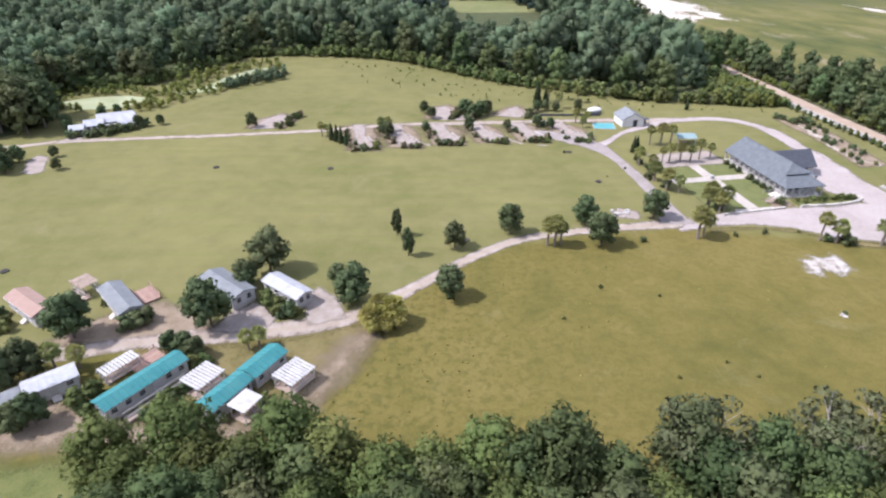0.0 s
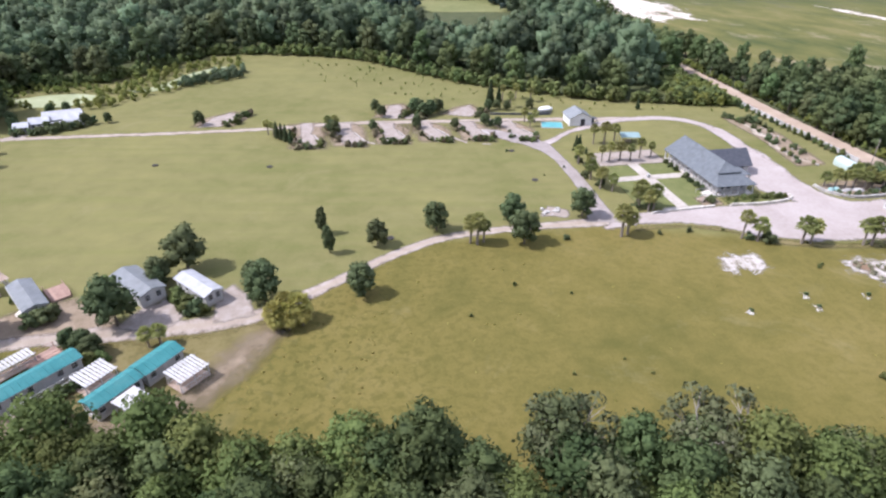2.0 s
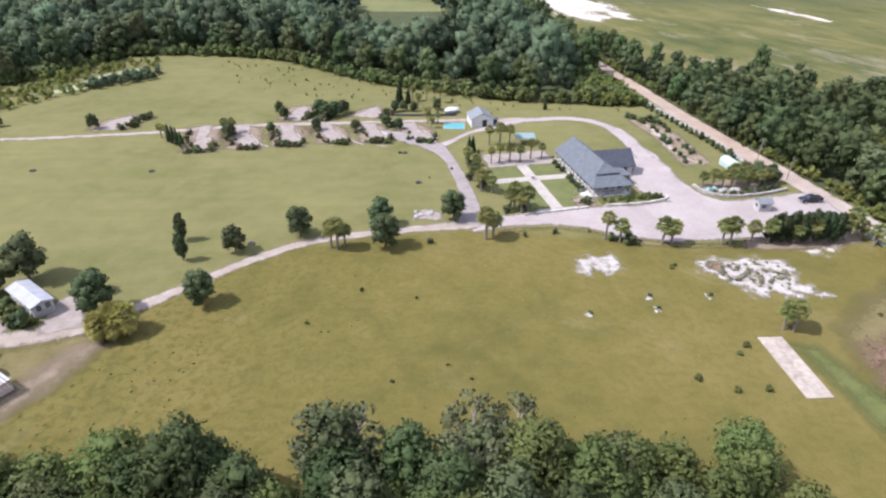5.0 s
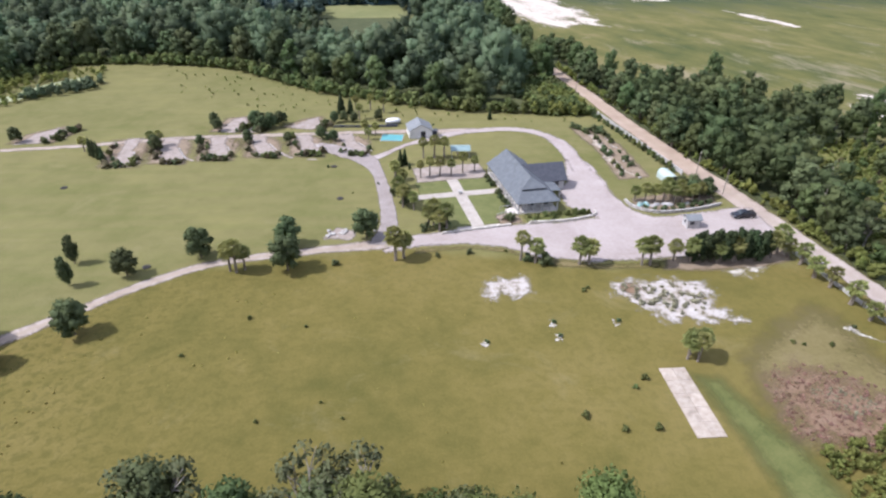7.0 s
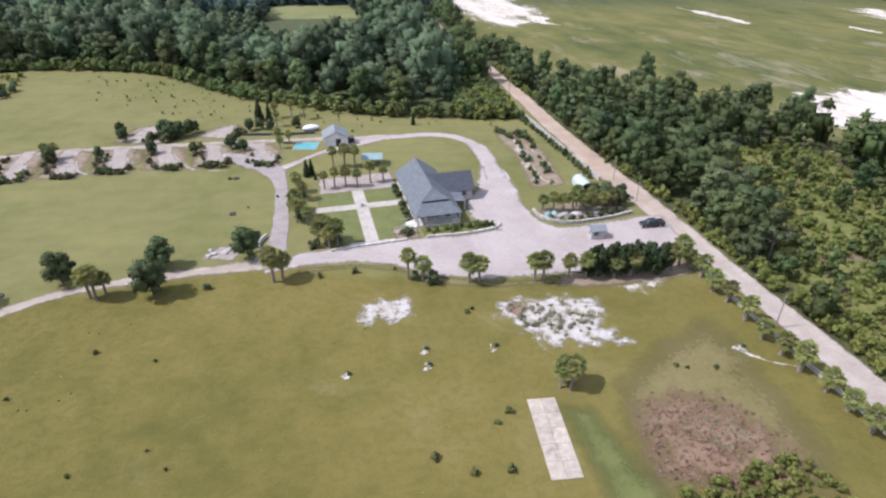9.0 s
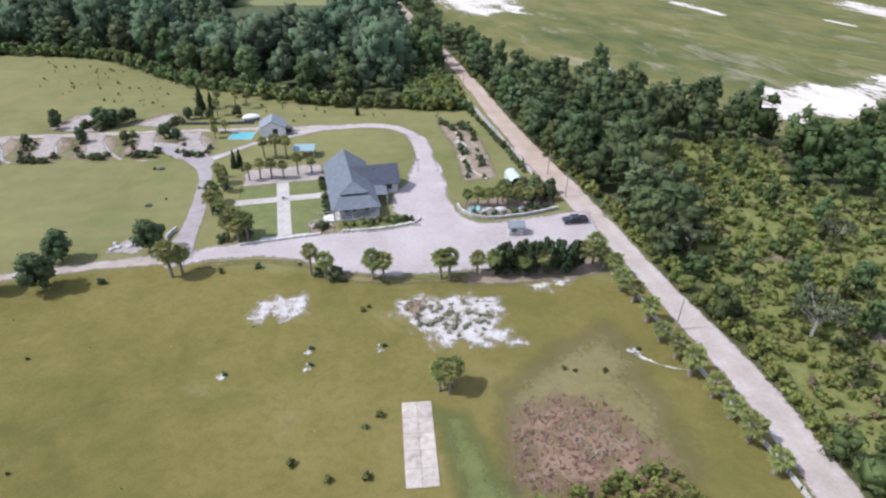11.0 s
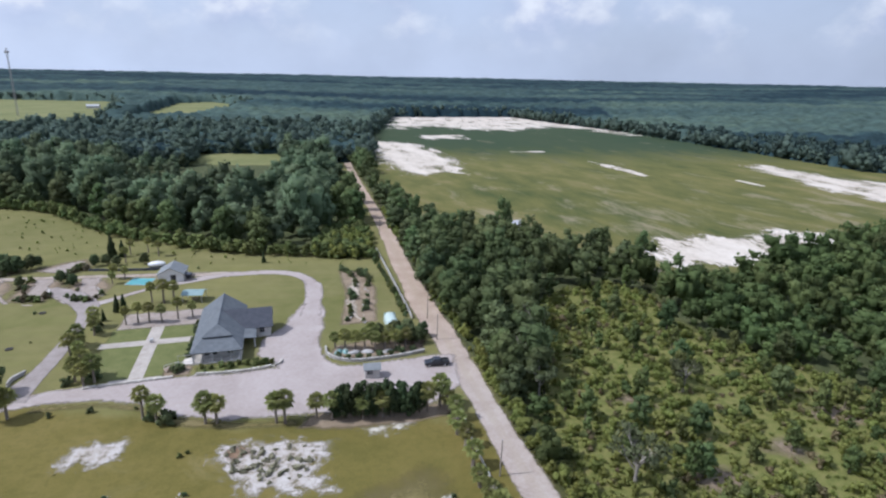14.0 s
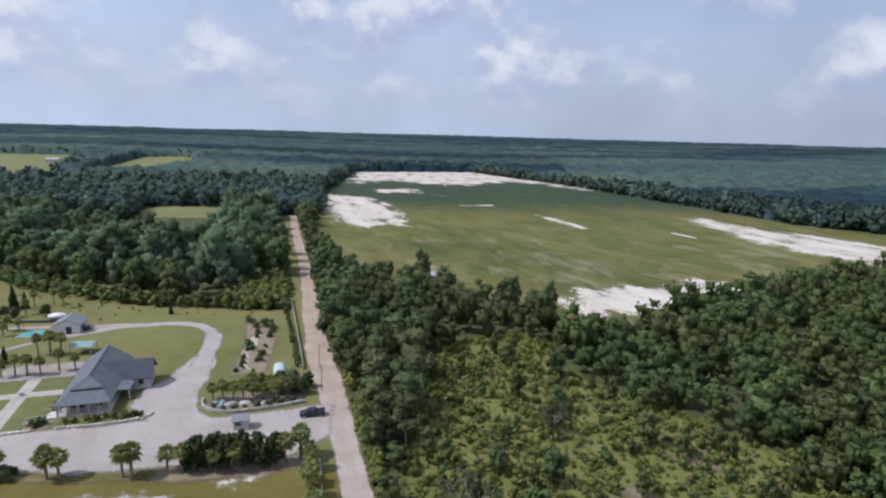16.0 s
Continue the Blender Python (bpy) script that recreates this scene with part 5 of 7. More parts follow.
def window(parent, x, y, z, w, h, turn):
    """A framed window whose face looks along -y before it is turned about z."""
    k = ("win", round(w, 2), round(h, 2))

    def frame_mesh():
        t, bm = 0.09, bmesh.new()
        loops = [[bm.verts.new((sx * (w / 2 + e), d, -e if sz < 0 else h + e)) for sx, sz in ((-1, -1), (1, -1), (1, 1), (-1, 1))] for e, d in ((t, -0.06), (0, -0.06), (0, 0.05), (t, 0.05))]
        for a, c in zip(loops, loops[1:] + loops[:1]):
            for q in range(4):
                bm.faces.new((a[q], a[(q + 1) % 4], c[(q + 1) % 4], c[q]))
        return bm_mesh("window", bm, WHITE)
    fr = part("window", shared(k, frame_mesh), None, parent)
    fr.matrix_local = pose(x, y, z, 0, 0, turn)
    part("pane", shared(k + ("p",), lambda: bm_mesh("pane", blocks(((-w / 2, -0.015, 0), (w / 2, 0.02, h)), bevel=0), GLASS_DARK)), None, fr)
    part("glazing_bar", shared(k + ("b",), lambda: bm_mesh("glazing_bar", blocks(((-w / 2, -0.04, h * 0.52), (w / 2, 0.03, h * 0.52 + 0.05)), bevel=0), WHITE)), None, fr)
    part("sill", shared(k + ("s",), lambda: bm_mesh("sill", blocks(((-w / 2 - 0.12, -0.13, -0.14), (w / 2 + 0.12, 0.05, -0.09)), bevel=0), WHITE)), None, fr)
    return fr


def door(parent, x, y, z, turn, mat, w=0.9, h=2.05):
    d = part("door", shared(("door", mat.name, w), lambda: bm_mesh("door", blocks(((-w / 2, -0.05, 0), (w / 2, 0.03, h)), ((-w / 2 - 0.08, -0.03, 0), (-w / 2, 0.04, h + 0.08)),
                                                                              ((w / 2, -0.03, 0), (w / 2 + 0.08, 0.04, h + 0.08)), ((-w / 2, -0.03, h), (w / 2, 0.04, h + 0.08)), bevel=0.01), mat)), None, parent)
    d.matrix_local = pose(x, y, z, 0, 0, turn)
    part("handle", shared("handle", lambda: bm_mesh("handle", tube(bmesh.new(), (0.33, -0.12, 1.0), (0.33, -0.05, 1.0), 0.035, 0.03), CHROME)), None, d)
    return d


def gable_walls(L, W, eave, ridge, base=0.0):
    """Walls of a house with gables at both ends; long side along x."""
    bm = bmesh.new()
    a, b = L / 2, W / 2
    prof = [(-b, base), (b, base), (b, eave), (0, ridge), (-b, eave)]
    r = [[bm.verts.new((s * a, y, z)) for y, z in prof] for s in (-1, 1)]
    bm.faces.new(r[0])
    bm.faces.new(r[1][::-1])
    for i in range(5):
        j = (i + 1) % 5
        bm.faces.new((r[0][j], r[0][i], r[1][i], r[1][j]))
    return bm


def gable_roof(L, W, eave, ridge, over=0.3, thick=0.12):
    """Two thick slopes meeting at a ridge along x."""
    bm = bmesh.new()
    a, b = L / 2 + over, W / 2 + over
    drop = (ridge - eave) / (W / 2) * over
    prof = [(-b, eave - drop), (0, ridge), (b, eave - drop), (b, eave - drop + thick), (0, ridge + thick * 1.15), (-b, eave - drop + thick)]
    r = [[bm.verts.new((s * a, y, z + 0.01)) for y, z in prof] for s in (-1, 1)]
    for i in range(6):
        j = (i + 1) % 6
        bm.faces.new((r[0][j], r[0][i], r[1][i], r[1][j]))
    for s in (0, 1):
        bm.faces.new((r[s][0], r[s][1], r[s][4], r[s][5]))
        bm.faces.new((r[s][1], r[s][2], r[s][3], r[s][4]))
    return bm


def seams(parent, L, W, eave, ridge, mat, gap=0.9, over=0.3, thick=0.12):
    """Raised ribs of a metal roof, running from ridge to eave."""
    n = int(L / gap)
    sl = (ridge - eave) / (W / 2)
    ln = math.hypot(W / 2 + over, sl * (W / 2 + over))
    me = shared(("seam", round(ln, 2), mat.name), lambda: bm_mesh("roof_rib", blocks(((-0.03, 0, 0), (0.03, ln, 0.05)), bevel=0.01), mat))
    ang = math.degrees(math.atan(sl))
    for i in range(n + 1):
        x = -L / 2 + i * L / n
        for side in (0, 180):
            ob = part("roof_rib", me, None, parent)
            ob.matrix_local = Matrix.Translation((x, 0, ridge + thick * 1.15 + 0.005)) @ pose(0, 0, 0, 0, 0, side) @ pose(0, 0, 0, -ang, 0, 0)


def cottage(x, y, yaw, L, W, eave, ridge, roof, wall, label, wins=5, ribs=True, ends=True, door_at=0.15, floor=0.55):
    h = thing("cottage", pose(x, y, 0, 0, 0, yaw), label, "cottage", "holiday cottages")
    part("skirting", blocks(((-L / 2 + 0.06, -W / 2 + 0.06, -0.05), (L / 2 - 0.06, W / 2 - 0.06, floor)), bevel=0.02), STONE, h, "pale block skirting")
    part("wall", gable_walls(L, W, eave, ridge - 0.02, floor), wall, h)
    part("roof", gable_roof(L, W, eave, ridge), roof, h)
    if ribs:
        seams(h, L, W, eave, ridge, roof)
    for i in range(wins):
        u = -L / 2 + L * (i + 0.5) / wins
        for s, turn in ((-1, 0), (1, 180)):
            if abs(u / L - door_at) < 0.5 / wins and s < 0:
                door(h, u, -W / 2 - 0.03, floor + 0.02, 0, WHITE)
                for k in range(3):
                    part("step", blocks(((u - 0.6, -W / 2 - 1.0 + 0.3 * k, -0.05), (u + 0.6, -W / 2 - 0.7 + 0.3 * k, 0.17 * (k + 1)))), CONCRETE, h)
            else:
                window(h, u, s * (W / 2 + 0.03), floor + 0.75, 0.85, 1.05, turn)
    if ends:
        for s, turn in ((-1, -90), (1, 90)):
            for v in (-0.22, 0.22):
                window(h, s * (L / 2 + 0.03), v * W, floor + 0.75, 0.8, 1.05, turn)
    for s in (-1, 1):
        part("gutter", blocks(((-L / 2 - 0.28, s * (W / 2 + 0.30) - 0.06, eave - (ridge - eave) / (W / 2) * 0.3 - 0.06), (L / 2 + 0.28, s * (W / 2 + 0.30) + 0.06, eave - (ridge - eave) / (W / 2) * 0.3 + 0.05)), bevel=0.02), WHITE, h)
    return h


def pergola(x, y, yaw, L, W, z, label, slats=14, roof=WHITE, deck=True, solid=False):
    p = thing("pergola", pose(x, y, 0, 0, 0, yaw), label, "pergola", "pergolas beside the cottages")
    if deck:
        for i in range(8):
            part("deck_board", shared(("db", L, W), lambda: bm_mesh("deck_board", blocks(((-L / 2, -W / 16 + 0.01, 0.2), (L / 2, W / 16 - 0.01, 0.3)), bevel=0.01), WOOD)), None, p).location = (0, -W / 2 + W * (i + 0.5) / 8, 0)
    for sx in (-1, 0, 1):
        for sy in (-1, 1):
            part("post", shared(("post", z), lambda: bm_mesh("post", blocks(((-0.07, -0.07, -0.05), (0.07, 0.07, z))), WHITE)), None, p).location = (sx * (L / 2 - 0.15), sy * (W / 2 - 0.15), 0)
    for sy in (-1, 1):
        part("beam", shared(("beam", L, z), lambda: bm_mesh("beam", blocks(((-L / 2 - 0.25, -0.05, z), (L / 2 + 0.25, 0.05, z + 0.18))), WHITE)), None, p).location = (0, sy * (W / 2 - 0.15), 0)
        if not solid:
            part("railing", shared(("rail", L), lambda: bm_mesh("railing", blocks(((-L / 2, -0.04, 1.1), (L / 2, 0.04, 1.2)), ((-L / 2, -0.03, 0.4), (L / 2, 0.03, 0.47)),
                 *[((-L / 2 + 0.25 * k, -0.02, 0.4), (-L / 2 + 0.25 * k + 0.05, 0.02, 1.1)) for k in range(int(L / 0.25))], bevel=0), WHITE)), None, p).location = (0, sy * (W / 2 - 0.08), 0)
    if solid:
        part("roof", blocks(((-L / 2 - 0.15, -W / 2 - 0.15, z + 0.18), (L / 2 + 0.15, W / 2 + 0.15, z + 0.28)), bevel=0.03), roof, p)
    else:
        w = L / slats
        for i in range(slats):
            part("slat", shared(("slat", L, W, z, slats), lambda: bm_mesh("slat", blocks(((-w * 0.38, -W / 2 - 0.3, z + 0.18), (w * 0.38, W / 2 + 0.3, z + 0.24)), bevel=0.01), roof)), None, p).location = (-L / 2 + w * (i + 0.5), 0, random.uniform(-0.01, 0.01))
    return p


# ---- the hall and its garden ----
HALL = pose(89.3, 130.1, 0, 0, 0, 10)


def slope(bm, pts, thick=0.14):
    """A roof slope as a slab: pts are the corners of its underside, in order."""
    lo = [bm.verts.new(p) for p in pts]
    up = [bm.verts.new((p[0], p[1], p[2] + thick)) for p in pts]
    bm.faces.new(lo)
    bm.faces.new(up[::-1])
    k = len(pts)
    for i in range(k):
        bm.faces.new((lo[i], lo[(i + 1) % k], up[(i + 1) % k], up[i]))


def hall():
    h = thing("hall", HALL, "long white hall with grey shingle roof and columned porches", "hall")
    E, R, RS = 2.9, 6.4, 5.2  # eave, ridge, foot of the raised gable
    z0 = 0.35
    part("foundation", blocks(((-5, 0.2, -0.05), (5, 25.8, z0)), ((4.9, 11.9, -0.05), (11.2, 18.8, z0)), bevel=0.03), CONCRETE, h, "pale concrete floor slab")
    part("wall", blocks(((-3.2, 2.2, z0), (4.4, 25.4, E + 0.25)), bevel=0.02), SIDING, h)
    part("gable_wall", gable_end(), SIDING, h)
    part("wing_wall", wing_walls(z0), SIDING, h)
    bm = bmesh.new()
    slope(bm, [(-5.4, 0, E - 0.25), (-5.4, 26.2, E - 0.25), (0, 26.2, R), (0, 6.6, R), (-3.1, 4.0, 4.25)])
    part("roof_slope", bm, SHINGLE, h, "grey shingle west slope")
    bm = bmesh.new()
    slope(bm, [(5.4, 0, E - 0.25), (3.1, 4.0, 4.25), (0, 6.6, R), (0, 26.2, R), (5.4, 26.2, E - 0.25)])
    part("roof_slope", bm, SHINGLE, h, "grey shingle east slope")
    bm = bmesh.new()
    slope(bm, [(-5.4, 0, E - 0.25), (-3.1, 4.0, 4.25), (3.1, 4.0, 4.25), (5.4, 0, E - 0.25)])
    part("roof_slope", bm, SHINGLE, h, "grey shingle hip over the south porch")
    bm = bmesh.new()
    slope(bm, [(-3.3, 3.6, 4.62), (0, 6.7, R + 0.02), (3.3, 3.6, 4.62)], 0.14)
    part("hip", bm, SHINGLE, h, "small grey shingle hip above the vent")
    # vent gap under the hip: its shadow is put in as a near-black strip
    part("vent", blocks(((-3.0, 3.9, 4.3), (3.0, 4.15, 4.66)), bevel=0.02), DARKSHADE, h, "dark vent strip, gap shade put into its colour")
    part("ridge_cap", blocks(((-0.16, 6.5, R + 0.06), (0.16, 26.3, R + 0.19)), bevel=0.05), SHINGLE, h)
    # wing
    bm = bmesh.new()
    slope(bm, [(1.2, 11.2, E - 0.3), (11.8, 11.2, E - 0.3), (11.8, 15.3, 6.1), (-0.2, 15.3, 6.1)])
    # south slope is coloured darker than the north one to carry its shade
    part("wing_roof_slope", bm, GREY_AND_SHADE, h, "south slope of the wing, its shade put into darker shingle")
    bm = bmesh.new()
    slope(bm, [(1.2, 19.4, E - 0.3), (-0.2, 15.3, 6.1), (11.8, 15.3, 6.1), (11.8, 19.4, E - 0.3)])
    part("wing_roof_slope", bm, SHINGLE, h, "grey shingle slope of the wing")
    # low porch roof east of the south end
    bm = bmesh.new()
    slope(bm, [(4.6, 6.0, 2.75), (8.0, 6.0, 2.45), (8.0, 11.6, 2.45), (4.6, 11.6, 2.75)], 0.12)
    part("side_porch_roof", bm, SHINGLE, h, "low grey side porch roof")
    col = shared("hall_column", lambda: bm_mesh("column", blocks(((-0.14, -0.14, z0), (0.14, 0.14, E - 0.45)), ((-0.2, -0.2, z0), (0.2, 0.2, z0 + 0.2)), ((-0.2, -0.2, E - 0.6), (0.2, 0.2, E - 0.4)), bevel=0.02), WHITE))
    for i in range(13):
        part("column", col, None, h).location = (-4.85, 0.5 + i * 2.1, 0)
    for i in range(1, 6):
        part("column", col, None, h).location = (-4.85 + i * 1.94, 0.5, 0)
    for y in (6.3, 11.2):
        part("column", col, None, h).location = (7.7, y, -0.15)
    for a, b in (((-5.0, 0.4, E - 0.45), (-4.7, 26.0, E - 0.2)), ((-4.7, 0.38, E - 0.45), (5.0, 0.66, E - 0.2))):
        part("porch_beam", blocks((a, b), bevel=0.02), WHITE, h)
    for i in range(8):
        if i == 4:
            door(h, -3.23, 4 + i * 2.7, z0, -90, WHITE, 1.6, 2.1)
        else:
            window(h, -3.23, 4 + i * 2.7, 1.15, 1.1, 1.3, -90)
    for x in (-2.2, -0.6, 2.6):
        window(h, x, 2.17, 1.15, 1.1, 1.3, 0)
    door(h, 1.0, 2.17, z0, 0, WHITE)
    for x in (6.4, 9.2):
        window(h, x, 11.9, 1.2, 1.1, 1.2, 0)
    for y in (13.4, 17.2):
        window(h, 11.23, y, 1.2, 1.1, 1.2, 90)
    for i in range(11):
        if i not in (5,):
            part("porch_rail", shared("hall_rail", lambda: bm_mesh("porch_rail", blocks(((-0.04, 0.1, 1.15), (0.04, 2.0, 1.23)), ((-0.03, 0.1, 0.5), (0.03, 2.0, 0.56)), *[((-0.02, 0.2 + 0.2 * k, 0.5), (0.02, 0.24 + 0.2 * k, 1.15)) for k in range(9)], bevel=0), WHITE)), None, h).location = (-4.85, 0.5 + i * 2.1, 0)
    # wide steps and ramp to the southwest corner
    for k in range(3):
        part("step", blocks(((-7.2 + 0.4 * k, 0.4, -0.05), (-6.8 + 0.4 * k, 3.4, 0.12 * (k + 1))), bevel=0.02), CONCRETE, h)
    part("landing", blocks(((-6.0, 0.3, -0.05), (-5.02, 3.6, 0.34)), bevel=0.02), CONCRETE, h)
    for y in (0.3, 3.5):
        part("handrail", blocks(((-8.4, y - 0.04, 0.9), (-5.1, y + 0.04, 1.0)), ((-8.4, y - 0.04, -0.05), (-8.3, y + 0.04, 0.9)), ((-6.8, y - 0.04, 0), (-6.7, y + 0.04, 0.9)), bevel=0.01), WHITE, h, "white wooden handrail")
    return h


def gable_end():
    bm = bmesh.new()
    v = [bm.verts.new(p) for p in ((-4.6, 25.45, 2.9), (4.6, 25.45, 2.9), (0, 25.45, 6.2))]
    w = [bm.verts.new(p) for p in ((-4.6, 25.6, 2.9), (4.6, 25.6, 2.9), (0, 25.6, 6.2))]
    bm.faces.new(v)
    bm.faces.new(w[::-1])
    for i in range(3):
        bm.faces.new((v[i], v[(i + 1) % 3], w[(i + 1) % 3], w[i]))
    return bm


def wing_walls(z0):
    bm = bmesh.new()
    r = [[bm.verts.new((x, y, z)) for y, z in ((11.95, z0), (18.75, z0), (18.75, 2.9), (15.3, 5.95), (11.95, 2.9))] for x in (4.42, 11.2)]
    bm.faces.new(r[0])
    bm.faces.new(r[1][::-1])
    for i in range(5):
        j = (i + 1) % 5
        bm.faces.new((r[0][j], r[0][i], r[1][i], r[1][j]))
    return bm


hall()


def in_hall(x, y):
    v = HALL @ Vector((x, y, 0))
    return v.x, v.y


area("garden_lawn", [in_hall(*p) for p in ((-25.5, -3), (-5.6, -3), (-5.6, 23.2), (-25.5, 23.2))], LUSH_LAWN, 0.05, "trim green garden lawn panels", "lawn", 0.8, 0.6)


def garden_path(x0, y0, x1, y1, nx, ny, z=0.10):
    """A path of pale concrete flags, each its own piece with open joints."""
    g = thing("garden_path", HALL, "pale flagged garden path", "path", "garden paths", "structure")
    part("bed", blocks(((x0 - 0.05, y0 - 0.05, -0.05), (x1 + 0.05, y1 + 0.05, z - 0.04)), bevel=0), GRAVELBED, g)
    w, d = (x1 - x0) / nx, (y1 - y0) / ny
    me = shared(("flag", round(w, 3), round(d, 3)), lambda: bm_mesh("flag", blocks(((-w / 2 + 0.02, -d / 2 + 0.02, -0.08), (w / 2 - 0.02, d / 2 - 0.02, 0)), bevel=0.015), FLAG))
    for i in range(nx):
        for j in range(ny):
            f = part("flag", me, None, g)
            f.location = (x0 + w * (i + 0.5), y0 + d * (j + 0.5), z + random.uniform(-0.008, 0.008))
    return g


garden_path(-17.0, -3.2, -14.2, 12.9, 2, 11)
garden_path(-17.0, 15.7, -14.2, 23.4, 2, 5)
garden_path(-26.5, 12.95, -17.05, 15.65, 6, 2)
garden_path(-14.15, 12.95, -5.1, 15.65, 6, 2)
garden_path(-17.0, 12.95, -14.2, 15.65, 2, 2, 0.11)
garden_path(-20.5, -4.2, -10.6, -3.25, 7, 1)
area("gravel_terrace", [in_hall(*p) for p in ((-24.5, 23.5), (-5.8, 23.5), (-5.8, 33), (-24.5, 33))], GRAVEL, 0.08, "pale gravel terrace planted with palms", "terrace", 0.8, 0.8)

plinth = thing("garden_ornament", HALL @ pose(-15.6, 14.3, 0.1), "small white stone ornament where the paths cross", "ornament")
part("plinth", blocks(((-0.35, -0.35, 0), (0.35, 0.35, 0.5)), ((-0.45, -0.45, 0.5), (0.45, 0.45, 0.6))), WHITE, plinth)
bowl = bmesh.new()
tube(bowl, (0, 0, 0.6), (0, 0, 0.85), 0.2, 0.45, 12)
part("bowl", bowl, WHITE, plinth)


def stone_wall(name, pts, height, label, matrix=Matrix(), thick=0.45, step=0.75, courses=2, mat=None):
    """A low wall of separate rough stones in courses along a smooth line."""
    w = thing(name, matrix, label, "wall", "low stone walls")
    c = smooth_path(pts, step)
    hh = height / courses
    variants = []
    for i in range(4):
        bm = blocks(((-step * 0.48, -thick / 2, 0), (step * 0.48, thick / 2, hh * 0.96)), bevel=0.06)
        for v in bm.verts:
            v.co += Vector((random.uniform(-0.04, 0.04), random.uniform(-0.05, 0.05), random.uniform(-0.03, 0.03)))
        variants.append(bm_mesh("stone", bm, mat or STONE))
    for k in range(courses):
        for i in range(len(c) - 1):
            a, b = c[i], c[i + 1]
            m = (a + b) / 2
            if k % 2:
                m = b
            st = part("stone", random.choice(variants), None, w)
            st.matrix_local = pose(m[0], m[1], hh * k - (0.05 if k == 0 else 0), 0, 0, math.degrees(math.atan2(b[1] - a[1], b[0] - a[0])) + random.uniform(-3, 3))
    return w


stone_wall("garden_wall", [(-25, -5.6), (-21.5, -5.2), (-14, -4.9), (-8.6, -4.6)], 0.55, "low pale stone wall edging the garden", HALL)
stone_wall("garden_wall", [(-4.2, -4.4), (1, -5.0), (6, -5.1), (11, -4.4), (13, -3.4), (13.4, -2.2)], 0.6, "low curved stone wall round the shrub bed", HALL)
stone_wall("island_wall", [(111.9, 136.6), (112.6, 133), (114.8, 130.5), (118.2, 129.2), (122, 129.4), (128.4, 130.8), (134.4, 133.0)], 0.8, "low curved whitish stone wall round the planting", courses=2, mat=WHITE_STONE)
stone_wall("sign_wall", [(51.2, 121.8), (50.6, 124.6), (51.4, 127.5)], 0.9, "short curved white stone wall at the drive mouth", mat=WHITE_STONE)

# bed in front of the hall
area("shrub_bed", [in_hall(*p) for p in ((-4, -4), (1, -4.6), (6, -4.6), (11, -4), (12.6, -2.6), (8, -0.6), (-4, -0.6))], LUSH, 0.06, "planted bed in front of the porch", "flower bed", 0.6, 0.6)
for x, y, s in ((-3, -1.6, 0.9), (-1.2, -2.4, 1.0), (1, -1.8, 1.1), (3, -2.5, 1.25), (4.6, -1.6, 1.0), (6.2, -2.4, 1.3), (8.2, -2.4, 1.35), (10, -2.6, 1.35), (11.3, -2.8, 1.1), (-2.2, -3.6, 0.6), (2.2, -3.7, 0.6), (7.4, -3.7, 0.6)):
    SHRUBS[rng.integers(3)].put(*in_hall(x, y), s * 0.68, rng.uniform(0, 360), group="shrubs before the porch")
for i in range(8):
    if i != 4:
        for dx in (-5.9, -6.4):
            DARKSHRUBS[rng.integers(2)].put(*in_hall(dx, 4.5 + i * 2.6), rng.uniform(0.55, 0.8), rng.uniform(0, 360), group="shrubs beside the porch")
for x, y in ((-7.2, -1.6), (-8.2, -2.4)):
    DARKSHRUBS[0].put(*in_hall(x, y), 1.0, 30, group="shrubs beside the porch")
# small timber footbridge ornament
bridge = thing("garden_footbridge", HALL @ pose(-8.8, -0.8, 0, 0, 0, 25), "small weathered timber footbridge in the flower bed", "footbridge")
for i in range(9):
    part("plank", shared("bplank", lambda: bm_mesh("plank", blocks(((-0.16, -0.7, 0), (0.16, 0.7, 0.06)), bevel=0.01), WOOD)), None, bridge).location = (-1.5 + i * 0.37, 0, 0.35 + 0.3 * math.cos((i - 4) / 4 * 1.3))
for s in (-1, 1):
    part("handrail", blocks(((-1.6, s * 0.7 - 0.04, 1.1), (1.6, s * 0.7 + 0.04, 1.2)), *[((x - 0.05, s * 0.7 - 0.05, -0.05), (x + 0.05, s * 0.7 + 0.05, 1.1)) for x in (-1.5, 0, 1.5)], bevel=0.01), WHITE, bridge)
area("bare_soil_patch", [in_hall(*p) for p in ((-10.5, -4.2), (-5.2, -4.2), (-5.2, 0.2), (-10.5, 1))], BARE, 0.065, "reddish mulch round the footbridge", "soil", 0.5, 0.6)

# conifers
def conifer(seed, h, r):
    g = np.random.default_rng(seed)
    lobes = [(0, 0, h * (0.1 + 0.88 * k / 9), r * (1.0 - 0.85 * (k / 9) ** 1.3), r * (1.0 - 0.85 * (k / 9) ** 1.3), h * 0.10) for k in range(10)]
    bm = tube(bmesh.new(), (0, 0, -0.1), (0, 0, h * 0.5), 0.12, 0.06, 6)
    return Plant("conifer", "narrow dark green columnar conifer", "conifer", (bm, BARK), leaf_mesh(crown_arrays(g, lobes, 60, 0.24, 0.9), LEAF_DARK))


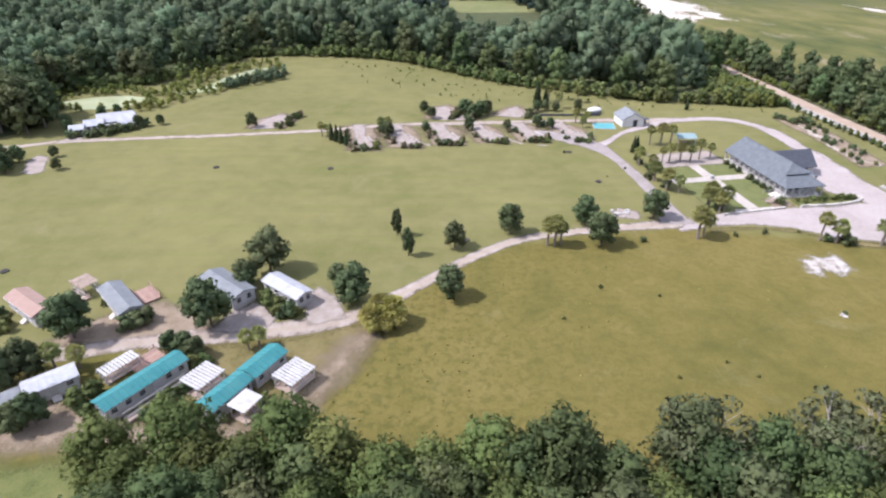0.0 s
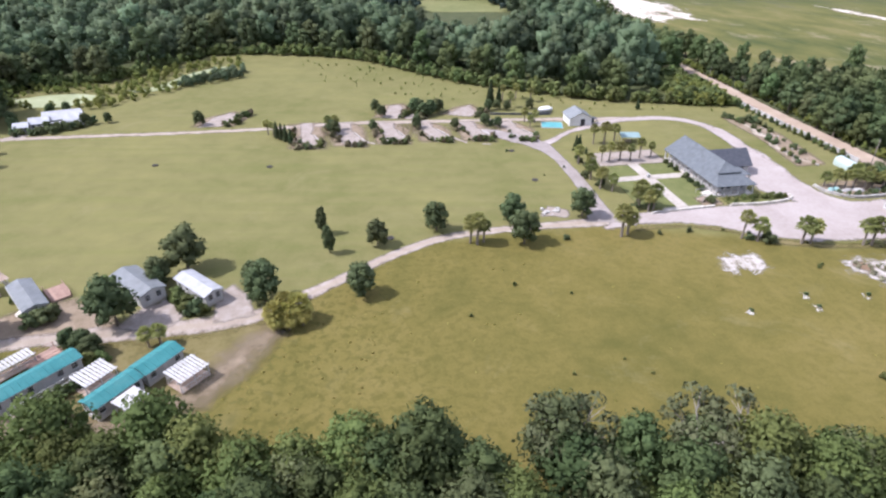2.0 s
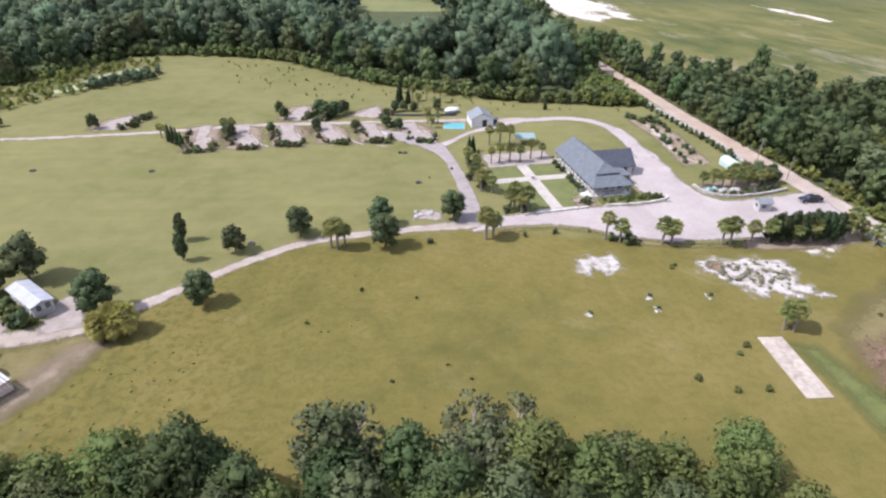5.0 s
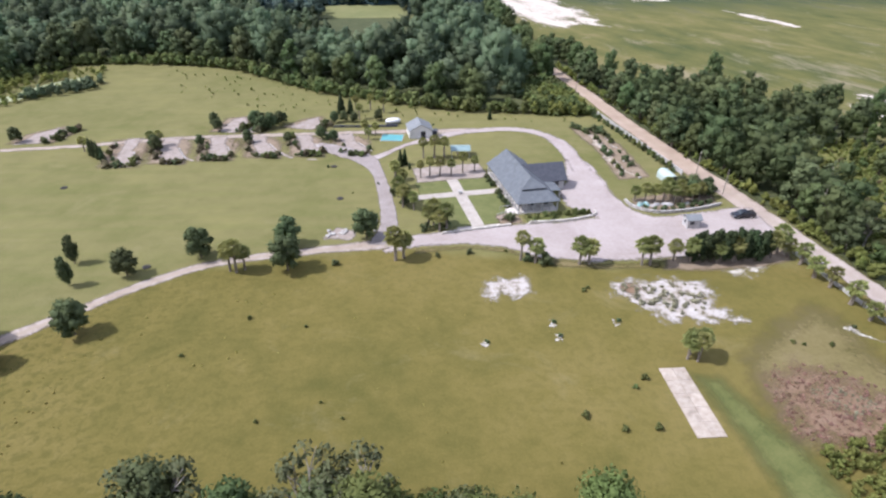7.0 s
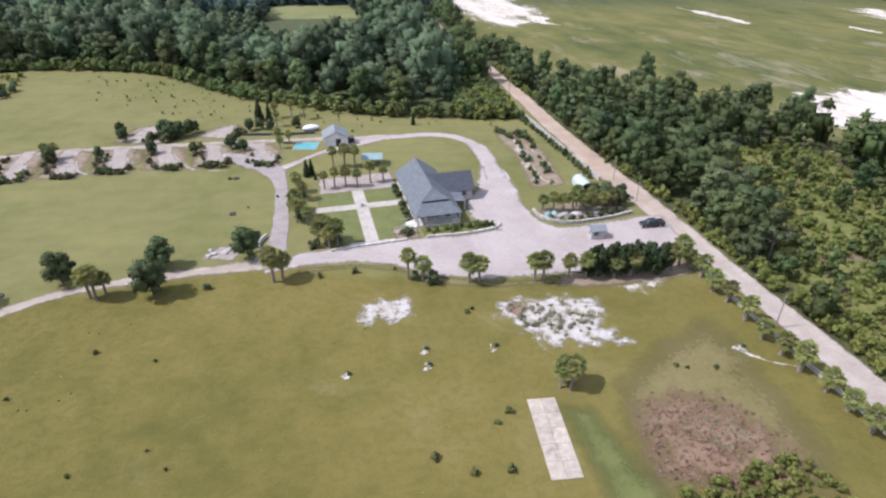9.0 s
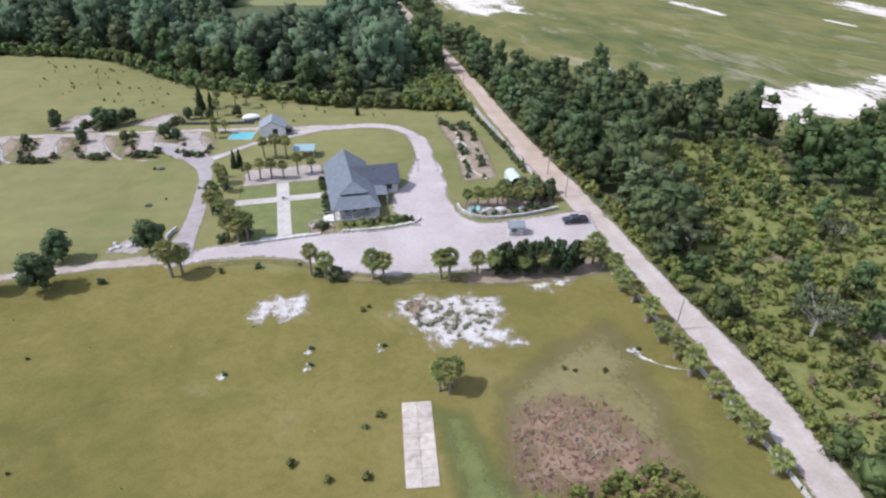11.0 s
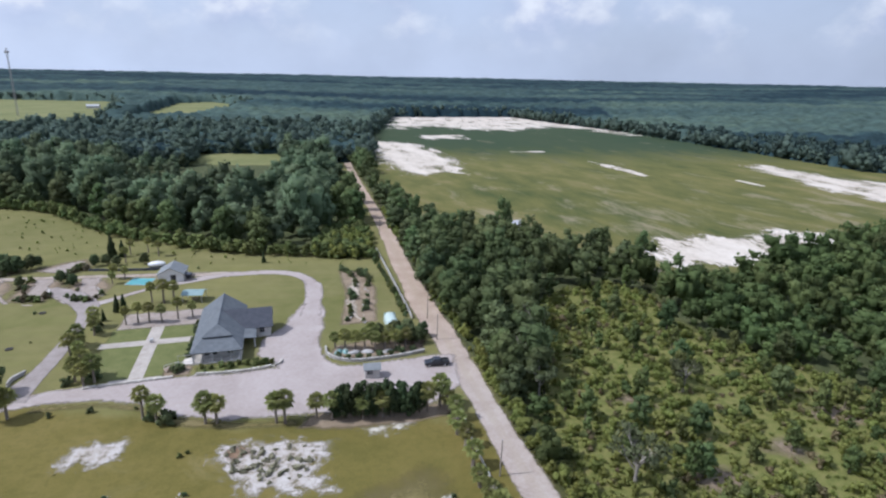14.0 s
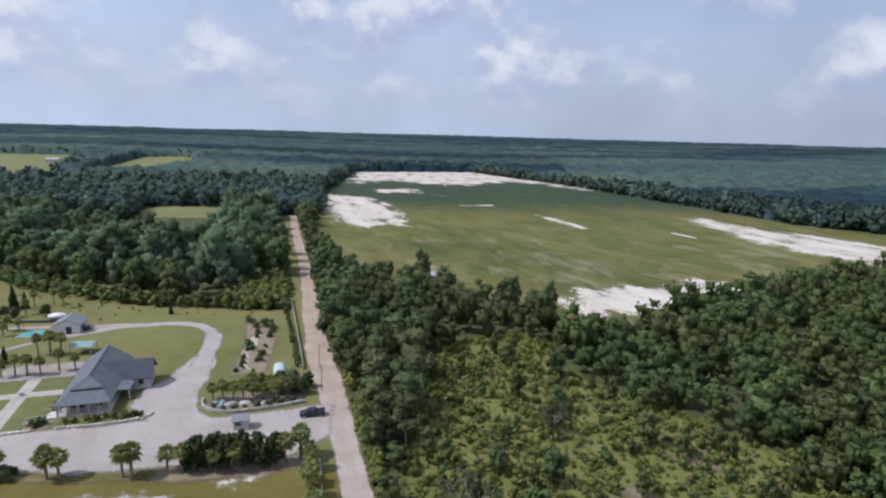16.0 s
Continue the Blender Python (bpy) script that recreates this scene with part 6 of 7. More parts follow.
CONIFERS = [conifer(401, 5.0, 1.05), conifer(402, 4.6, 0.95)]
for x, y, s in ((56, 160.4, 1.0), (57.2, 161.6, 0.95), (55.2, 154.6, 0.62), (34.3, 209, 1.5), (37.4, 209.6, 1.2), (85.5, 201.5, 0.75), (-33.5, 171, 1.0), (-31.6, 169.4, 1.0), (-30, 168, 1.0), (-28.2, 166.4, 0.95), (58.6, 158.2, 0.45)):
    CONIFERS[rng.integers(2)].put(x, y, s, rng.uniform(0, 360), group="conifers on the grounds")

# ---- shed, pool, canopy, kiosk, arched shelter ----
def shed():
    s = thing("shed", pose(61.4, 186.8, 0, 0, 0, 98), "white shed with grey gabled roof and dark doorway", "shed")
    part("wall", gable_walls(7.2, 7.2, 2.6, 4.4, -0.05), SHEDWHITE, s)
    part("roof", gable_roof(7.2, 7.2, 2.6, 4.42, 0.35), GREYROOF, s)
    door(s, -3.63, -0.7, 0.02, -90, DARKSHADE, 1.3, 2.15)
    lean = part("lean_to", blocks(((-3.2, -5.6, 1.95), (-0.8, -3.62, 2.05)), ((-0.95, -5.5, -0.05), (-0.85, -3.62, 1.95)), bevel=0.01), GREY_AND_SHADE, s, "small dark lean-to shelter")
    for x in (-3.1, -0.9):
        part("post", shared("leanpost", lambda: bm_mesh("post", blocks(((-0.06, -0.06, -0.05), (0.06, 0.06, 1.96))), POSTWOOD)), None, lean).location = (x, -5.5, 0)
    return s


shed()
pool = thing("swimming_pool", pose(52.8, 184.0, 0, 0, 0, -5), "turquoise swimming pool with a pale rim", "pool")
part("water", blocks(((-3.3, -2.9, -0.05), (3.3, 2.9, 0.10)), bevel=0), POOL, pool)
part("coping", blocks(((-3.5, -3.1, -0.05), (3.5, -2.9, 0.14)), ((-3.5, 2.9, -0.05), (3.5, 3.1, 0.14)), ((-3.5, -2.9, -0.05), (-3.3, 2.9, 0.14)), ((3.3, -2.9, -0.05), (3.5, 2.9, 0.14)), bevel=0.03), FLAG, pool)

can = thing("canopy", pose(73.2, 168.2, 0, 0, 0, 0), "open teal-roofed canopy on white posts", "canopy")
part("roof", gable_roof(5.4, 4.6, 2.3, 2.9, 0.2, 0.08), TEALCLOTH, can)
for sx in (-1, 1):
    for sy in (-1, 1):
        part("post", shared("canpost", lambda: bm_mesh("post", blocks(((-0.07, -0.07, -0.05), (0.07, 0.07, 2.32))), WHITE)), None, can).location = (sx * 2.5, sy * 2.1, 0)
bench = thing("picnic_table", pose(73.2, 168.2, 0, 0, 0, 15), "plain timber picnic table under the canopy", "picnic table")
part("tabletop", blocks(((-0.9, -0.4, 0.70), (0.9, 0.4, 0.76))), WOOD, bench)
for s in (-1, 1):
    part("seat", blocks(((-0.9, s * 0.75 - 0.14, 0.42), (0.9, s * 0.75 + 0.14, 0.47))), WOOD, bench)
    part("leg", blocks(((s * 0.65 - 0.05, -0.8, 0.36), (s * 0.65 + 0.05, 0.8, 0.42)), ((s * 0.65 - 0.05, -0.5, -0.05), (s * 0.65 + 0.05, -0.4, 0.7)), ((s * 0.65 - 0.05, 0.4, -0.05), (s * 0.65 + 0.05, 0.5, 0.7))), WOOD, bench)


def kiosk():
    k = thing("kiosk", pose(122.9, 122.6, 0, 0, 0, 4), "small white gatehouse booth with grey roof", "booth")
    part("wall", gable_walls(3.0, 2.3, 2.2, 2.9, -0.05), WHITE, k)
    part("roof", gable_roof(3.0, 2.3, 2.2, 2.92, 0.35), GREYROOF, k)
    window(k, -0.5, -1.18, 1.0, 1.2, 0.8, 0)
    door(k, 0.95, -1.18, 0.02, 0, SIDING, 0.75, 1.95)
    window(k, -1.53, 0, 1.0, 0.9, 0.8, -90)
    return k


kiosk()


def arched_shelter():
    s = thing("arched_shelter", pose(127.2, 148.4, 0, 0, 0, 8), "pale mint arched shelter open at its end", "shelter")
    bm = bmesh.new()
    n, L, R = 12, 3.0, 1.55
    rows = []
    for r in (R, R - 0.08):
        rows.append([[bm.verts.new((-r * math.cos(math.pi * i / n), y, 1.2 + 1.25 * math.sin(math.pi * i / n) * r / R)) for i in range(n + 1)] for y in (-L, L)])
    for (a, b) in rows:
        for i in range(n):
            bm.faces.new((a[i], a[i + 1], b[i + 1], b[i]))
    for e in (0, 1):
        for i in range(n):
            bm.faces.new((rows[0][e][i], rows[0][e][i + 1], rows[1][e][i + 1], rows[1][e][i]))
    part("roof", bm, MINT, s)
    for sx in (-1, 1):
        part("side_wall", blocks(((sx * 1.51 - 0.04, -2.95, -0.05), (sx * 1.51 + 0.04, 2.95, 1.25))), MINT, s)
        for y in (-2.8, 0, 2.8):
            part("post", shared("archpost", lambda: bm_mesh("post", blocks(((-0.05, -0.05, -0.05), (0.05, 0.05, 1.3))), STEEL)), None, s).location = (sx * 1.42, y, 0)
    part("end_wall", blocks(((-1.45, 2.8, -0.05), (1.45, 2.86, 2.3)), bevel=0.01), MINT, s)
    return s


arched_shelter()


# ---- pickup truck ----
def pickup():
    t = thing("pickup_truck", pose(136.9, 126.5, 0, 0, 0, 184), "parked black pickup truck on the dirt drive", "pickup truck")
    bm = bmesh.new()
    prof = [(-2.65, 0.5), (2.62, 0.5), (2.68, 0.85), (2.55, 1.05), (1.35, 1.15), (0.75, 1.78), (-0.75, 1.82), (-0.95, 1.2), (-2.65, 1.2)]
    sides = [[bm.verts.new((x, s * (0.96 if z < 1.3 else 0.78), z)) for x, z in prof] for s in (-1, 1)]
    bm.faces.new(sides[0])
    bm.faces.new(sides[1][::-1])
    for i in range(len(prof)):
        j = (i + 1) % len(prof)
        bm.faces.new((sides[0][j], sides[0][i], sides[1][i], sides[1][j]))
    bmesh.ops.bevel(bm, geom=bm.edges[:], offset=0.05, segments=1, affect="EDGES")
    body = part("body", bm, DARKPAINT, t)
    part("bed_floor", blocks(((-2.5, -0.8, 1.205), (-1.05, 0.8, 1.225)), bevel=0), RUBBER, t, "dark load bed liner")
    part("bed_rail", blocks(((-2.64, -0.95, 1.2), (-0.98, -0.82, 1.34)), ((-2.64, 0.82, 1.2), (-0.98, 0.95, 1.34)), ((-2.64, -0.82, 1.2), (-2.54, 0.82, 1.34))), DARKPAINT, t)
    sh = bmesh.new()
    slope(sh, [(1.30, -0.80, 1.21), (1.30, 0.80, 1.21), (0.80, 0.68, 1.74), (0.80, -0.68, 1.74)], 0.03)
    part("windscreen", sh, GLASS_DARK, t)
    for s in (-1, 1):
        part("side_window", blocks(((-0.7, s * 0.87 - 0.03, 1.3), (0.6, s * 0.87 + 0.03, 1.66)), bevel=0.02), GLASS_DARK, t)
        part("headlight", blocks(((2.60, s * 0.72 - 0.18, 0.82), (2.69, s * 0.72 + 0.18, 0.98))), CHROME, t)
        part("tail_light", blocks(((-2.69, s * 0.85 - 0.08, 0.85), (-2.62, s * 0.85 + 0.08, 1.15))), REDWOOD, t)
        part("mirror", blocks(((0.85, s * 1.08 - 0.1, 1.2), (0.97, s * 1.08 + 0.1, 1.38))), DARKPAINT, t)
        for x in (-1.65, 1.7):
            w = part("wheel", tube(bmesh.new(), (x, s * 0.74, 0.38), (x, s * 0.99, 0.38), 0.38, 0.38, 16), RUBBER, t)
            part("rim", tube(bmesh.new(), (x, s * 0.97, 0.38), (x, s * 1.005, 0.38), 0.23, 0.2, 12), CHROME, w)
    for x in (-2.74, 2.72):
        part("bumper", blocks(((x - 0.06, -0.9, 0.45), (x + 0.06, 0.9, 0.68))), CHROME, t)
    return t


pickup()


# ---- fences and poles ----
def panel_fence(pts, group, height=1.5, width=2.3):
    c = smooth_path(pts, width)
    f = thing("panel_fence", Matrix(), "white panelled roadside fence", "fence", group)
    pan = shared(("panel", height), lambda: bm_mesh("panel", blocks(((-width / 2 + 0.08, -0.04, 0.06), (width / 2 - 0.08, 0.04, height - 0.1)), ((-width / 2 + 0.06, -0.06, height - 0.1), (width / 2 - 0.06, 0.06, height)), bevel=0.015), WHITE))
    pst = shared(("fpost", height), lambda: bm_mesh("post", blocks(((-0.08, -0.08, -0.1), (0.08, 0.08, height + 0.1)), ((-0.11, -0.11, height + 0.1), (0.11, 0.11, height + 0.16)), bevel=0.015), WHITE))
    for i in range(len(c)):
        part("post", pst, None, f).location = (c[i][0], c[i][1], 0)
        if i + 1 < len(c):
            m = (c[i] + c[i + 1]) / 2
            part("panel", pan, None, f).matrix_local = pose(m[0], m[1], 0, 0, 0, math.degrees(math.atan2(*(c[i + 1] - c[i])[::-1])))
    return f


panel_fence([(139.0, 112), (139.9, 106.6), (140.9, 96.2), (142.4, 85), (144.2, 75), (145.3, 68), (146.4, 58), (147, 44)], "roadside fences", 0.9)
panel_fence([(122.6, 214), (124.0, 206), (129.5, 172), (132.6, 152)], "roadside fences", 1.3)
for x, y in ((143.7, 88.9), (136.6, 152.2), (138, 139.2), (123.5, 236)):
    p = thing("utility_pole", pose(x, y, 0), "grey weathered wooden utility pole", "pole", "utility poles")
    part("pole", tube(bmesh.new(), (0, 0, -0.3), (0.1, 0, 6.6), 0.13, 0.09, 8), POSTWOOD, p)
    part("cap", tube(bmesh.new(), (0.1, 0, 6.6), (0.1, 0, 6.68), 0.12, 0.10, 8), STEEL, p, "grey metal pole cap")

# radio mast far off
mast = thing("radio_mast", pose(-349.4, 839.8, 0), "distant slender grey lattice radio mast", "mast")
for k in range(3):
    a = 2 * math.pi * k / 3
    part("leg", tube(bmesh.new(), (1.3 * math.cos(a), 1.3 * math.sin(a), 0), (0.9 * math.cos(a), 0.9 * math.sin(a), 84), 0.22, 0.22, 6), STEEL, mast)
lat = bmesh.new()
for i in range(28):
    for k in range(3):
        a, b = 2 * math.pi * k / 3, 2 * math.pi * (k + 1) / 3
        tube(lat, (1.2 * math.cos(a), 1.2 * math.sin(a), 3 * i), (1.2 * math.cos(b), 1.2 * math.sin(b), 3 * i + 3), 0.1, 0.1, 4)
part("lattice", lat, STEEL, mast)
part("antenna", blocks(((-2.0, -2.0, 78), (2.0, 2.0, 81)), bevel=0.4), STEEL, mast, "cluster of panel antennas")

# ---- cottages ----
cottage(-70.3, 81.9, -34, 10.0, 3.5, 2.6, 3.2, PINKROOF, SIDING, "white cottage with faded salmon roof", 4, False)
cottage(-55.2, 83.4, -44.5, 10.6, 3.5, 2.6, 3.15, GREYROOF, SIDING, "white cottage with blue-grey metal roof", 4)
cottage(-37.7, 87.8, -39, 10.6, 4.6, 2.6, 3.3, GREYROOF, SIDING, "white cottage with wide grey roof and porch windows", 5)
cottage(-26.5, 87.4, -38, 9.6, 3.3, 2.5, 3.0, PALEROOF, SIDING, "white cottage with silvery white metal roof", 4)
cottage(-41.7, 62.7, 56.5, 12.6, 3.1, 2.6, 3.2, TEAL, SIDING, "long white cottage with teal metal roof", 6)
cottage(-28.8, 60.4, 61.5, 7.2, 3.0, 2.6, 3.15, TEAL, SIDING, "white cottage with teal metal roof", 4)
cottage(-25.2, 67.0, 61.5, 6.4, 3.3, 2.6, 3.2, TEAL, SIDING, "white cottage annexe with teal metal roof", 3)
cottage(-55.3, 62.8, 40, 6.5, 3.2, 2.5, 3.0, PALEROOF, SIDING, "small white cottage with pale metal roof", 3)
cottage(-59.9, 58.2, 40, 5.0, 3.2, 2.4, 2.9, GREYROOF, SIDING, "small white cottage with grey metal roof", 2)
pergola(-33.3, 63.9, 60, 5.0, 3.6, 2.2, "white slatted pergola over a deck", 9)
pergola(-20.0, 64.9, 57, 5.0, 3.7, 2.2, "white slatted pergola with railings", 9)
pergola(-47.3, 66.8, 57, 5.6, 2.0, 1.9, "low white slatted pergola over a red deck", 10)
pergola(-25.3, 58.6, 61.5, 3.4, 3.0, 2.4, "white flat-roofed screened porch", solid=True)


def deck(x, y, yaw, L, W, label, mat, rails=True):
    d = thing("timber_deck", pose(x, y, 0, 0, 0, yaw), label, "deck", "decks beside the cottages")
    n = 9
    for i in range(n):
        part("deck_board", shared(("dk", L, W, mat.name), lambda: bm_mesh("deck_board", blocks(((-L / 2, -W / n / 2 + 0.01, 0.38), (L / 2, W / n / 2 - 0.01, 0.45)), bevel=0.01), mat)), None, d).location = (0, -W / 2 + W * (i + 0.5) / n, 0)
    for sx in (-1, 1):
        for sy in (-1, 1):
            part("post", shared(("dp", mat.name), lambda: bm_mesh("post", blocks(((-0.06, -0.06, -0.05), (0.06, 0.06, 1.35))), mat)), None, d).location = (sx * (L / 2 - 0.08), sy * (W / 2 - 0.08), 0)
    for sy in (-1, 1):
        part("railing", shared(("dr", L, mat.name), lambda: bm_mesh("railing", blocks(((-L / 2, -0.03, 1.25), (L / 2, 0.03, 1.33)), ((-L / 2, -0.03, 0.8), (L / 2, 0.03, 0.86)), bevel=0), mat)), None, d).location = (0, sy * (W / 2 - 0.08), 0)
    part("joist", blocks(((-L / 2 + 0.1, -W / 2 + 0.1, -0.05), (L / 2 - 0.1, W / 2 - 0.1, 0.37)), bevel=0), WOOD, d)
    return d


deck(-52.7, 87.2, -44.5, 5.2, 3.4, "reddish timber deck beside the cottage", REDWOOD)
deck(-65.6, 86.3, -34, 5.0, 3.6, "grey timber deck beside the cottage", WOOD)
deck(-44.7, 69.4, 57, 5.0, 3.0, "reddish timber deck beside the cottage", REDWOOD)
deck(-59.7, 54.6, 40, 3.0, 2.0, "red-painted timber deck at the cottage end", REDWOOD)
pergola(-64.5, 88.6, -34, 4.4, 2.8, 2.3, "small grey slatted pergola over the deck", 9, WOOD, deck=False)
# white ramp along the long cottage
ramp_ob = thing("access_ramp", pose(-39.0, 60.9, 0, 0, 0, 56.5), "white railed access ramp beside the cottage", "ramp")
part("ramp_deck", blocks(((-4.8, -0.6, -0.05), (4.8, 0.6, 0.42)), bevel=0.02), WOOD, ramp_ob)
for s in (-1, 1):
    part("railing", blocks(((-4.8, s * 0.56 - 0.04, 1.3), (4.8, s * 0.56 + 0.04, 1.38)), ((-4.8, s * 0.56 - 0.03, 0.55), (4.8, s * 0.56 + 0.03, 0.61)), *[((-4.8 + 0.3 * k, s * 0.56 - 0.03, 0.4), (-4.75 + 0.3 * k, s * 0.56 + 0.03, 1.3)) for k in range(33)], bevel=0), WHITE, ramp_ob)

# shrubs and palms round the cottages
for x, y, s, k in ((-73.1, 78.4, 1.2, 0), (-72.1, 76.6, 1.2, 0), (-75.6, 81.0, 1.1, 1), (-50.3, 78.6, 1.7, 1), (-49.3, 79.8, 1.6, 1), (-51.7, 77.6, 1.5, 1), (-28.9, 83.8, 1.5, 0), (-30.1, 85.6, 1.5, 0), (-26.5, 82.2, 1.8, 0), (-25.1, 81.2, 1.6, 1), (-24.1, 81.8, 1.3, 0),
                   (-43.9, 91.6, 1.2, 1), (-45.5, 90.6, 1.0, 0), (-38.1, 59.4, 0.9, 1), (-36.9, 61.2, 0.9, 1), (-35.8, 63.0, 0.9, 1), (-39.3, 57.6, 0.9, 1), (-49.7, 59.6, 1.8, 0), (-48.3, 61.4, 1.7, 0), (-34.9, 57.2, 1.0, 1), (-36.7, 68.6, 1.3, 0), (-35.1, 69.2, 1.2, 0),
                   (-22.9, 59.4, 0.9, 1), (-23.7, 61.6, 0.7, 0), (-47.1, 57.5, 1.3, 0), (-45.3, 55.6, 1.2, 0), (-60.6, 89.6, 0.8, 1), (-58.9, 84.4, 0.7, 0)):
    (SHRUBS if k == 0 else DARKSHRUBS)[rng.integers(2)].put(x, y, s, rng.uniform(0, 360), group="shrubs round the cottages")
palms([(-57.7, 67.2), (-54.3, 67.8), (-29.3, 72.4), (-27.7, 73.0)], PALMS[:2], 0.9, "palms round the cottages")
for x, y, s in ((-63.6, 63.4, 0.75), (-61.1, 65.6, 0.7), (-54.1, 56.4, 0.55), (-56.3, 55.2, 0.5), (-41.5, 72.0, 0.42), (-39.1, 71.4, 0.45), (-37.1, 70.4, 0.42), (-17.9, 91.2, 0.5), (-35.1, 90.0, 0.5)):
    OAKS[rng.integers(3)].put(x, y, s, rng.uniform(0, 360), group="trees round the cottages")

# ---- camp pads ----
CAMP_PADS = [[(-27, 174), (-24, 175), (-19.6, 166.4), (-18.8, 162.6), (-23.6, 162.2)], [(-16, 176), (-12, 178), (-6, 167), (-6.6, 164), (-11.6, 164.6)], [(-1.6, 177), (2, 179), (6, 170.5), (5.6, 166.6), (1, 166.6)],
             [(10, 182), (14, 181), (19.8, 171.4), (19.2, 168.2), (14.6, 168.8)], [(24.6, 180), (28.3, 180), (32.2, 173.4), (31.3, 169), (27.4, 169.2)], [(37, 182), (41, 181), (46.4, 173), (44.6, 169), (41, 169.2)]]
for i, pad in enumerate(CAMP_PADS):
    a, e = np.array(pad[0]), np.array(pad[1])
    area("camp_pad", pad[2:] + [tuple(a + (0.4, 0)), (a[0] - 2.0, 185.0 + 0.5 * i), (e[0] - 1.2, 185.0 + 0.5 * i), tuple(e)], GRAVEL, 0.064, "pale gravel camping pad", "camp pad", 0.6, 1.1)
    area("bare_soil_patch", [(pad[4][0] - 4, pad[4][1] - 0.5), (pad[3][0] + 2, pad[3][1] - 0.8), (e[0] + 5, e[1]), (e[0] + 1, 186), (a[0] - 6, 184), (a[0] - 4, a[1])], BARE, 0.04, "pinkish brown mulch round the camp pad", "soil", 0.8, 2.0)
    # shrubs along the far end and the western side
    for k in range(20):
        if k < 7:
            t = k / 6
            p = np.array(pad[4]) * (1 - t) + np.array(pad[3]) * t + (rng.normal(0, 0.3), -0.3 + rng.normal(0, 0.35))
        elif k < 10:
            t = (k - 7) / 2
            p = np.array(pad[3]) * (1 - t) + np.array(pad[2]) * t + rng.normal(0, 0.35, 2) + (0.4, 0)
        else:
            t = (k - 10) / 9
            p = np.array(pad[4]) * (1 - t) + (a + (-2.5, 4.0)) * t + rng.normal(0, 0.75, 2) + (-1.2, 0)
            if rng.uniform() < 0.3:
                continue
        (DARKSHRUBS, OLIVES, OLIVES, SHRUBS)[rng.integers(4)][rng.integers(2)].put(p[0], p[1], rng.uniform(0.45, 1.15), rng.uniform(0, 360), group="shrubs round the camp pads")
    edging = thing("stone_edging", pose(float(pad[2][0]) + 0.6, float(pad[2][1]), 0), "row of pale edging stones beside a camp pad", "edging", "edgings of the camp pads")
    step = (e - np.array(pad[2])) / 9
    for k in range(8):
        part("stone", shared("edge_stone", lambda: bm_mesh("stone", blocks(((-0.22, -0.4, -0.03), (0.22, 0.4, 0.22)), bevel=0.08), WHITE_STONE)), None, edging).matrix_local = pose(float(step[0]) * k, float(step[1]) * k, 0, 0, 0, 25 + random.uniform(-12, 12))
for pts, w in (([(19.2, 173.3), (22, 170), (24.7, 167.4)], 1.4), ([(31.8, 175.3), (36, 171), (40, 167.2)], 1.6), ([(29.1, 166.3), (32, 166.1)], 1.0), ([(-12, 173), (-3, 166)], 1.2)):
    ribbon("camp_strip", pts, w, GRAVEL, 0.070, "thin pale gravel strip between camp pads", "camp pad", step=0.8)
for x, y, s in ((-17.5, 176.5, 0.42), (-16.2, 174.8, 0.45), (-4.8, 178.5, 0.36), (9, 181, 0.42), (21, 180.5, 0.35), (35, 181.5, 0.36), (31, 183.5, 0.42)):
    OAKS[rng.integers(3)].put(x, y, s, rng.uniform(0, 360), group="small trees round the camp pads")
palms([(-37, 174), (-35.2, 173.4), (-19, 178), (-16.8, 178.6), (45.5, 182.4), (44.2, 187), (47.5, 186.4)], PALMS[:1], 0.8, "palms round the camp pads")
for pad in ([(-61, 181), (-54.5, 182), (-51.5, 193), (-56, 196), (-60, 190)], [(-3, 191), (2, 190.5), (4, 199), (1.5, 206), (-1.5, 205)], [(4.6, 190), (8, 190), (8, 196), (6.5, 198)], [(19, 195), (26, 192.5), (28.5, 198), (26.5, 205), (24, 203)]):
    area("camp_pad", pad, GRAVEL, 0.064, "pale gravel camping pad beyond the lane", "camp pad", 0.6, 1.0)
    area("bare_soil_patch", [(pad[0][0] - 3, pad[0][1]), (pad[1][0] + 4, pad[1][1]), (pad[2][0] + 4, pad[2][1]), (pad[-2][0] + 1, pad[-2][1] + 2), (pad[-1][0] - 3, pad[-1][1])], BARE, 0.042, "brown mulch round the camp pad", "soil", 0.8, 1.6)
    for k in range(11):
        t = k / 10
        p = np.array(pad[1]) * (1 - t) + np.array(pad[2]) * t + (2.0 + rng.normal(0, 0.9), rng.normal(0, 0.6))
        (DARKSHRUBS, OLIVES, SHRUBS)[k % 3][k % 2].put(p[0], p[1], rng.uniform(0.6, 1.3), rng.uniform(0, 360), group="shrubs round the camp pads")
for x, y, s in ((-61.6, 183, 0.5), (10.5, 192, 0.5), (13, 194, 0.55), (15, 197, 0.5), (-3.4, 192, 0.42), (-6, 197.4, 0.45), (7.5, 196.6, 0.55), (9.6, 196.2, 0.5), (16, 199, 0.4), (33, 199.5, 0.4), (36, 200.5, 0.38), (39.5, 200, 0.36), (47.5, 201.5, 0.4)):
    OAKS[rng.integers(3)].put(x, y, s, rng.uniform(0, 360), group="small trees round the camp pads")
palms([(49, 210), (44, 214), (39, 212), (41, 203)], PALMS[2:], 0.9, "palms beyond the lane")

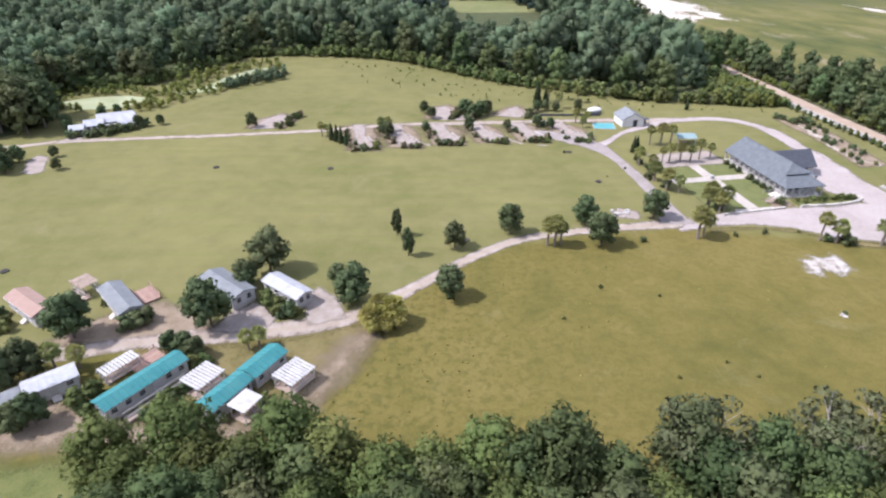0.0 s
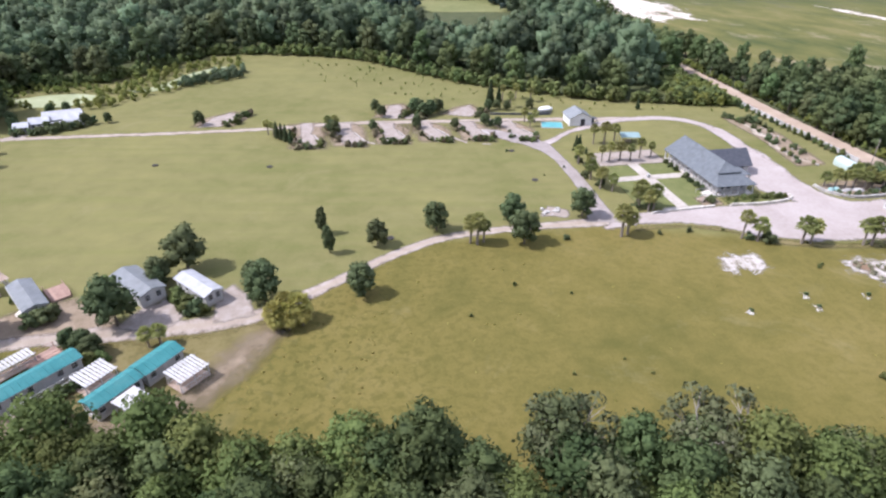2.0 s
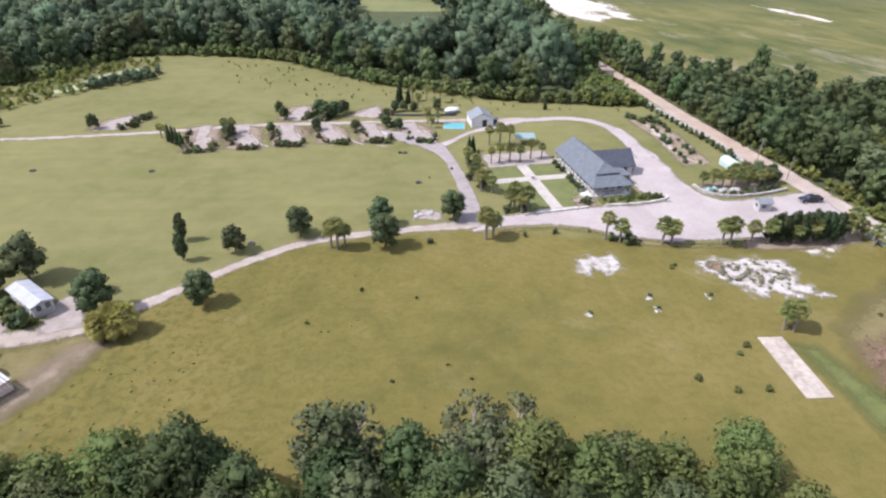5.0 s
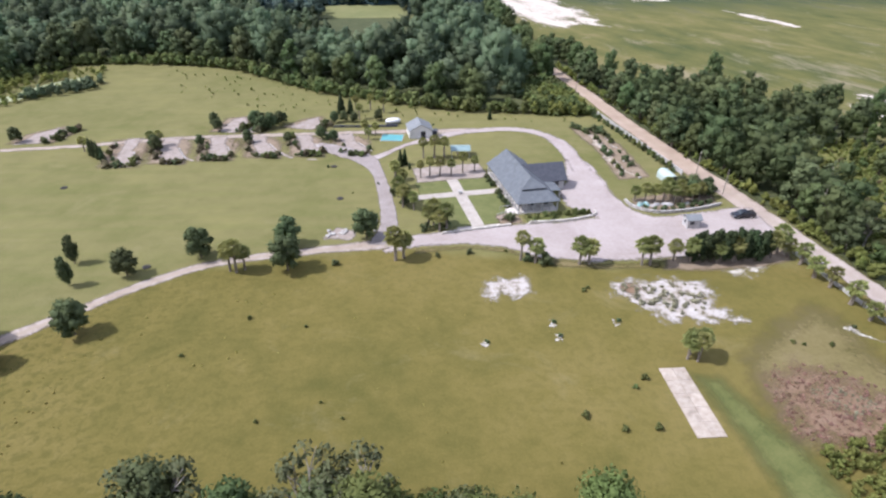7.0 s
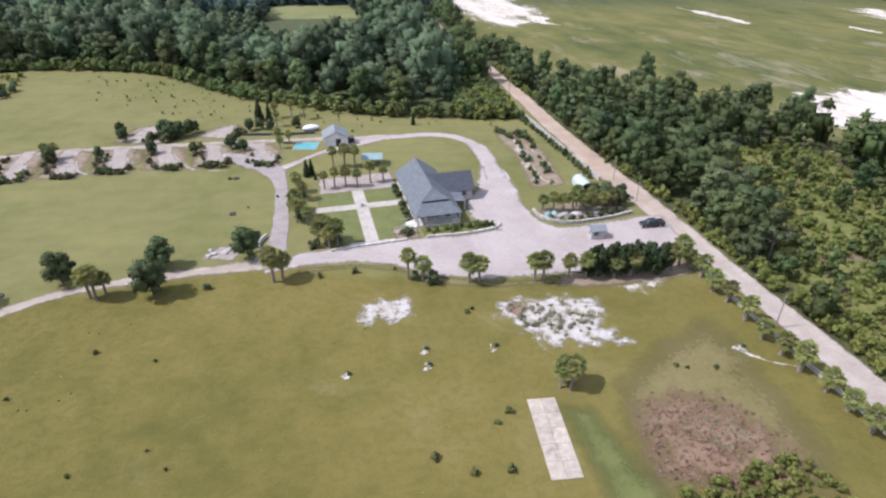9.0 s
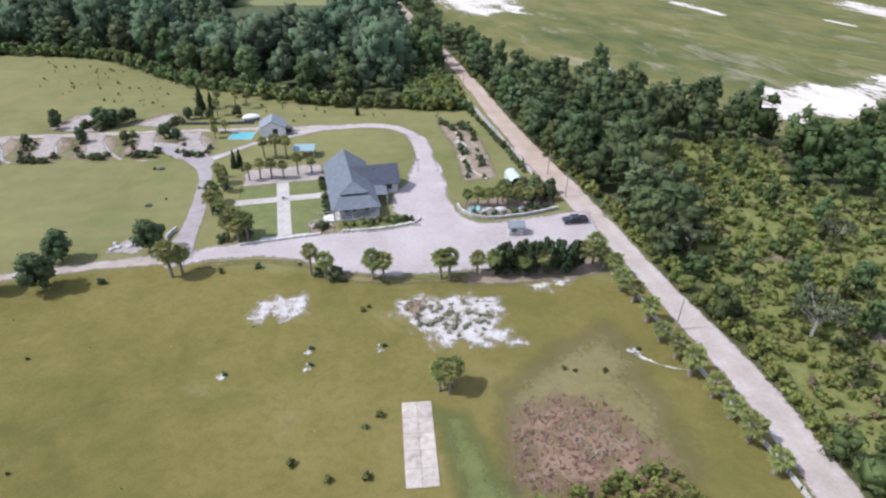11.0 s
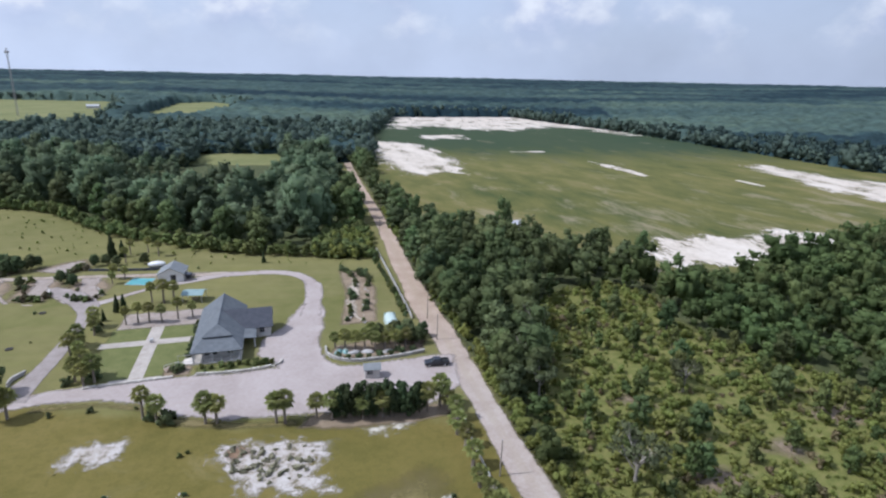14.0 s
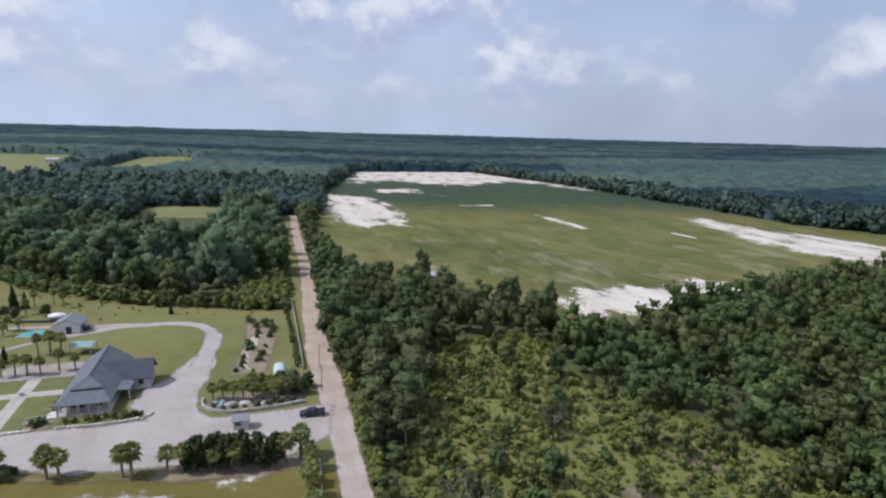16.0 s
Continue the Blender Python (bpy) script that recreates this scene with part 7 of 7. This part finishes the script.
stone_wall("lane_wall", [(33, 194.8), (40, 194.6), (48, 194.6), (54, 195)], 0.8, "low dark grey stone wall along the lane", mat=GREY_AND_SHADE)
boat = thing("covered_boat", pose(52.6, 198, 0, 0, 0, 15), "small boat under a white tarpaulin", "boat")
hull = bmesh.new()
bmesh.ops.create_uvsphere(hull, u_segments=14, v_segments=8, radius=1.0, matrix=Matrix.Translation((0, 0, 0.55)) @ Matrix.Diagonal((2.7, 1.1, 0.6, 1)))
part("hull", hull, GREYROOF, boat)
tarp = bmesh.new()
bmesh.ops.create_uvsphere(tarp, u_segments=14, v_segments=8, radius=1.0, matrix=Matrix.Translation((0, 0, 1.1)) @ Matrix.Diagonal((2.7, 1.4, 0.9, 1)))
for v in tarp.verts:
    v.co.z = max(v.co.z, 0.72) + random.uniform(-0.04, 0.04)
part("tarpaulin", tarp, TARP, boat)

# ---- far left house and pond ----
def lake_house():
    h = thing("lake_house", pose(-106.5, 184.5, 0, 0, 0, 24) @ Matrix.Diagonal((0.74, 0.74, 0.85, 1)), "large house with several pale blue-white metal roofs by the pond", "house")
    for i, (x, y, L, W, e, r, yaw) in enumerate(((0, 0, 14, 7.5, 3.0, 5.2, 0), (4.5, -1.5, 6.5, 9.5, 2.9, 4.8, 0), (-8.5, -3.0, 7, 5.5, 2.7, 4.2, 0), (-15, -6, 5, 4.5, 2.5, 3.6, 0))):
        b = part("wall", gable_walls(L, W, e, r - 0.03, -0.05), SIDING, h)
        b.matrix_local = pose(x, y, 0)
        f = part("roof", gable_roof(L, W, e, r, 0.5), PALEROOF, h)
        f.matrix_local = pose(x, y, 0)
        for k in range(3):
            window(h, x - L / 3 + k * L / 3, y - W / 2 - 0.03, 1.0, 1.2, 1.2, 0)
    part("porch_roof", blocks(((-4, -8.4, 2.45), (8, -6.3, 2.6))), PALEROOF, h)
    for k in range(5):
        part("column", shared("lhcol", lambda: bm_mesh("column", blocks(((-0.12, -0.12, -0.05), (0.12, 0.12, 2.46))), WHITE)), None, h).location = (-3.6 + k * 2.8, -8.1, 0)
    return h


lake_house()
for x, y, s in ((-98.6, 183, 0.42), (-107, 176.4, 0.36), (-116, 193, 0.42), (-112, 196, 0.4), (-92.6, 185.5, 0.36), (-122, 182, 0.5), (-119, 178, 0.42), (-104, 177.2, 0.3)):
    OAKS[rng.integers(3)].put(x, y, s, rng.uniform(0, 360), group="trees round the lake house")
for k in range(18):
    t = k / 17
    DARKSHRUBS[rng.integers(2)].put(-117 + 20 * t + rng.normal(0, 0.8), 172.6 + 10 * t ** 2 + rng.normal(0, 0.8), rng.uniform(0.9, 1.6), rng.uniform(0, 360), group="hedge round the lake house")
for x, y, s in ((-140, 177, 1.2), (-135, 181, 1.25), (-131, 176, 1.05), (-146, 182, 1.3), (-139, 188, 1.2), (-129, 182, 1.0), (-133, 190, 1.0), (-147, 174, 1.2)):
    DARKS[rng.integers(3)].put(x, y, s, rng.uniform(0, 360), group="great oaks west of the lake house")
t = rng.uniform(size=60)
merged("pond_bushes", BRUSH_PROTOS, np.c_[-86 + 18 * t + rng.normal(0, 1.5, 60), 231 + 20 * t + rng.normal(0, 3, 60)], rng.uniform(0.4, 0.9, 60), LEAF_WOODS, "bushes by the pond arm", "brush", rng)
area("gravel_drive", [(-118, 168.5), (-113, 170), (-109, 177), (-112, 179)], GRAVEL, 0.06, "pale drive to the lake house", "driveway", 0.8, 0.8)
area("pond", [(-141, 211), (-132, 217.5), (-121, 219.5), (-109, 216), (-112, 210), (-117, 202.5), (-130, 202)], WATER, 0.04, "still pond covered with pale green duckweed", "pond", 0.8, 0.8)
area("pond", [(-107, 223), (-98, 227), (-94, 236), (-92, 247), (-84, 262), (-77, 264), (-80, 252), (-86, 240), (-88, 230), (-96, 222)], WATER, 0.04, "narrow pond arm covered with duckweed", "pond", 0.8, 0.8)
reeds = [p for p in scattered(rng, [(-150, 196), (-104, 198), (-84, 226), (-72, 262), (-78, 278), (-100, 262), (-112, 230), (-150, 226)], 3.6)
         if not inside([(-141, 211), (-132, 217.5), (-121, 219.5), (-109, 216), (-112, 210), (-117, 202.5), (-130, 202)], np.array([p[0]]), np.array([p[1]]))[0]
         and not inside([(-107, 223), (-98, 227), (-94, 236), (-92, 247), (-84, 262), (-77, 264), (-80, 252), (-86, 240), (-88, 230), (-96, 222)], np.array([p[0]]), np.array([p[1]]))[0] and p[1] > 200]
merged("reeds", BRUSH_PROTOS, reeds, rng.uniform(0.3, 0.75, len(reeds)), LEAF_BRUSH_MANY, "reeds and bushes round the pond", "reeds", rng)
area("gravel_drive", [(-113, 145.4), (-116, 151.7), (-116.5, 157.3), (-112.9, 156.3), (-108.1, 145.4), (-109.6, 143.7)], GRAVEL, 0.06, "pale parking beside dark trees", "driveway", 0.8, 0.8)
for x, y, s in ((-117, 144.5, 0.6), (-119.5, 148, 0.62), (-119, 153, 0.5), (-122, 150.5, 0.6), (-121, 144, 0.55), (-111, 156.6, 0.34), (-104.6, 147, 0.36)):
    OAKS[rng.integers(3)].put(x, y, s, rng.uniform(0, 360), group="trees at the west drive")

# ---- planted island, rock garden ----
palms([(114.2, 135.8), (116.5, 135.0), (118.8, 134.8), (121.0, 134.8), (123.4, 134.2), (125.6, 134.6), (128.0, 134.4), (130.4, 135.8), (122.5, 137.2), (126.5, 138.2)], PALMS[:2], 0.95, "palms in the planted island")
for x, y, s in ((129.0, 138.2, 0.45), (131.5, 138.7, 0.45), (133.5, 137.7, 0.42), (131.0, 141.7, 0.45), (128.2, 142.2, 0.4), (134.6, 141.2, 0.4), (124.0, 140.7, 0.4)):
    OAKS[rng.integers(3)].put(x, y, s, rng.uniform(0, 360), group="trees in the planted island")
for x, y in ((115.4, 131.1), (117.4, 130.6), (119.8, 130.6), (122.0, 130.9), (124.5, 131.5), (127.0, 132.0), (129.5, 132.8), (132.0, 133.8), (124.0, 132.8), (128.5, 133.8)):
    DARKSHRUBS[rng.integers(2)].put(x, y, rng.uniform(0.5, 0.8), rng.uniform(0, 360), group="shrubs in the planted island")
for i, (x, y, L, yaw, m) in enumerate(((115.0, 133.8, 1.3, 60, "t"), (116.6, 134.0, 1.2, 100, "t"), (118.6, 133.4, 1.6, 20, "w"), (121.6, 133.6, 1.6, -10, "w"), (126.2, 133.6, 1.4, 30, "w"))):
    b = thing("rowing_boat", pose(x, y, 0, 0, 0, yaw), "small upturned pale boat among the palms" if m == "w" else "small upturned turquoise boat among the palms", "boat", "boats in the planted island")
    bm = bmesh.new()
    bmesh.ops.create_uvsphere(bm, u_segments=12, v_segments=8, radius=1.0, matrix=Matrix.Diagonal((L, 0.75, 0.75, 1)))
    bmesh.ops.bisect_plane(bm, geom=bm.verts[:] + bm.edges[:] + bm.faces[:], plane_co=(0, 0, -0.02), plane_no=(0, 0, 1), clear_inner=True)
    part("hull", bm, WHITE if m == "w" else MINT_DEEP, b)
    part("keel", blocks(((-L * 0.8, -0.04, 0.6), (L * 0.8, 0.04, 0.8)), bevel=0.02), WOOD, b)
area("mulch_bed", [(113.0, 132.7), (117.0, 130.2), (134.0, 133.2), (135.5, 140.2), (130.0, 144.7), (122.0, 140.2), (114.0, 137.2)], BARE, 0.05, "dark mulched ground of the planted island", "soil", 0.8, 0.8)
ribbon("rock_garden_path", [(115.3, 188), (116.6, 181), (116.4, 175.5), (117.6, 171), (116, 165.5), (117, 160), (117.4, 156), (119.8, 152)], [1.2, 2.4, 4.6, 2.4, 3.2, 3.0, 1.8, 0.9], PATHSAND, 0.07, "winding pale sand path in the rock garden", "path", step=0.7)
area("mulch_bed", [(111, 192), (117, 192), (123, 176), (123.5, 151), (114.5, 149), (114.5, 170)], BARE, 0.045, "brown mulch of the rock garden", "soil", 0.8, 1.0)
rock_variants = []
for i in range(4):
    bm = bmesh.new()
    bmesh.ops.create_icosphere(bm, subdivisions=1, radius=1.0)
    for v in bm.verts:
        v.co *= random.uniform(0.75, 1.2)
        v.co.z *= 0.65
    rock_variants.append(bm_mesh("rock", bm, WHITE_STONE))


def rock(x, y, s, group, label="rough pale limestone boulder"):
    ob = new("rock", random.choice(rock_variants))
    ob.matrix_world = pose(x, y, s * 0.4, 0, 0, random.uniform(0, 360)) @ Matrix.Diagonal((s, s * random.uniform(0.6, 1), s * random.uniform(0.6, 1), 1))
    return tagged(ob, label, "rock", group)


for k in range(46):
    y = rng.uniform(150, 191)
    x = 118.4 + rng.choice((-1, 1)) * rng.uniform(1.4, 2.6) - max(0, y - 182) * 0.35
    if rng.uniform() < 0.5:
        rock(x, y, rng.uniform(0.25, 0.55), "rocks of the rock garden")
    else:
        (DARKSHRUBS if rng.uniform() < 0.7 else SHRUBS)[rng.integers(2)].put(x, y, rng.uniform(0.5, 1.0), rng.uniform(0, 360), group="shrubs of the rock garden")
for x, y, s in ((112, 191.5, 1.0), (113.4, 190.4, 0.9), (117.5, 187.5, 1.3), (119.2, 186.2, 1.2), (120.4, 185, 0.9), (116, 169, 1.1), (117.2, 167, 0.8)):
    DARKSHRUBS[rng.integers(2)].put(x, y, s * 1.15, rng.uniform(0, 360), group="shrubs of the rock garden")
c = smooth_path([(121.6, 212), (123, 206), (127.4, 181), (132, 154)], 2.7)
for x, y, *_ in [(*p,) for p in c]:
    s = rng.uniform(0.65, 1.0)
    (DARKSHRUBS, SHRUBS)[rng.integers(2)][rng.integers(2)].put(x - 1.0 + rng.normal(0, 0.2), y, s, rng.uniform(0, 360), sz=s * rng.uniform(1.2, 1.6), group="shrubs along the upper fence")
# pile of rocks by the lane oak
for k in range(16):
    rock(43.2 + rng.uniform(-2.4, 2.4), 121.2 + rng.uniform(-1.6, 1.6), rng.uniform(0.3, 0.7), "rocks beside the lane oak")
area("gravel_patch", [(40.5, 119.5), (46, 118.6), (47, 122), (42.6, 124)], GRAVEL, 0.06, "pale gravel round a rock pile", "gravel", 0.6, 0.8)

# ---- pasture: weeds, bushes, oddments ----
for x, y, s, k in ((64.8, 110.7, 0.75, 1), (71.5, 111.8, 0.85, 1), (44.1, 108.2, 1.0, 1), (87, 109.2, 1.0, 1), (79.2, 112.5, 0.5, 0), (95.3, 73.3, 0.65, 1), (93.3, 71.4, 0.5, 1), (84.4, 65.9, 0.7, 0), (89.2, 63.3, 0.6, 1), (94, 63.4, 0.7, 1), (91.9, 97.2, 0.55, 1), (92.9, 98.2, 0.45, 1),
                   (31.3, 90.6, 0.7, 1), (41.5, 88, 0.5, 1), (38, 66.5, 0.55, 1), (50, 66.8, 0.45, 1), (22.8, 81, 0.6, 0), (46.5, 70, 0.4, 0), (123, 81, 0.5, 1), (124.5, 80.4, 0.4, 1), (129, 80, 0.5, 1), (50.5, 148, 0.5, 1), (36, 160, 0.6, 1), (44.4, 142.6, 0.35, 0), (66, 196, 0.5, 1)):
    (SHRUBS if k == 0 or y < 104 else DARKSHRUBS)[rng.integers(2)].put(x, y, s * (0.72 if y > 104 else 0.6 if x < 60 else 0.85), rng.uniform(0, 360), group="bushes in the grass")
dark_stone = rock_variants[0].copy()
dark_stone.materials[0] = CHARRED
for x, y in ((-29.8, 148), (-61.5, 148.8), (-84.8, 95.5), (37.5, 160.5), (41.5, 139.5), (6.5, 108.5)):
    f = thing("fire_pit", pose(x, y, 0, 0, 0, rng.uniform(0, 90)), "dark round fire ring in the grass", "fire pit", "fire rings in the lawn")
    for k in range(9):
        a = 2 * math.pi * k / 9
        part("stone", dark_stone, None, f).matrix_local = pose(0.6 * math.cos(a), 0.6 * math.sin(a), 0.12, 0, 0, 40 * k) @ Matrix.Diagonal((0.26, 0.26, 0.35, 1))
    part("ash", tube(bmesh.new(), (0, 0, -0.02), (0, 0, 0.12), 0.5, 0.42, 10), DARKSHADE, f, "charred ash bed")
for x, y in ((71.8, 82.4), (95.4, 87.4), (84.0, 87.4), (84.3, 83.6), (135.5, 84.2)):
    for k in range(4):
        rock(x + rng.uniform(-0.7, 0.7), y + rng.uniform(-0.7, 0.7), rng.uniform(0.13, 0.26), "stones in the pasture")
    DARKSHRUBS[rng.integers(2)].put(x + 0.3, y + 0.4, 0.4, 0, group="bushes in the grass")
    area("sand_patch", [(x - 0.5, y - 0.9), (x + 0.5, y - 0.8), (x + 0.6, y + 0.9), (x - 0.4, y + 1.0)], SANDTHIN, 0.055, "small spot of bare pale sand", "sand", 0.3, 0.5)
for pts in ([(134, 84.6), (138, 81), (142, 79.4)],):
    ribbon("sand_streak", pts, [1.2, 1.0, 0.8], SANDTHIN, 0.055, "thin streak of bare sand", "sand", step=0.6)

wp = scattered(rng, [(98.5, 98.5), (104, 100), (111, 100), (114, 97), (113, 91), (106, 89), (101, 93)], 1.25)
wp = wp[rng.uniform(size=len(wp)) < 0.5]
merged("sand_weeds", TUFT_PROTOS, wp, rng.uniform(0.35, 1.0, len(wp)), LEAF_TUFT, "grey-green weeds on the bare sand", "weeds", rng)
wp = scattered(rng, [(114.5, 75), (121.5, 77), (129.5, 72), (133, 65), (130, 58.5), (122, 57.5), (112, 61), (112.5, 70)], 0.55, 0.5)
wp = wp[rng.uniform(size=len(wp)) < 0.1 + 0.9 * np.exp(-(((wp[:, 0] - 121) / 8.5) ** 2 + ((wp[:, 1] - 66.5) / 7.5) ** 2))]
area("weed_patch", [(115.5, 73.5), (121, 75.6), (128.5, 70.5), (131.5, 65), (129, 59.5), (122, 59), (113, 61.5), (113.5, 70)], WEEDSOIL, 0.05, "pinkish brown ground under dry weeds", "soil", 0.8, 3.0)
merged("dry_weeds", TUFT_PROTOS, wp, 0.14 + 0.36 * rng.uniform(0, 1, len(wp)) ** 2, LEAF_BROWN, "reddish brown dry weeds", "weeds", rng)
wp = scattered(rng, [(119, 70), (125, 71), (128, 66), (122, 64)], 0.9, 0.6)
merged("pale_weeds", TUFT_PROTOS, wp, rng.uniform(0.18, 0.45, len(wp)), LEAF_TUFT, "pale grey-green weeds among dry stems", "weeds", rng)
wp = scattered(rng, [(113.5, 58.5), (121.4, 60.4), (130.5, 63), (134, 58), (134, 46), (113, 46)], 1.3, 0.55)
merged("low_brush", BRUSH_PROTOS, wp, rng.uniform(0.16, 0.46, len(wp)), LEAF_BRUSH_MANY, "low bright green brush", "brush", rng)
# rough tussocks over the pasture, thickest in the west
wp = scattered(rng, [(-20, 50), (0, 52), (40, 54), (90, 54), (97, 60), (96, 100), (60, 106), (30, 102), (10, 92), (-4, 80), (-12, 66)], 1.5)
keep = rng.uniform(size=len(wp)) < np.clip(0.4 - (wp[:, 0] + 10) / 70, 0.02, 0.4)
wp = wp[keep]
merged("tussocks", TUFT_PROTOS, wp, rng.uniform(0.12, 0.34, len(wp)), LEAF_TUFT2, "rough grass tussocks in the pasture", "grass", rng, -0.06)
# scrub dotted over the north meadow
wp = scattered(rng, [(-30, 232), (10, 215), (60, 200), (112, 198), (114, 207), (76, 213), (46, 225), (12, 243), (-18, 268), (-50, 275)], 4.2)
wp = wp[rng.uniform(size=len(wp)) < 0.33]
merged("meadow_scrub", BRUSH_PROTOS, wp, rng.uniform(0.10, 0.28, len(wp)), LEAF_BRUSH_MANY, "small bushes dotted over the meadow", "scrub", rng)
wp = scattered(rng, [(100, 206), (122, 204), (119, 226), (112, 240), (104, 225)], 2.6)
merged("roadside_brush", BRUSH_PROTOS, wp, rng.uniform(0.5, 1.0, len(wp)), LEAF_BRUSH_MANY, "thick green brush beside the road", "brush", rng)
skirt = smooth_path([(-143, 190), (-150, 224), (-121, 235), (-101, 268), (-93, 286), (-50, 286), (-17, 273), (15, 244), (46, 225), (76, 212), (100, 209), (114, 207)], 1.8)
skirt = np.concatenate([skirt[:, :2] + rng.normal(0, 1.2, (len(skirt), 2)) + (0, 1.0 * k) for k in range(2)])
skirt = skirt[rng.uniform(size=len(skirt)) < 0.95]
merged("wood_skirt", BRUSH_PROTOS, skirt, rng.uniform(0.4, 1.25, len(skirt)), LEAF_SKIRT, "bushes along the north wood's edge", "brush", rng)
road_edge = smooth_path([(154.6, 50), (154.4, 70), (153.2, 84), (151.4, 95), (149.6, 106), (147.8, 117), (146.6, 128), (144.8, 142), (142.6, 152), (140, 168), (135.6, 205), (130.8, 236), (125, 278)], 1.3)
road_edge = road_edge[:, :2] + rng.normal(0, 0.7, (len(road_edge), 2))
merged("verge_brush", BRUSH_PROTOS, road_edge, rng.uniform(0.25, 0.8, len(road_edge)), LEAF_BRUSH_MANY, "low brush on the road verge", "brush", rng)
for x, y, s in ((33, 45.5, 1.05), (49, 46.5, 1.0), (54, 47, 0.95)):
    MOSSY.put(x, y + 2.2, s * 1.08, rng.uniform(0, 360), group="trees of the near wood")
for x, y, s in ((164, 84.5, 0.95), (154, 124, 0.85), (186, 112, 0.7), (161, 138, 0.85), (156, 112, 0.75)):
    MOSSY.put(x, y, s, rng.uniform(0, 360), group="trees of the east wood")

# ---- far field: bare white sand ----
area("field_sand", [(109.8, 587.4), (148.4, 562.4), (169.9, 506.8), (176.3, 416.8), (173.8, 392.2), (141.4, 387.1), (126.6, 433.2), (120.9, 497.5)], SANDFAR, 0.05, "broad bare white sand in the far field", "sand", 3.0, 8.0)
area("field_sand", [(134.6, 935.8), (211.8, 946.7), (310.5, 962.1), (388.4, 914.0), (420.8, 833.4), (428.4, 723.1), (442.3, 642.9), (408.6, 683.6), (374.5, 753.9), (335.8, 774.0), (278.8, 715.8), (225.7, 725.7), (189.6, 770.4), (141.7, 725.0)], SANDFAR, 0.05, "long bare white sand margin of the far field", "sand", 5.0, 16.0)
area("field_sand", [(162.6, 641.8), (206.7, 650.3), (204.1, 611.0), (166.8, 606.9)], SANDFAR, 0.05, "streak of bare white sand", "sand", 3.0, 7.0)
ribbon("field_sand", [(282.6, 452.3), (291.8, 421.6), (298.3, 380.9)], [8, 13, 7], SANDFAR, 0.05, "streak of bare white sand", "sand", step=4)
ribbon("field_sand", [(232.8, 504.5), (263.2, 507.6)], [6, 9], SANDFAR, 0.05, "streak of bare white sand", "sand", step=4)
ribbon("field_sand", [(353.0, 366.1), (357.5, 345.3)], [4, 6], SANDFAR, 0.05, "streak of bare white sand", "sand", step=4)
area("field_sand", [(398.5, 424.6), (418.7, 432.8), (425.3, 378.5), (451.5, 353.6), (468.0, 315.0), (476.8, 277.3), (426.4, 249.7), (400.4, 299.2), (393.0, 327.7), (396.1, 371.0)], SANDFAR, 0.05, "wide bare white sand strip", "sand", 3.0, 7.0)
area("field_sand", [(224.2, 192.6), (228.5, 216.0), (234.6, 231.4), (249.3, 227.2), (270.8, 228.9), (298.7, 237.3), (321.9, 234.7), (309.0, 222.3), (282.4, 213.1), (253.7, 199.0)], SANDFAR, 0.055, "bare white sand along the field's near edge", "sand", 2.0, 6.0)
for x, y, sx, sz in ((170.3, 222.7, 0.85, 1.28), (199.1, 194.0, 0.6, 1.0), (209.4, 188.1, 0.6, 1.0), (293.3, 186.4, 0.7, 0.95), (315.4, 197.9, 0.7, 1.0), (137.9, 242.9, 0.7, 1.05)):
    BROADS[rng.integers(4)].put(x, y, sx, rng.uniform(0, 360), sz=sz, label="tall slender tree above the east wood", group="tall trees of the east wood")
hut = thing("white_hut", pose(178.4, 240.3, 0, 0, 0, 20), "small white hut behind the road woods", "hut")
part("wall", gable_walls(6, 4, 3.6, 4.6, -0.05), WHITE, hut)
part("roof", gable_roof(6, 4, 3.6, 4.62, 0.3), PALEROOF, hut)
barn = thing("barn", pose(-342.2, 1031.0, 0, 0, 0, 10), "distant pale farm building by a pasture", "barn")
part("wall", gable_walls(18, 9, 4, 6, -0.1), WHITE, barn)
part("roof", gable_roof(18, 9, 4, 6.05, 0.6), PALEROOF, barn)
